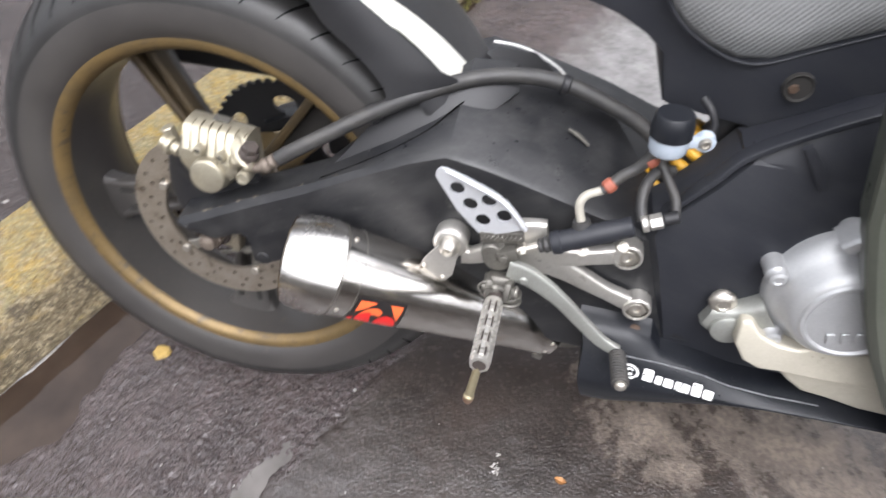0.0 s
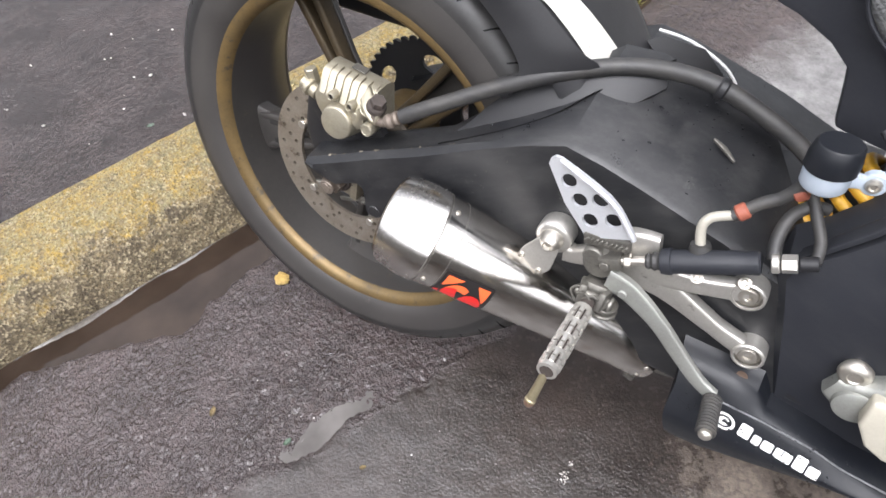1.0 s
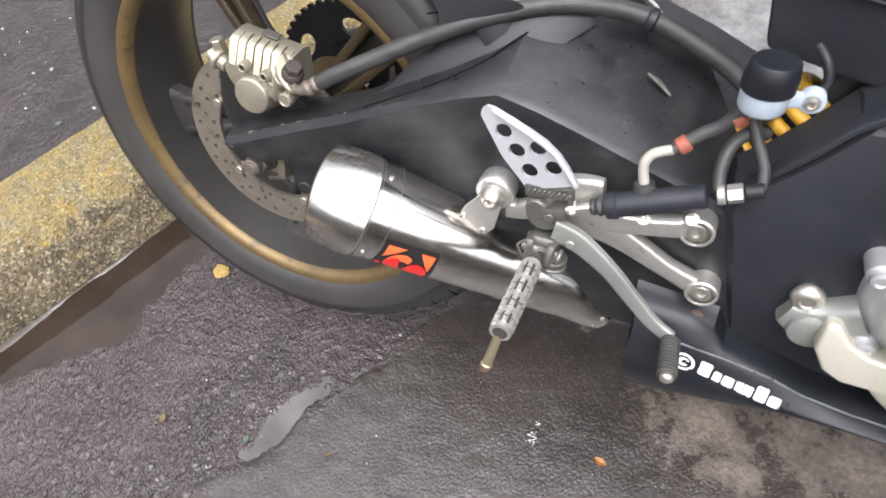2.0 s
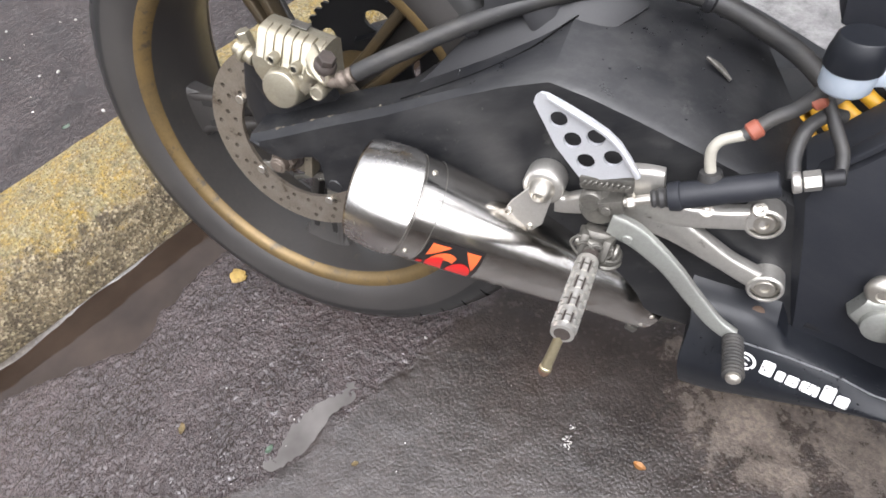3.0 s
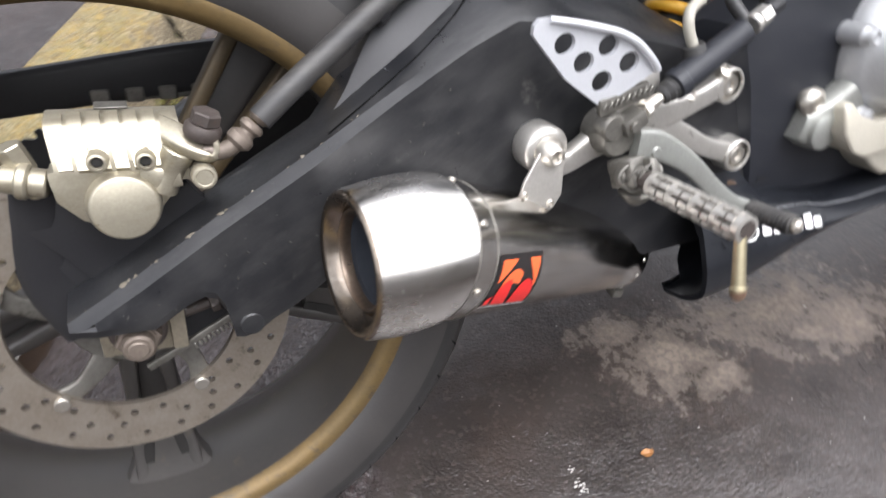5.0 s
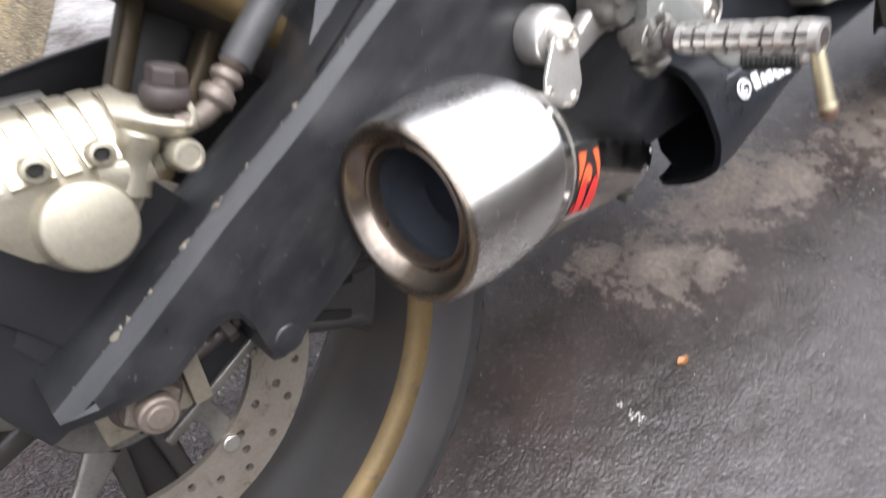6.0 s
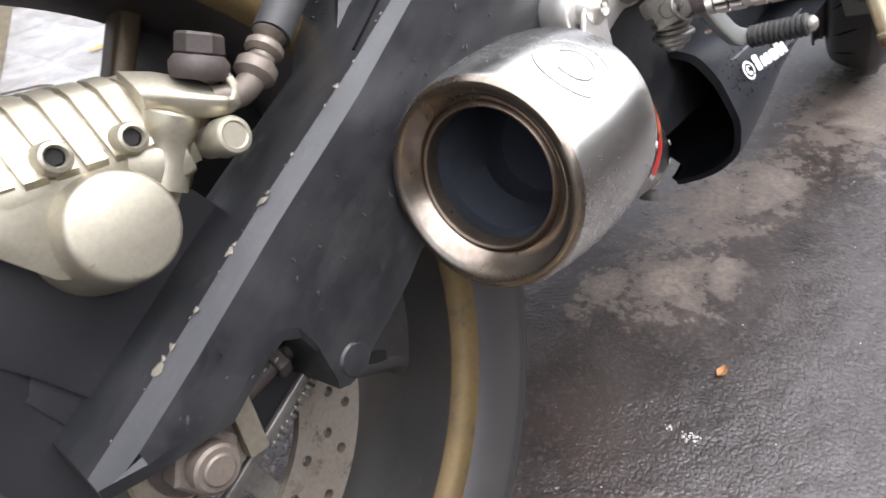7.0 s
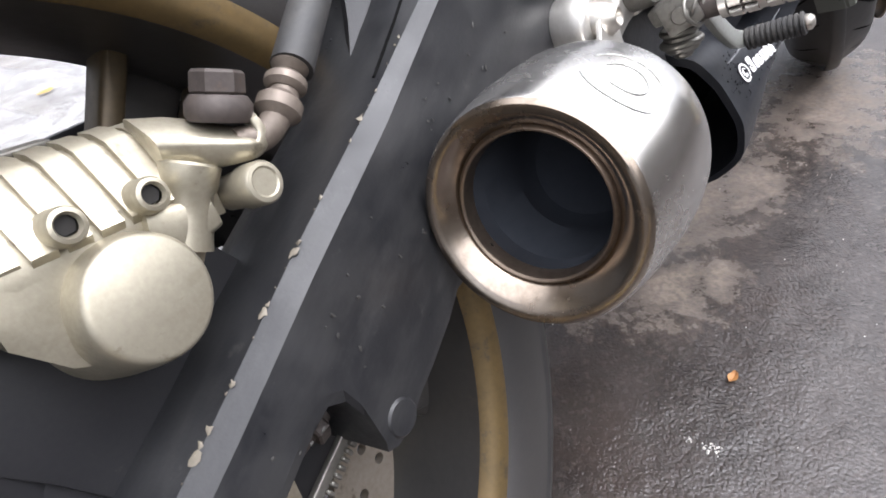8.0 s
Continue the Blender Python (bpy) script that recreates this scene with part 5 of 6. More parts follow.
def arc(cu, cv, ru, rv, a0, a1):
    return lambda t: (cu + ru * math.cos(radians(a0 + (a1 - a0) * t)), cv + rv * math.sin(radians(a0 + (a1 - a0) * t)))


def line(p, q):
    return lambda t: (p[0] + (q[0] - p[0]) * t, p[1] + (q[1] - p[1]) * t)


stick = printed("sticker", line((0, 0), (1, 0)), line((0, 1), (1, 0.97)), M["blackink"], 0.0005, pipe, 20, 14)
tagged(stick, "red and orange sticker with black swoosh, torn lower edge")
printed("corner_print", line((0.07, 0.09), (0.40, 0.09)), line((0.07, 0.50), (0.40, 0.10)), M["orange"], 0.0009, stick)
printed("corner_print", line((0.68, 0.09), (0.94, 0.09)), line((0.68, 0.10), (0.915, 0.60)), M["orange"], 0.0009, stick)
printed("crescent", arc(0.42, 0.72, 0.27, 0.46, 178, 305), arc(0.44, 0.80, 0.22, 0.30, 178, 300), M["orange"], 0.0009, stick)
printed("left_field", arc(0.40, 0.72, 0.26, 0.30, 182, 262), line((0.18, 0.93), (0.46, 0.93)), M["red"], 0.0012, stick)
printed("right_field", arc(0.72, 0.80, 0.205, 0.36, 182, 356), line((0.53, 0.93), (0.92, 0.93)), M["red"], 0.0012, stick)
printed("red_scrap", line((0.02, 0.80), (0.10, 0.74)), line((0.03, 0.93), (0.12, 0.93)), M["red"], 0.0012, stick)
bm = bmesh.new()
rs = random.Random(8)
prev = None
for k in range(40):
    t = k / 39
    cur = (bm.verts.new(st(t * 0.97, 0.955 - 0.02 * t + rs.uniform(-0.018, 0.018), 0.0014)), bm.verts.new(st(t * 0.97, 0.995 - 0.01 * t + rs.uniform(-0.012, 0.012), 0.0010)))
    if prev:
        bm.faces.new((prev[0], cur[0], cur[1], prev[1]))
    prev = cur
part("torn_edge", bm, M["white"], stick, smooth=0)
# link pipe ahead of the silencer
bm = bmesh.new()
f = BX + BA * 0.324
tube(bm, [f - BA * 0.01, f + BA * 0.03, f + BA * 0.07 + Vector((0, 0.02, 0.0)), f + BA * 0.13 + Vector((0, 0.06, 0.01))], 0.022, 24)
part("link_pipe", bm, M["grimy"], pipe)
bm = bmesh.new()
q = on_ex(0.328, 150, 0.004)
block(bm, q, (0.012, 0.012, 0.009), (10, 16, 0), 0.002)
part("clamp_bolt", bm, M["grimy"], pipe)

# ------------------------------------------------ footrest hanger
MOUNT = Vector((0.300, -0.0925, 0.0968))
bm = bmesh.new()
bar(bm, [(0.352, -0.086, 0.108), (0.402, -0.083, 0.108), (0.441, -0.079, 0.113), (0.4715, -0.076, 0.122)], [(0.030, 0.016), (0.024, 0.015), (0.018, 0.014), (0.020, 0.014)])
bar(bm, [(0.352, -0.086, 0.102), (0.394, -0.083, 0.099), (0.424, -0.080, 0.087), (0.462, -0.077, 0.069), (0.497, -0.0755, 0.0565)], [(0.034, 0.016), (0.032, 0.015), (0.023, 0.014), (0.017, 0.014), (0.020, 0.014)])
bar(bm, [(0.352, -0.086, 0.106), (0.368, -0.086, 0.128), (0.392, -0.084, 0.136)], [(0.030, 0.015), (0.030, 0.014), (0.020, 0.012)])
bar(bm, [(0.354, -0.086, 0.102), (0.336, -0.083, 0.092), (0.324, -0.080, 0.084), (0.313, -0.079, 0.082)], [(0.028, 0.015), (0.020, 0.014), (0.017, 0.014), (0.020, 0.014)])
hanger = part("footrest_hanger", bm, M["alu"], bike, "cast aluminium footrest hanger with two arms")
for x, z in ((0.4716, 0.1200), (0.4976, 0.0561)):
    bm = bmesh.new()
    turned(bm, (x, -0.0848, z), (0, 1, 0), [(0.0016, 0.0112), (0, 0.0118), (0, 0.0132), (0.0014, 0.0144), (0.012, 0.0148), (0.030, 0.0150)], 40, caps=False)
    b1 = part("lug", bm, M["alu"], hanger)
    bm = bmesh.new()
    turned(bm, (x, -0.0840, z), (0, 1, 0), [(0.0022, 0.0030), (0.0006, 0.0036), (0, 0.0046), (0.0002, 0.0076), (0.0016, 0.0086), (0.0032, 0.0090), (0.0034, 0.0120), (0.02, 0.012)], 36)
    part("bolt", bm, M["bolt"], b1)
for x, y, z in ((0.4290, -0.086, 0.1205), (0.4640, -0.084, 0.1335)):
    bm = bmesh.new()
    turned(bm, (x, y, z), (0, 0.75, -0.65), [(0.001, 0.0020), (0, 0.0028), (0.0006, 0.0052), (0.003, 0.0058), (0.007, 0.0062)], 24)
    part("flange_bolt", bm, M["bolt"], hanger)
bm = bmesh.new()
turned(bm, (0.350, -0.104, 0.104), (0, 1, 0), [(0, 0.0135), (0.003, 0.0155), (0.016, 0.0165), (0.026, 0.0165)], 36)
turned(bm, (0.343, -0.106, 0.112), (0, 1, 0), [(0, 0.0082), (0.002, 0.0098), (0.012, 0.010)], 24)
part("pivot_boss", bm, M["grimy"], hanger)

# heel plate
def heel_at(x, z, proud=0.0):
    """A point of the heel plate, which leans outwards at its foot."""
    dx, dz = x - 0.304, 0.1695 - z
    return (x - 0.0014, -0.0958 - 0.157 * dx - 0.039 * dz - proud, z + 0.0029 + 0.1055 * dx + 0.053 * dz)


out = [(0.2822, 0.1790), (0.2828, 0.1850), (0.2865, 0.1885), (0.2925, 0.1885), (0.310, 0.1830), (0.328, 0.1765), (0.3420, 0.1705), (0.3530, 0.1630), (0.3625, 0.1530), (0.3690, 0.1450), (0.3735, 0.1385), (0.352, 0.128), (0.333, 0.1195), (0.3185, 0.1330), (0.306, 0.1450), (0.294, 0.1620)]
holes = [[heel_at(x, z) for x, _, z in ring2(cx, cz, 0.0072, 0, 24)] for cx, cz in ((0.304, 0.1695), (0.318, 0.1545), (0.335, 0.1625), (0.332, 0.1385), (0.351, 0.1480))]
bm = slab([heel_at(x, z) for x, z in out], (0, 0.0035, 0), holes)
heel = part("heel_plate", bm, M["bright"], bike, "silver heel guard plate with five holes")
bm = bmesh.new()
tube(bm, [heel_at(*q) for q in ((0.2928, 0.1872, 0.0006), (0.310, 0.1822, 0.0022), (0.328, 0.1758, 0.003), (0.3420, 0.1698, 0.003), (0.3530, 0.1622, 0.003), (0.3622, 0.1524, 0.003), (0.3685, 0.1444, 0.0024), (0.3725, 0.1385, 0.001))], 0.0026, 10, 4)
part("folded_edge", bm, M["bright"], heel)
bm = bmesh.new()
for k in range(9):
    block(bm, heel_at(0.335 + 0.0042 * k, 0.1195 + 0.0008 * k, 0.001), (0.0022, 0.003, 0.006), (0, 30, 0), 0.0006, 1)
block(bm, heel_at(0.352, 0.121, -0.004), (0.042, 0.006, 0.012), (0, -12, 0), 0.002)
part("grip_strip", bm, M["grimy"], heel)

# silencer hanger: rubber bush, bolt and riveted plate
bm = bmesh.new()
turned(bm, MOUNT + Vector((0, 0.004, 0)), (0, 1, 0.02), [(0, 0.0125), (0.0014, 0.0168), (0.003, 0.0180), (0.010, 0.0182), (0.020, 0.0180), (0.0225, 0.0165)], 44)
bush = part("bush_housing", bm, M["alu"], hanger)
bm = bmesh.new()
turned(bm, MOUNT + Vector((0, -0.0085, 0)), (0, 1, 0.02), [(0.003, 0.0028), (0.0006, 0.0038), (0, 0.0050), (0.0006, 0.0062), (0.006, 0.0096), (0.0105, 0.0112), (0.0125, 0.0114), (0.014, 0.0100)], 40)
part("bush_bolt", bm, M["bolt"], bush)
plate_o = [(0.2752, 0.0864), (0.2713, 0.0757), (0.2760, 0.0709), (0.2937, 0.0625), (0.2990, 0.0632), (0.3065, 0.0727), (0.3092, 0.0986), (0.3004, 0.1137), (0.2895, 0.1065)]
bm = slab([(x + 0.0012, -0.0960 + 0.12 * (z - 0.09), z - 0.0062) for x, z in plate_o], (0, 0.003, 0), bevel=0.0006, seg=1)
pl = part("hanger_plate", bm, M["alu"], pipe)
for x, y, z in ((0.2768, -0.0992, 0.0712), (0.2976, -0.1006, 0.0613)):
    bm = bmesh.new()
    turned(bm, (x, y, z), (0, 1, 0), [(0.0020, 0.0012), (0.0004, 0.0014), (0, 0.0024), (0.001, 0.0032), (0.004, 0.0034)], 18)
    part("rivet", bm, M["bolt"], pl)

# footrest
FA, FB = Vector((0.3552, -0.1270, 0.0795)), Vector((0.3546, -0.2190, 0.0830))
fd = (FB - FA).normalized()
bm = bmesh.new()
rod(bm, FA, FB, 0.0068, seg=20)
peg = part("footrest", bm, M["rust"], bike, "knurled alloy footrest with feeler bolt")
for k, f in enumerate((0.14, 0.36, 0.58, 0.78, 0.965)):
    bm = bmesh.new()
    c = FA.lerp(FB, f)
    L = 0.0052 if k < 4 else 0.0062
    turned(bm, c - fd * L / 2, fd, [(0, 0.0070), (0.0006, 0.0088), (L - 0.0006, 0.0088), (L, 0.0066)], 24)
    part("collar", bm, M["alu"], peg)
d, u, v = axes(fd)
for k in range(8):
    a = 2 * math.pi * k / 8
    for f0, f1 in ((0.175, 0.245), (0.265, 0.335), (0.385, 0.46), (0.48, 0.555), (0.605, 0.675), (0.695, 0.755), (0.805, 0.865), (0.88, 0.94)):
        bm = bmesh.new()
        off = u * math.cos(a) + v * math.sin(a)
        p0, p1 = FA.lerp(FB, f0) + off * 0.0080, FA.lerp(FB, f1) + off * 0.0080
        bar(bm, [p0, p0.lerp(p1, 0.5), p1], [(0.0042, 0.0030)] * 3, across=off, n=2)
        part("knurl", bm, M["alu"], peg)
bd = Vector((-0.10, -0.30, -0.95)).normalized()
b0 = Vector((0.3540, -0.2150, 0.0800))
bm = bmesh.new()
rod(bm, b0, b0 + bd * 0.034, 0.0036, 0.0042, seg=16)
rod(bm, b0 + bd * 0.0325, b0 + bd * 0.037, 0.0050, seg=20, edge=0.4)
feel = part("feeler_bolt", bm, M["brass"], peg)
bm = bmesh.new()
turned(bm, b0 + bd * 0.036, bd, [(0, 0.0050), (0.003, 0.0046), (0.0055, 0.0030), (0.0064, 0.001)], 20)
part("feeler_tip", bm, M["copper"], feel)
# forked joint with return spring
bm = bmesh.new()
block(bm, (0.3535, -0.110, 0.0895), (0.022, 0.020, 0.012), (-20, 0, 4), 0.004)
block(bm, (0.3440, -0.119, 0.0872), (0.007, 0.022, 0.020), (-20, 0, 10), 0.003)
block(bm, (0.3645, -0.119, 0.0862), (0.007, 0.022, 0.020), (-20, 0, -10), 0.003)
rod(bm, (0.338, -0.1205, 0.087), (0.370, -0.1205, 0.085), 0.0052, seg=18)
rod(bm, (0.3695, -0.1205, 0.085), (0.3735, -0.1205, 0.0848), 0.0075, seg=18, edge=0.3)
joint = part("fork_joint", bm, M["grimy"], peg)
joint.location = (0.0020, 0.0020, -0.0060)
bm = bmesh.new()
tube(bm, [(0.349 + 0.0016 * k / 4 * 4 - 0.008 + 0.009 * math.cos(k * 1.57), -0.128 + 0.004 * math.sin(k * 1.1), 0.087 + 0.009 * math.sin(k * 1.57)) for k in range(14)], 0.0013, 7, 4)
spring = part("return_spring", bm, M["grimy"], peg)
spring.location = (0.0020, 0.0020, -0.0060)
bm = bmesh.new()
for z, r in ((0.050, 0.0060), (0.054, 0.0105), (0.0575, 0.0135), (0.0610, 0.0105), (0.0650, 0.0125)):
    rod(bm, (0.3680, -0.1080, z), (0.3680, -0.1080, z + 0.0042), r, seg=24, edge=0.25)
part("pivot_pin", bm, M["grimy"], peg)

# brake pedal
ly = -0.1065
pts = [(0.362, ly, 0.097), (0.383, ly, 0.0935), (0.4160, ly - 0.001, 0.0735), (0.4450, ly - 0.002, 0.0480), (0.4680, ly - 0.004, 0.0300), (0.4860, ly - 0.006, 0.0225)]
bm = bmesh.new()
bar(bm, pts, [(0.026, 0.009), (0.022, 0.009), (0.0165, 0.008), (0.0150, 0.0075), (0.0140, 0.0075), (0.013, 0.008)])
pedal = part("brake_pedal", bm, M["lever"], bike, "worn grey brake pedal with rubber toe piece")
bm = bmesh.new()
turned(bm, (0.379, ly - 0.006, 0.090), (0, 1, 0), [(0, 0.0035), (0.001, 0.0044), (0.004, 0.0046)], 20)
part("pin", bm, M["lever"], pedal)
TA, TB = Vector((0.4870, -0.116, 0.0215)), Vector((0.4892, -0.1572, 0.0245))
bm = bmesh.new()
td = (TB - TA).normalized()
prof = []
n = 11
for k in range(n):
    s = 0.041 * k / n
    prof += [(s, 0.0074), (s + 0.0008, 0.0086), (s + 0.0026, 0.0086), (s + 0.0034, 0.0074)]
turned(bm, TA, td, prof, 24)
part("toe_rubber", bm, M["hose"], pedal, "ribbed black rubber toe piece")
bm = bmesh.new()
turned(bm, TB - td * 0.001, td, [(0, 0.0052), (0.0015, 0.0060), (0.004, 0.0056), (0.0062, 0.0032), (0.0066, 0.001)], 24)
part("toe_bolt", bm, M["bolt"], pedal)

# master cylinder with its rod, union, elbow and hoses
MA, MB = Vector((0.397, -0.098, 0.1320)), Vector((0.4680, -0.091, 0.1655))
md = (MB - MA).normalized()
bm = bmesh.new()
turned(bm, MA, md, [(0, 0.0085), (0.001, 0.0108), (0.006, 0.0116), (0.009, 0.0116), (0.010, 0.0104), (0.060, 0.0100), (0.066, 0.0092), (0.070, 0.0096), (0.0745, 0.0096), (0.076, 0.008)], 32)
mc = part("master_cylinder", bm, M["cover"], bike, "black rear brake master cylinder")
bm = bmesh.new()
turned(bm, MA - md * 0.012, md, [(0, 0.0060), (0.002, 0.0072), (0.004, 0.0062), (0.007, 0.0084), (0.010, 0.0072), (0.013, 0.009)], 24)
part("boot", bm, M["hose"], mc)
bm = bmesh.new()
rod(bm, MA - md * 0.036, MA - md * 0.006, 0.0042, seg=18)
rod(bm, MA - md * 0.030, MA - md * 0.024, 0.0068, seg=6)
part("push_rod", bm, M["bolt"], mc)
bm = bmesh.new()
block(bm, MA - md * 0.042, (0.020, 0.016, 0.013), (0, -26, 0), 0.003)
rod(bm, MA - md * 0.045 + Vector((0, -0.011, 0)), MA - md * 0.045 + Vector((0, 0.009, 0)), 0.0042, seg=16)
part("clevis", bm, M["grimy"], mc)
bm = bmesh.new()
rod(bm, MB + md * 0.004, MB + md * 0.010, 0.0078, seg=24)
rod(bm, MB + md * 0.011, MB + md * 0.022, 0.0074, seg=6, edge=0.08)
part("union_bolt", bm, M["alu"], mc)
bm = bmesh.new()
rod(bm, MB + md * 0.023, MB + md * 0.036, 0.0058, seg=18)
part("pressure_switch", bm, M["plastic"], mc)
ES = Vector((0.4235, -0.0905, 0.1450))
bm = bmesh.new()
turned(bm, ES, (-0.3, 0.1, 0.93), [(0, 0.0098), (0.006, 0.0098), (0.010, 0.0088), (0.014, 0.0078)], 24)
part("inlet_boss", bm, M["hose"], mc)
bm = bmesh.new()
tube(bm, [(0.4195, -0.089, 0.157), (0.4155, -0.087, 0.167), (0.4145, -0.0855, 0.1755), (0.4190, -0.082, 0.182), (0.4320, -0.078, 0.1875)], 0.0041, 14, 5)
part("elbow", bm, M["whitepl"], mc, "white plastic hose elbow")
bm = bmesh.new()
tube(bm, [(0.431, -0.078, 0.186), (0.446, -0.071, 0.202), (0.458, -0.068, 0.212), (0.470, -0.068, 0.236)], 0.0052, 14, 5)
feed = part("feed_hose", bm, M["hose"], bike, "grey rubber reservoir hose with red clamps")
for a, b in (((0.4335, -0.0768, 0.1885), (0.4395, -0.0740, 0.1950)), ((0.463, -0.067, 0.2165), (0.469, -0.0665, 0.223))):
    bm = bmesh.new()
    rod(bm, a, b, 0.0070, seg=20, edge=0.2)
    part("hose_clamp", bm, M["redclip"], feed)
bm = bmesh.new()
tube(bm, [(0.472, -0.087, 0.168), (0.468, -0.075, 0.180), (0.470, -0.062, 0.194), (0.480, -0.052, 0.202), (0.492, -0.045, 0.200)], 0.0052, 12)
part("brake_line", bm, M["hose"], bike, "looped rubber brake line")
bm = bmesh.new()
tube(bm, [(0.4985, -0.084, 0.177), (0.496, -0.072, 0.188), (0.486, -0.060, 0.200), (0.476, -0.050, 0.212)], 0.0044, 12)
part("switch_lead", bm, M["hose"], bike, "black switch lead")
# reservoir
RD = Vector((-0.10, -0.05, 0.99)).normalized()
RC = Vector((0.4785, -0.0745, 0.2385))
bm = bmesh.new()
turned(bm, RC, RD, [(0, 0.0105), (0.0015, 0.0142), (0.004, 0.0158), (0.017, 0.0164), (0.018, 0.015)], 40)
res = part("fluid_reservoir", bm, M["cup"], bike, "milky brake fluid reservoir with black cap")
bm = bmesh.new()
turned(bm, RC + RD * 0.0168, RD, [(0, 0.0166), (0.001, 0.0176), (0.010, 0.0176), (0.0125, 0.0170), (0.020, 0.0156), (0.0215, 0.0142)], 40)
part("cap", bm, M["gloss"], res)
bm = bmesh.new()
bar(bm, [(0.488, -0.068, 0.247), (0.500, -0.064, 0.247), (0.509, -0.061, 0.248)], [(0.014, 0.007), (0.011, 0.006), (0.013, 0.006)])
turned(bm, (0.5085, -0.066, 0.2480), (0, 1, 0), [(0, 0.0080), (0.001, 0.0088), (0.008, 0.0088)], 28)
part("tab", bm, M["cup"], res)
bm = bmesh.new()
turned(bm, (0.5085, -0.0695, 0.2480), (0, 1, 0), [(0.0012, 0.0020), (0, 0.0028), (0.0005, 0.0046), (0.003, 0.0056), (0.005, 0.0058)], 24)
part("tab_bolt", bm, M["bolt"], res)
bm = bmesh.new()
tube(bm, [(0.511, -0.056, 0.243), (0.514, -0.052, 0.258), (0.508, -0.048, 0.270), (0.500, -0.04, 0.276)], 0.0035, 10)
part("bracket", bm, M["plastic"], res)
res.location = (-0.0039, 0.0032, -0.0066)

# ------------------------------------------------ shock
SC, SD = Vector((0.520, 0.030, 0.168)), Vector((0.45, 0.0, 0.89)).normalized()
d, u, v = axes(SD)
bm = bmesh.new()
turns, nn = 6, 120
tube(bm, [SC + d * (0.0165 * turns * (k / nn - 0.62)) + (u * math.cos(2 * math.pi * turns * k / nn) + v * math.sin(2 * math.pi * turns * k / nn)) * 0.026 for k in range(nn + 1)], 0.0056, 10, 1)
shock = part("shock_spring", bm, M["yellow"], bike, "yellow coil spring of the rear shock")
bm = bmesh.new()
rod(bm, SC - d * 0.08, SC + d * 0.09, 0.017, seg=24)
part("damper", bm, M["plastic"], shock)

# ------------------------------------------------ frame cover, seat and tail
def panel(name, rows, material, label, thick=0.004, parent=bike, smooth=30):
    """A moulded panel lofted through rows of points, with its thickness inwards."""
    bm = bmesh.new()
    rows = [[Vector(q) for q in r] for r in rows]
    k = len(rows[0])
    rings = []
    for r in rows:
        rings.append(r + [q + Vector((0, thick, -thick * 0.3)) for q in reversed(r)])
    loft(bm, rings)
    return part(name, bm, material, parent, label, smooth)


# frame cover: lower cheek and the spar that climbs towards the tank
rows = []
for z, xr, y, ych in ((-0.030, 0.540, -0.052, -0.060), (-0.010, 0.537, -0.058, -0.067), (0.03, 0.524, -0.062, -0.072), (0.07, 0.510, -0.064, -0.075), (0.11, 0.496, -0.065, -0.077), (0.145, 0.482, -0.064, -0.076), (0.162, 0.484, -0.062, -0.074), (0.180, 0.502, -0.060, -0.073), (0.205, 0.520, -0.058, -0.072), (0.232, 0.538, -0.054, -0.068), (0.242, 0.546, -0.050, -0.060)):
    rows.append([(xr, y + 0.03, z), (xr, y, z), (xr + 0.008, ych, z + 0.001), (xr + 0.05, ych - 0.004, z + 0.004), (xr + 0.12, ych - 0.006, z + 0.012), (xr + 0.22, ych - 0.006, z + 0.03), (xr + 0.42, ych, z + 0.06)])
frame_cover = panel("frame_cover", rows, M["cover"], "matt black frame cover", 0.02)
# raised upper edge of the spar
bm = bmesh.new()
line = [(0.488, -0.062, 0.160), (0.503, -0.066, 0.184), (0.522, -0.066, 0.212), (0.541, -0.062, 0.238), (0.582, -0.058, 0.266), (0.626, -0.056, 0.292), (0.70, -0.054, 0.326), (0.80, -0.05, 0.36)]
bar(bm, line, [(0.005, 0.014), (0.0055, 0.016), (0.006, 0.018), (0.006, 0.018), (0.006, 0.018), (0.006, 0.018), (0.006, 0.018), (0.006, 0.018)])
part("upper_edge", bm, M["cover"], frame_cover)
rows = []
for x, z0, z1, y in ((0.540, 0.225, 0.236, -0.058), (0.58, 0.19, 0.262, -0.066), (0.62, 0.16, 0.287, -0.068), (0.70, 0.14, 0.322, -0.066), (0.80, 0.12, 0.355, -0.06), (0.95, 0.1, 0.40, -0.05)):
    rows.append([(x, y + 0.012, z0), (x, y - 0.006, z0 + (z1 - z0) * 0.3), (x, y - 0.006, z0 + (z1 - z0) * 0.7), (x, y + 0.004, z1), (x, y + 0.03, z1 + 0.004)])
panel("spar", rows, M["cover"], "", 0.02, frame_cover)
bm = bmesh.new()
bar(bm, [(0.575, -0.079, 0.262), (0.590, -0.080, 0.245), (0.602, -0.080, 0.228)], [(0.007, 0.006), (0.009, 0.007), (0.006, 0.005)])
part("rib", bm, M["cover"], frame_cover)

# inner frame plate behind the hanger
bm = slab([(0.44, -0.038, 0.120), (0.50, -0.038, 0.135), (0.60, -0.038, 0.10), (0.62, -0.038, -0.02), (0.50, -0.038, 0.0), (0.452, -0.038, 0.04)], (0, 0.20, 0), bevel=0.004)
part("engine_block", bm, M["plastic"], bike, "dark engine and frame core")

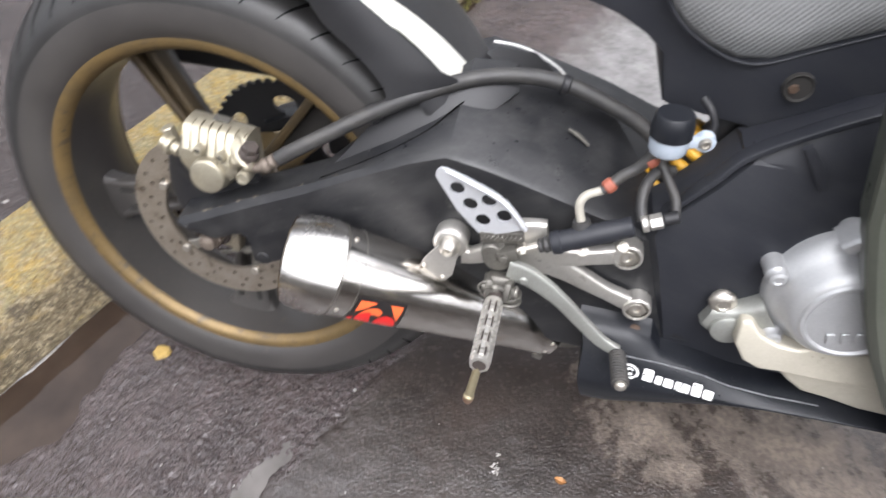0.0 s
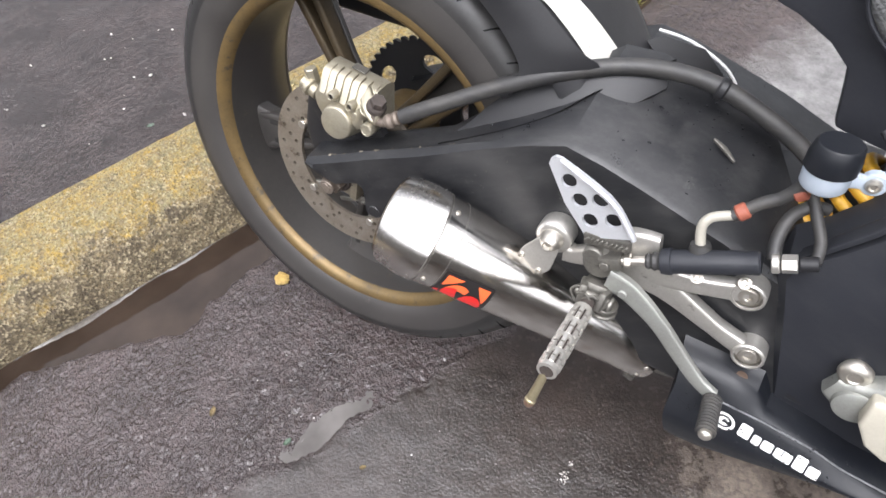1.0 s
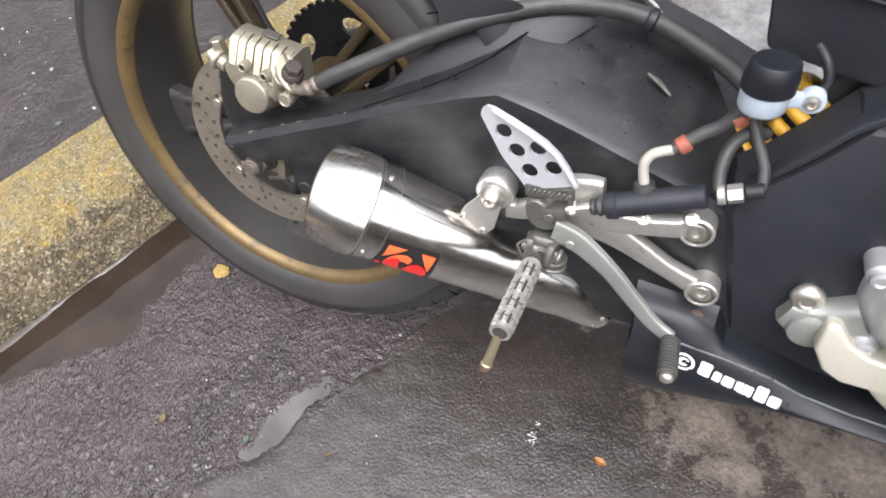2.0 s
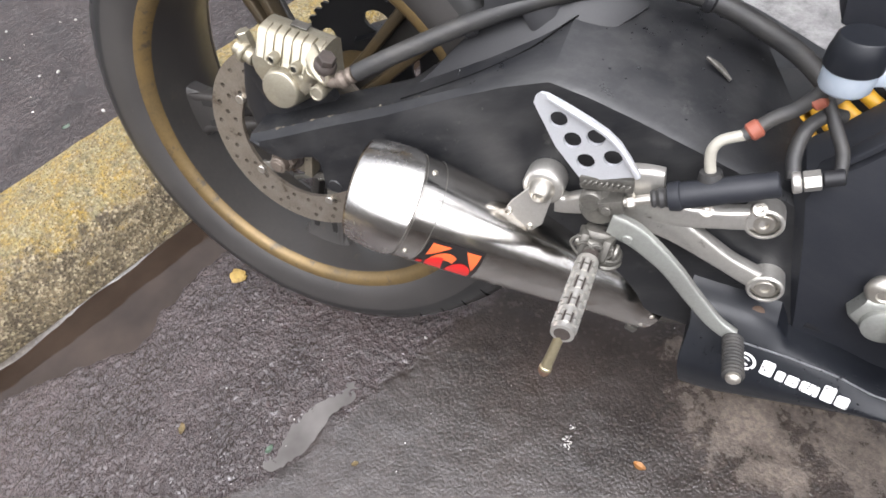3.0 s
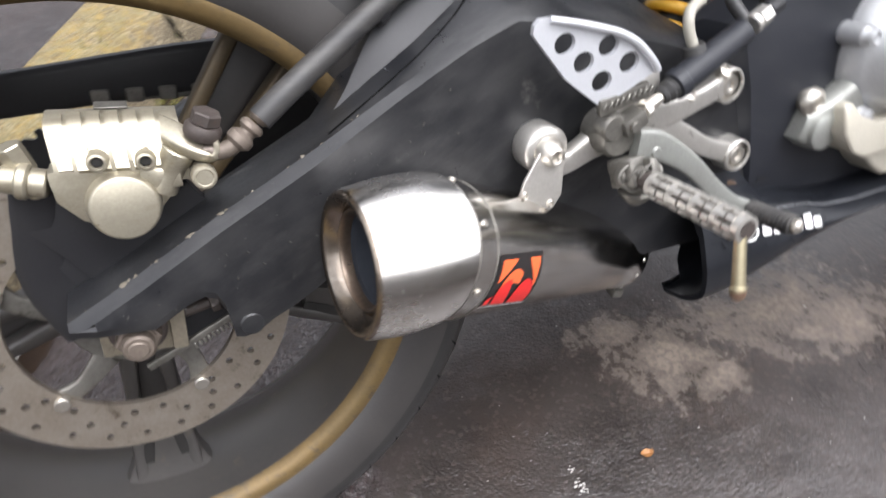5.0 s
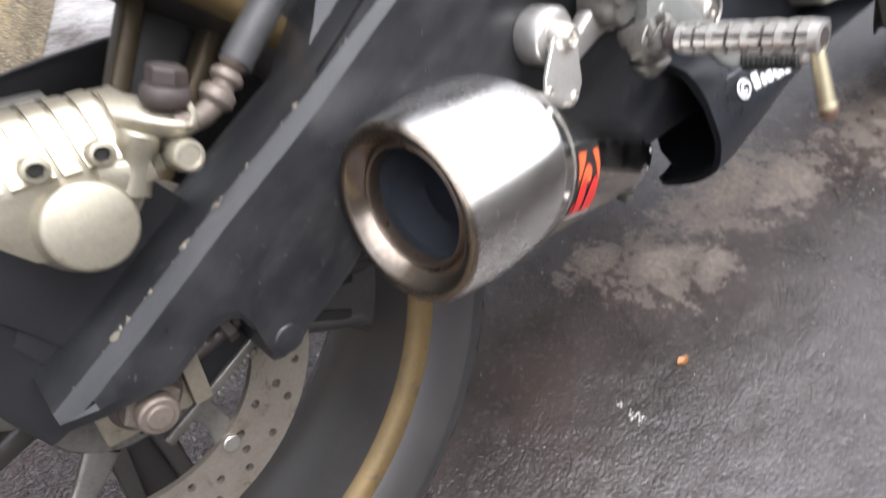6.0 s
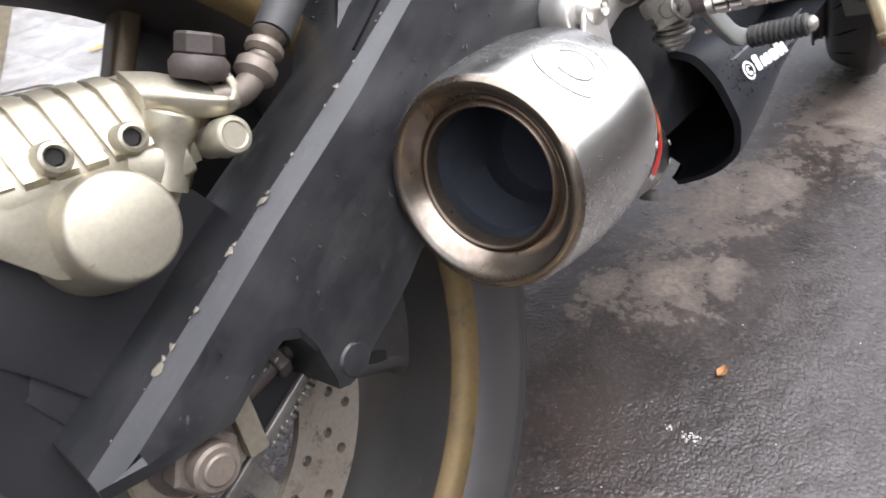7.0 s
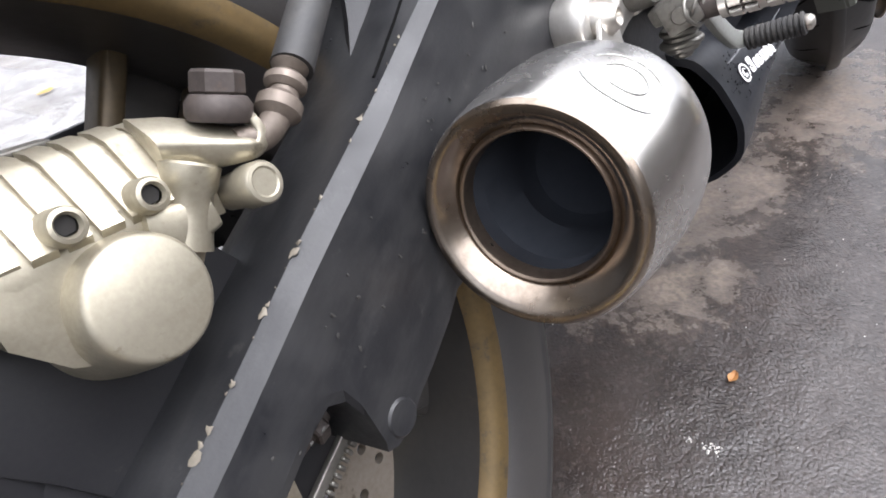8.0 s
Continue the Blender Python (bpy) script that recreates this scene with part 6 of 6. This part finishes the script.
# tail panel below the seat
tail_o = [(0.372, 0.420), (0.376, 0.325), (0.411, 0.3155), (0.440, 0.302), (0.4575, 0.2885), (0.4655, 0.262), (0.470, 0.243), (0.490, 0.242), (0.520, 0.240), (0.548, 0.240), (0.585, 0.262), (0.62, 0.268), (0.70, 0.31), (0.82, 0.36), (0.82, 0.50), (0.372, 0.50)]
bm = slab([(x, -0.002 - 0.02 * max(0.0, min(1.0, (x - 0.47) / 0.1)), z) for x, z in tail_o], (0, 0.17, 0), bevel=0.006)
tail = part("tail_panel", bm, M["cover"], bike, "matt black plastic panel below the seat")
bm = bmesh.new()
turned(bm, (0.570, -0.0235, 0.285), (0, 1, 0), [(0.0014, 0.0095), (0.0, 0.0105), (-0.0006, 0.0118), (0.004, 0.0130)], 28, caps=False)
turned(bm, (0.570, -0.0226, 0.285), (0, 1, 0), [(0, 0.0001), (0, 0.0098)], 28, caps=False)
recess = part("screw_recess", bm, M["hole"], tail)
bm = bmesh.new()
rod(bm, (0.566, -0.0250, 0.284), (0.566, -0.020, 0.284), 0.0042, seg=6)
part("screw", bm, M["drain"], recess, "rusty screw")
# seat pad
rows = []
for x, zl in ((0.436, 0.372), (0.448, 0.340), (0.465, 0.322), (0.490, 0.308), (0.515, 0.300), (0.540, 0.302), (0.580, 0.322), (0.640, 0.350), (0.72, 0.38), (0.85, 0.42)):
    rows.append([(x, 0.02, zl - 0.004), (x, -0.012, zl - 0.002), (x, -0.022, zl + 0.006), (x, -0.029, zl + 0.03), (x, -0.032, zl + 0.09), (x, -0.02, zl + 0.15), (x, 0.02, zl + 0.19), (x, 0.1, zl + 0.20)])
seat = panel("seat", rows, M["seat"], "grey dimpled vinyl seat cover", 0.015, bike, 50)
bm = bmesh.new()
tube(bm, [(r[1][0], r[1][1] - 0.006, r[1][2]) for r in rows], 0.0016, 8, 4)
part("piping", bm, M["cover"], seat)

# ------------------------------------------------ engine covers
EC = Vector((0.660, -0.100, 0.132))
bm = bmesh.new()
turned(bm, EC + Vector((0, -0.026, 0)), (0, 1, 0), [(0.0, 0.0005), (0.0, 0.038), (0.0025, 0.045), (0.008, 0.050), (0.020, 0.053), (0.024, 0.058), (0.030, 0.063), (0.040, 0.066), (0.09, 0.068)], 96)
eng = part("clutch_cover", bm, M["engine"], bike, "silver painted round engine cover")
bm = bmesh.new()
turned(bm, EC + Vector((0, -0.0275, 0)), (0, 1, 0), [(0.0015, 0.036), (0.0, 0.0385), (0.0005, 0.041), (0.003, 0.0425)], 96, caps=False)
part("raised_ring", bm, M["engine"], eng)
for k in range(4):
    bm = bmesh.new()
    block(bm, (0.650 + 0.011 * k, -0.1272, 0.110 + 0.0035 * k), (0.0065, 0.0024, 0.012), (0, -18, 0), 0.0008, 1)
    part("raised_mark", bm, M["engine"], eng)
for a in (108, 166, 232):
    c = EC + Vector((0.068 * math.cos(radians(a)), 0.008, 0.068 * math.sin(radians(a))))
    bm = bmesh.new()
    turned(bm, c + Vector((0, -0.018, 0)), (0, 1, 0), [(0.001, 0.0035), (0, 0.0045), (0.0012, 0.0072), (0.006, 0.0078), (0.008, 0.0095), (0.05, 0.0105)], 28)
    part("cover_bolt", bm, M["engine"], eng)
bm = bmesh.new()
bar(bm, [(0.622, -0.108, 0.200), (0.634, -0.112, 0.216), (0.654, -0.112, 0.224)], [(0.012, 0.03), (0.014, 0.03), (0.012, 0.03)])
part("lug", bm, M["engine"], eng)
# big bolt and boss behind the cover
bm = bmesh.new()
turned(bm, (0.569, -0.094, 0.094), (0, 1, 0), [(0.001, 0.0050), (0, 0.0060), (0.0012, 0.0100), (0.004, 0.0125), (0.008, 0.0130), (0.009, 0.0100), (0.026, 0.0095)], 36)
ebolt = part("engine_bolt", bm, M["bolt"], bike, "zinc-plated engine mounting bolt")
bm = bmesh.new()
bar(bm, [(0.560, -0.080, 0.074), (0.574, -0.082, 0.072), (0.592, -0.084, 0.078), (0.612, -0.088, 0.094)], [(0.024, 0.026), (0.036, 0.030), (0.038, 0.030), (0.040, 0.03)])
turned(bm, (0.582, -0.101, 0.068), (0, 1, 0), [(0, 0.013), (0.002, 0.0165), (0.01, 0.018), (0.03, 0.019)], 36)
part("boss", bm, M["lever"], eng)
# lower pale casting: rim under the cover and the sump's flank below it
edge = [(0.5846, 0.093), (0.5941, 0.0951), (0.6059, 0.0821), (0.6245, 0.0757), (0.643, 0.0754), (0.6732, 0.0893), (0.6922, 0.0811), (0.740, 0.085), (0.80, 0.085), (0.80, 0.041), (0.7003, 0.0470), (0.6791, 0.0454), (0.6367, 0.0455), (0.616, 0.0438), (0.5988, 0.0514), (0.585, 0.0695)]
bm = slab([(x, -0.118 + 0.30 * max(0.0, z - 0.062), z) for x, z in edge], (0, 0.05, 0), bevel=0.004, seg=3)
cast = part("lower_casting", bm, M["beige"], bike, "pale alloy engine sump casting")
bm = slab(flat([(0.628, 0.048), (0.6443, 0.0319), (0.6537, 0.0239), (0.672, 0.0123), (0.6978, 0.0095), (0.7298, 0.0035), (0.82, 0.0), (0.82, 0.05)], -0.106), (0, 0.06, 0), bevel=0.005, seg=3)
part("sump_flank", bm, M["beige"], cast)
bm = slab([(0.60, -0.05, 0.24), (0.90, -0.05, 0.30), (0.90, -0.05, -0.04), (0.60, -0.05, 0.0)], (0, 0.26, 0), bevel=0.01)
part("engine_core", bm, M["plastic"], bike)
# side fairing ahead of the cover
rows = []
for z, x in ((0.42, 0.560), (0.293, 0.596), (0.244, 0.610), (0.205, 0.628), (0.16, 0.650), (0.115, 0.676), (0.06, 0.715), (0.0, 0.765), (-0.05, 0.81)):
    rows.append([(x + 0.004, -0.120, z), (x, -0.148, z), (x + 0.006, -0.153, z), (x + 0.08, -0.158, z + 0.01), (x + 0.25, -0.13, z + 0.02), (x + 0.42, -0.05, z + 0.03)])
panel("side_fairing", rows, surface("dark_green_fairing", (0.060, 0.066, 0.052), (0.080, 0.084, 0.068), (0.25, 0.4), bump=0.05), "dark green painted side fairing", 0.004)

# ------------------------------------------------ belly pan
PAN_SIDE = [(-0.048, 0.012, -0.012), (-0.066, 0.006, -0.010), (-0.082, 0.003, -0.006), (-0.093, -0.003, -0.001), (-0.1035, -0.018, 0.0), (-0.113, -0.036, 0.001), (-0.115, -0.046, 0.003), (-0.112, -0.060, 0.007), (-0.100, -0.080, 0.014), (-0.074, -0.101, 0.022), (-0.042, -0.115, 0.030)]


def along(x, table):
    for (a, b), (c, d) in zip(table, table[1:]):
        if x <= c:
            return b + (d - b) * max(0.0, x - a) / (c - a)
    return table[-1][1]


def pan_crease(x):
    """Height of the crease that parts the pan's shelf from its side."""
    return along(x, ((0.45, 0.004), (0.54, 0.0032), (0.58, -0.0006), (0.61, -0.0085), (0.65, -0.0112), (0.72, -0.009), (0.80, -0.004), (0.92, 0.004)))


def pan_section(x):
    """The near cheek's section at x: shelf, crease, a side that gets lower towards the front, belly."""
    zc = pan_crease(x)
    g = (zc - along(x, ((0.45, -0.0520), (0.49, -0.0520), (0.54, -0.0425), (0.59, -0.0310), (0.65, -0.0220), (0.72, -0.0175), (0.80, -0.0160), (0.92, -0.0100)))) / 0.057
    out = []
    for y, z, dx in PAN_SIDE:
        if z >= -0.003:
            out.append((y * 1.065, zc + (z + 0.003) * along(x, ((0.45, 3.1), (0.522, 3.1), (0.534, 0.8), (0.92, 0.8))), dx))
        else:
            out.append((-0.099 + (y + 0.093) * (0.6 if y < -0.093 else 1.05), zc + (z + 0.003) * g, dx))
    return out, g


def pan_half(side):
    """One cheek of the pan from its inner lip over the side to the belly; behind, the two cheeks stand apart and end in points."""
    bm = bmesh.new()
    rings = []
    for k, x0 in enumerate((0.456, 0.474, 0.50, 0.521, 0.535, 0.555, 0.58, 0.61, 0.65, 0.72, 0.80, 0.92)):
        part_way = max(0.0, min(1.0, (x0 - 0.50) / 0.14))
        keel = -0.040 + (MID + 0.040) * part_way
        sec, g = pan_section(x0)
        low = sec[-1][1]
        sec = sec + [(-0.040 + (keel + 0.040) * f, low + 0.003 - 0.012 * math.sin(f * 1.57) * part_way, 0.030) for f in (0.34, 0.67, 1.0)]
        row = glide([(x0 + dx * max(0.0, 1 - k * 0.35), y, z) for y, z, dx in sec], 3)
        inner = [Vector((q.x, MID + (q.y - MID) * 0.972 if q.y < 0.08 else q.y, low * 0.45 + (q.z - low * 0.45) * 0.93)) for q in reversed(row)]
        rings.append([Vector((q.x, q.y if side < 0 else 2 * MID - q.y, q.z)) for q in row + inner])
    loft(bm, rings)
    return bm


pan = part("belly_pan", pan_half(-1), M["gloss"], bike, "wet glossy black belly pan with white lettering")
part("far_cheek", pan_half(1), M["gloss"], pan)
# rubbed crease along the side
bm = bmesh.new()
tube(bm, [(x, -0.0996, pan_crease(x) + 0.0002) for x in np.linspace(0.490, 0.70, 22)], 0.0009, 8, 2, radii=None)
part("side_ridge", bm, M["rubbed"], pan, "edge rubbed pale")
bm = bmesh.new()
turned(bm, (0.504, -0.0812, 0.0240), (0.0, -0.6, 0.8), [(-0.004, 0.008), (0.0, 0.0075), (0.0012, 0.006), (0.0014, 0.001)], 24)
part("rusty_screw", bm, M["drain"], pan, "rusty screw")
bm = bmesh.new()
bar(bm, [(0.545, -0.062, 0.022), (0.57, -0.062, 0.022), (0.595, -0.062, 0.024)], [(0.016, 0.02), (0.018, 0.022), (0.014, 0.02)])
rod(bm, (0.575, -0.066, 0.03), (0.575, -0.066, 0.036), 0.007, seg=18)
part("pan_bracket", bm, M["plastic"], pan)


def pan_skin(u, v):
    """On the pan's side: u ahead from the first mark, v up; a hair proud of it."""
    x = 0.528 + (u - 0.0255) * 1.17
    z = -0.0122 - 0.09 * (u - 0.0255) + v * 0.88
    side = [(q[1], q[0]) for q in pan_section(x)[0][3:8]]
    y = side[0][1]
    for (a, b), (c, d) in zip(side, side[1:]):
        if c <= z <= a:
            y = b + (d - b) * (z - a) / (c - a)
    return Vector((x, y - 0.0016, z))


def pan_mark(pts):
    bm = bmesh.new()
    bm.faces.new([bm.verts.new(pan_skin(u, v)) for u, v in pts])
    return bm


def disc_mark(cu, cv, r0, r1, a0=0, a1=360, n=22):
    bm = bmesh.new()
    prev = None
    for k in range(n + 1):
        a = radians(a0 + (a1 - a0) * k / n)
        cur = (bm.verts.new(pan_skin(cu + r0 * math.cos(a), cv + r0 * math.sin(a))), bm.verts.new(pan_skin(cu + r1 * math.cos(a), cv + r1 * math.sin(a))))
        if prev:
            bm.faces.new((prev[0], prev[1], cur[1], cur[0]))
        prev = cur
    return bm


mark = part("round_mark", disc_mark(0.008, 0.0, 0.0066, 0.0090), M["white"], pan, "white round mark", 0)
part("mark_core", disc_mark(0.008, 0.0, 0.0015, 0.0046, 30, 330), M["white"], mark, smooth=0)
# six plain white bars where the maker's name stands
for k, (u, w, h0, h1) in enumerate(((0.0205, 0.0092, -0.0055, 0.0092), (0.0318, 0.0062, -0.0055, 0.0050), (0.0395, 0.0085, -0.0055, 0.0050), (0.0497, 0.0130, -0.0055, 0.0050), (0.0645, 0.0088, -0.0055, 0.0092), (0.0748, 0.0090, -0.0055, 0.0050))):
    c = 0.0012
    pts = [(u + c, h0), (u + w - c, h0), (u + w, h0 + c), (u + w, h1 - c), (u + w - c, h1), (u + c, h1), (u, h1 - c), (u, h0 + c)]
    part("name_bar", pan_mark(pts), M["white"], pan, smooth=0)

# ---------------------------------------------------------------- litter on the ground
def lump(name, c, r, material, label, category, seed, flatness=0.45):
    rr = random.Random(seed)
    bm = bmesh.new()
    bmesh.ops.create_icosphere(bm, subdivisions=3, radius=1.0)
    for v in bm.verts:
        k = 1 + 0.38 * noise.noise(v.co * 1.9 + Vector((seed, 0, 0))) + 0.18 * noise.noise(v.co * 5 + Vector((seed, 2, 0)))
        v.co = Vector((v.co.x * r * k, v.co.y * r * k * 0.8, v.co.z * r * k * flatness)) + Vector(c)
    return thing(name, bm, material, label, category)


lump("lichen_lump", (-0.2073, -0.0705, 0.001), 0.0155, M["lichen"], "yellow lump of lichen lying on wet asphalt", "lichen", 3, 0.22)


def leaf(c, length, turn, material, label, curl=0.25):
    bm = bmesh.new()
    left, mid, right = [], [], []
    for k in range(9):
        t = k / 8
        w = 0.30 * length * math.sin(math.pi * (0.05 + 0.9 * t)) ** 0.8
        x = length * (t - 0.5)
        z = 0.0022 + curl * length * (t - 0.5) ** 2
        for lst, y, dz in ((left, -w, 0.0025), (mid, 0, 0), (right, w, 0.003 + 0.001 * math.sin(k * 2.0))):
            lst.append(bm.verts.new(Matrix.Rotation(radians(turn), 3, "Z") @ Vector((x, y, z + dz)) + Vector(c)))
    for k in range(8):
        bm.faces.new((left[k], mid[k], mid[k + 1], left[k + 1]))
        bm.faces.new((mid[k], right[k], right[k + 1], mid[k + 1]))
    ob = bmesh.ops.solidify(bm, geom=bm.faces[:], thickness=0.0006)
    return thing("fallen_leaf", bm, material, label, "leaf")


leaf((0.4803, -0.1365, 0.001), 0.017, -12, M["leaf"], "small curled orange-brown leaf on the road", 0.5)
leaf((-0.143, -0.322, 0.001), 0.016, 112, M["husk"], "thin brown seed husk on wet asphalt", 0.1)
leaf((0.121, -0.273, 0.001), 0.010, 40, M["husk"], "scrap of brown leaf on wet asphalt", 0.1)
leaf((-0.600, 0.047, 0.112), 0.014, 60, M["green"], "small green leaf lying on the kerb's edge", 0.3)
leaf((-0.004, -0.300, 0.0005), 0.014, 75, M["green"], "green scrap of leaf in the puddle", 0.2)
leaf((0.82, 2.02, 0.004), 0.06, 10, M["lichen"], "yellowed leaf on the far road", 0.2)
leaf((0.54, 1.86, 0.004), 0.05, 20, M["leaf"], "dark twig-like leaf on the far road", 0.2)

# crumbs of pale stone and petals
rp = random.Random(11)


def crumbs(name, spots, r, material, label, kind="stuff"):
    bm = bmesh.new()
    for x, y, z, k in spots:
        s = r * k
        m = Matrix.Translation((x, y, z)) @ Euler((rp.uniform(0, 3), rp.uniform(0, 3), rp.uniform(0, 3))).to_matrix().to_4x4() @ Matrix.Diagonal((s, s * rp.uniform(0.6, 1), s * rp.uniform(0.4, 0.7), 1))
        bmesh.ops.create_icosphere(bm, subdivisions=1, radius=1, matrix=m)
    return thing(name, bm, material, label, "debris", kind)


spots = [(x, y, 0.110, k) for x, y, k in ((-0.928, 0.226, 1.2), (-0.727, 0.162, 1.3), (-0.566, 0.105, 1.2), (-0.87, 0.155, 0.7), (-0.823, -0.052, 1.3), (-0.942, -0.056, 1.0), (-0.757, 0.141, 1), (-0.80, 0.30, 1.0), (-0.70, 0.06, 0.8), (-1.02, 0.065, 1))]
spots += [(rp.uniform(-1.1, -0.58), rp.uniform(-0.1, 0.5), 0.110, rp.uniform(0.2, 0.5)) for _ in range(16)]
crumbs("pale_petals", spots, 0.0032, M["pale"], "scattered pale petals and crumbs on the pavement")
spots = [(0.3838 + rp.gauss(0, 0.004), -0.1403 + rp.gauss(0, 0.0045), 0.0012, rp.uniform(0.3, 1)) for _ in range(22)]
spots += [(0.3843 + rp.gauss(0, 0.002), -0.1179 + rp.gauss(0, 0.005), 0.0012, rp.uniform(0.3, 0.8)) for _ in range(9)]
spots += [(0.139, -0.065, 0.002, 1.3)]
spots += [(rp.uniform(-0.2, 1.0), rp.uniform(-0.45, 0.15), 0.0014, rp.uniform(0.2, 0.55)) for _ in range(90)]
crumbs("stone_crumbs", spots, 0.0026, M["pale"], "scattered pale crumbs of stone and paint on the road")
# moss and grass beside the kerb, seen behind the wheel
bm = bmesh.new()
for k in range(420):
    s, p = rp.uniform(0.86, 1.2), rp.uniform(-0.04, 0.14)
    x, y = FOOT.x + NX * p + KX * s, FOOT.y + NY * p + KY * s
    h, a = rp.uniform(0.01, 0.03), rp.uniform(0, 6.28)
    z = 0.10 if p > 0.07 else max(0.0, p) * 1.3
    b0, b1 = Vector((x - 0.002 * math.cos(a), y - 0.002 * math.sin(a), z)), Vector((x + 0.002 * math.cos(a), y + 0.002 * math.sin(a), z))
    tp = Vector((x + rp.uniform(-0.015, 0.015), y + rp.uniform(-0.015, 0.015), z + h))
    bm.faces.new([bm.verts.new(q) for q in (b0, b1, tp)])
thing("kerb_moss", bm, M["moss"], "yellow-green moss and grass along the kerb", "moss", "stuff", 0)
# rain drops standing on the painted parts
bm = bmesh.new()
rd = random.Random(21)
for k in range(150):
    x = rd.uniform(0.16, 0.44)
    f = rd.random()
    rise = max(0.0, min(1.0, (x - 0.15) / 0.15))
    z1 = ridge(x)
    a = Vector((x, -0.045, z1))
    b = Vector((x, -0.016 + 0.086 * rise, z1 + 0.003 + 0.042 * rise))
    q = a.lerp(b, f) + Vector((0, 0, 0.003 * math.sin(math.pi * f)))
    s = rd.uniform(0.0006, 0.0016)
    bmesh.ops.create_icosphere(bm, subdivisions=1, radius=1, matrix=Matrix.Translation(q) @ Matrix.Diagonal((s, s, s * 0.6, 1)))
for k in range(110):
    u, v = rd.uniform(-0.03, 0.10), rd.uniform(-0.02, 0.03)
    q = pan_skin(u, v)
    s = rd.uniform(0.0005, 0.0013)
    bmesh.ops.create_icosphere(bm, subdivisions=1, radius=1, matrix=Matrix.Translation(q) @ Matrix.Diagonal((s, s * 0.6, s, 1)))
drop = part("rain_drops", bm, M["gloss"], bike, "standing rain drops")
drop["kind"] = "stuff"
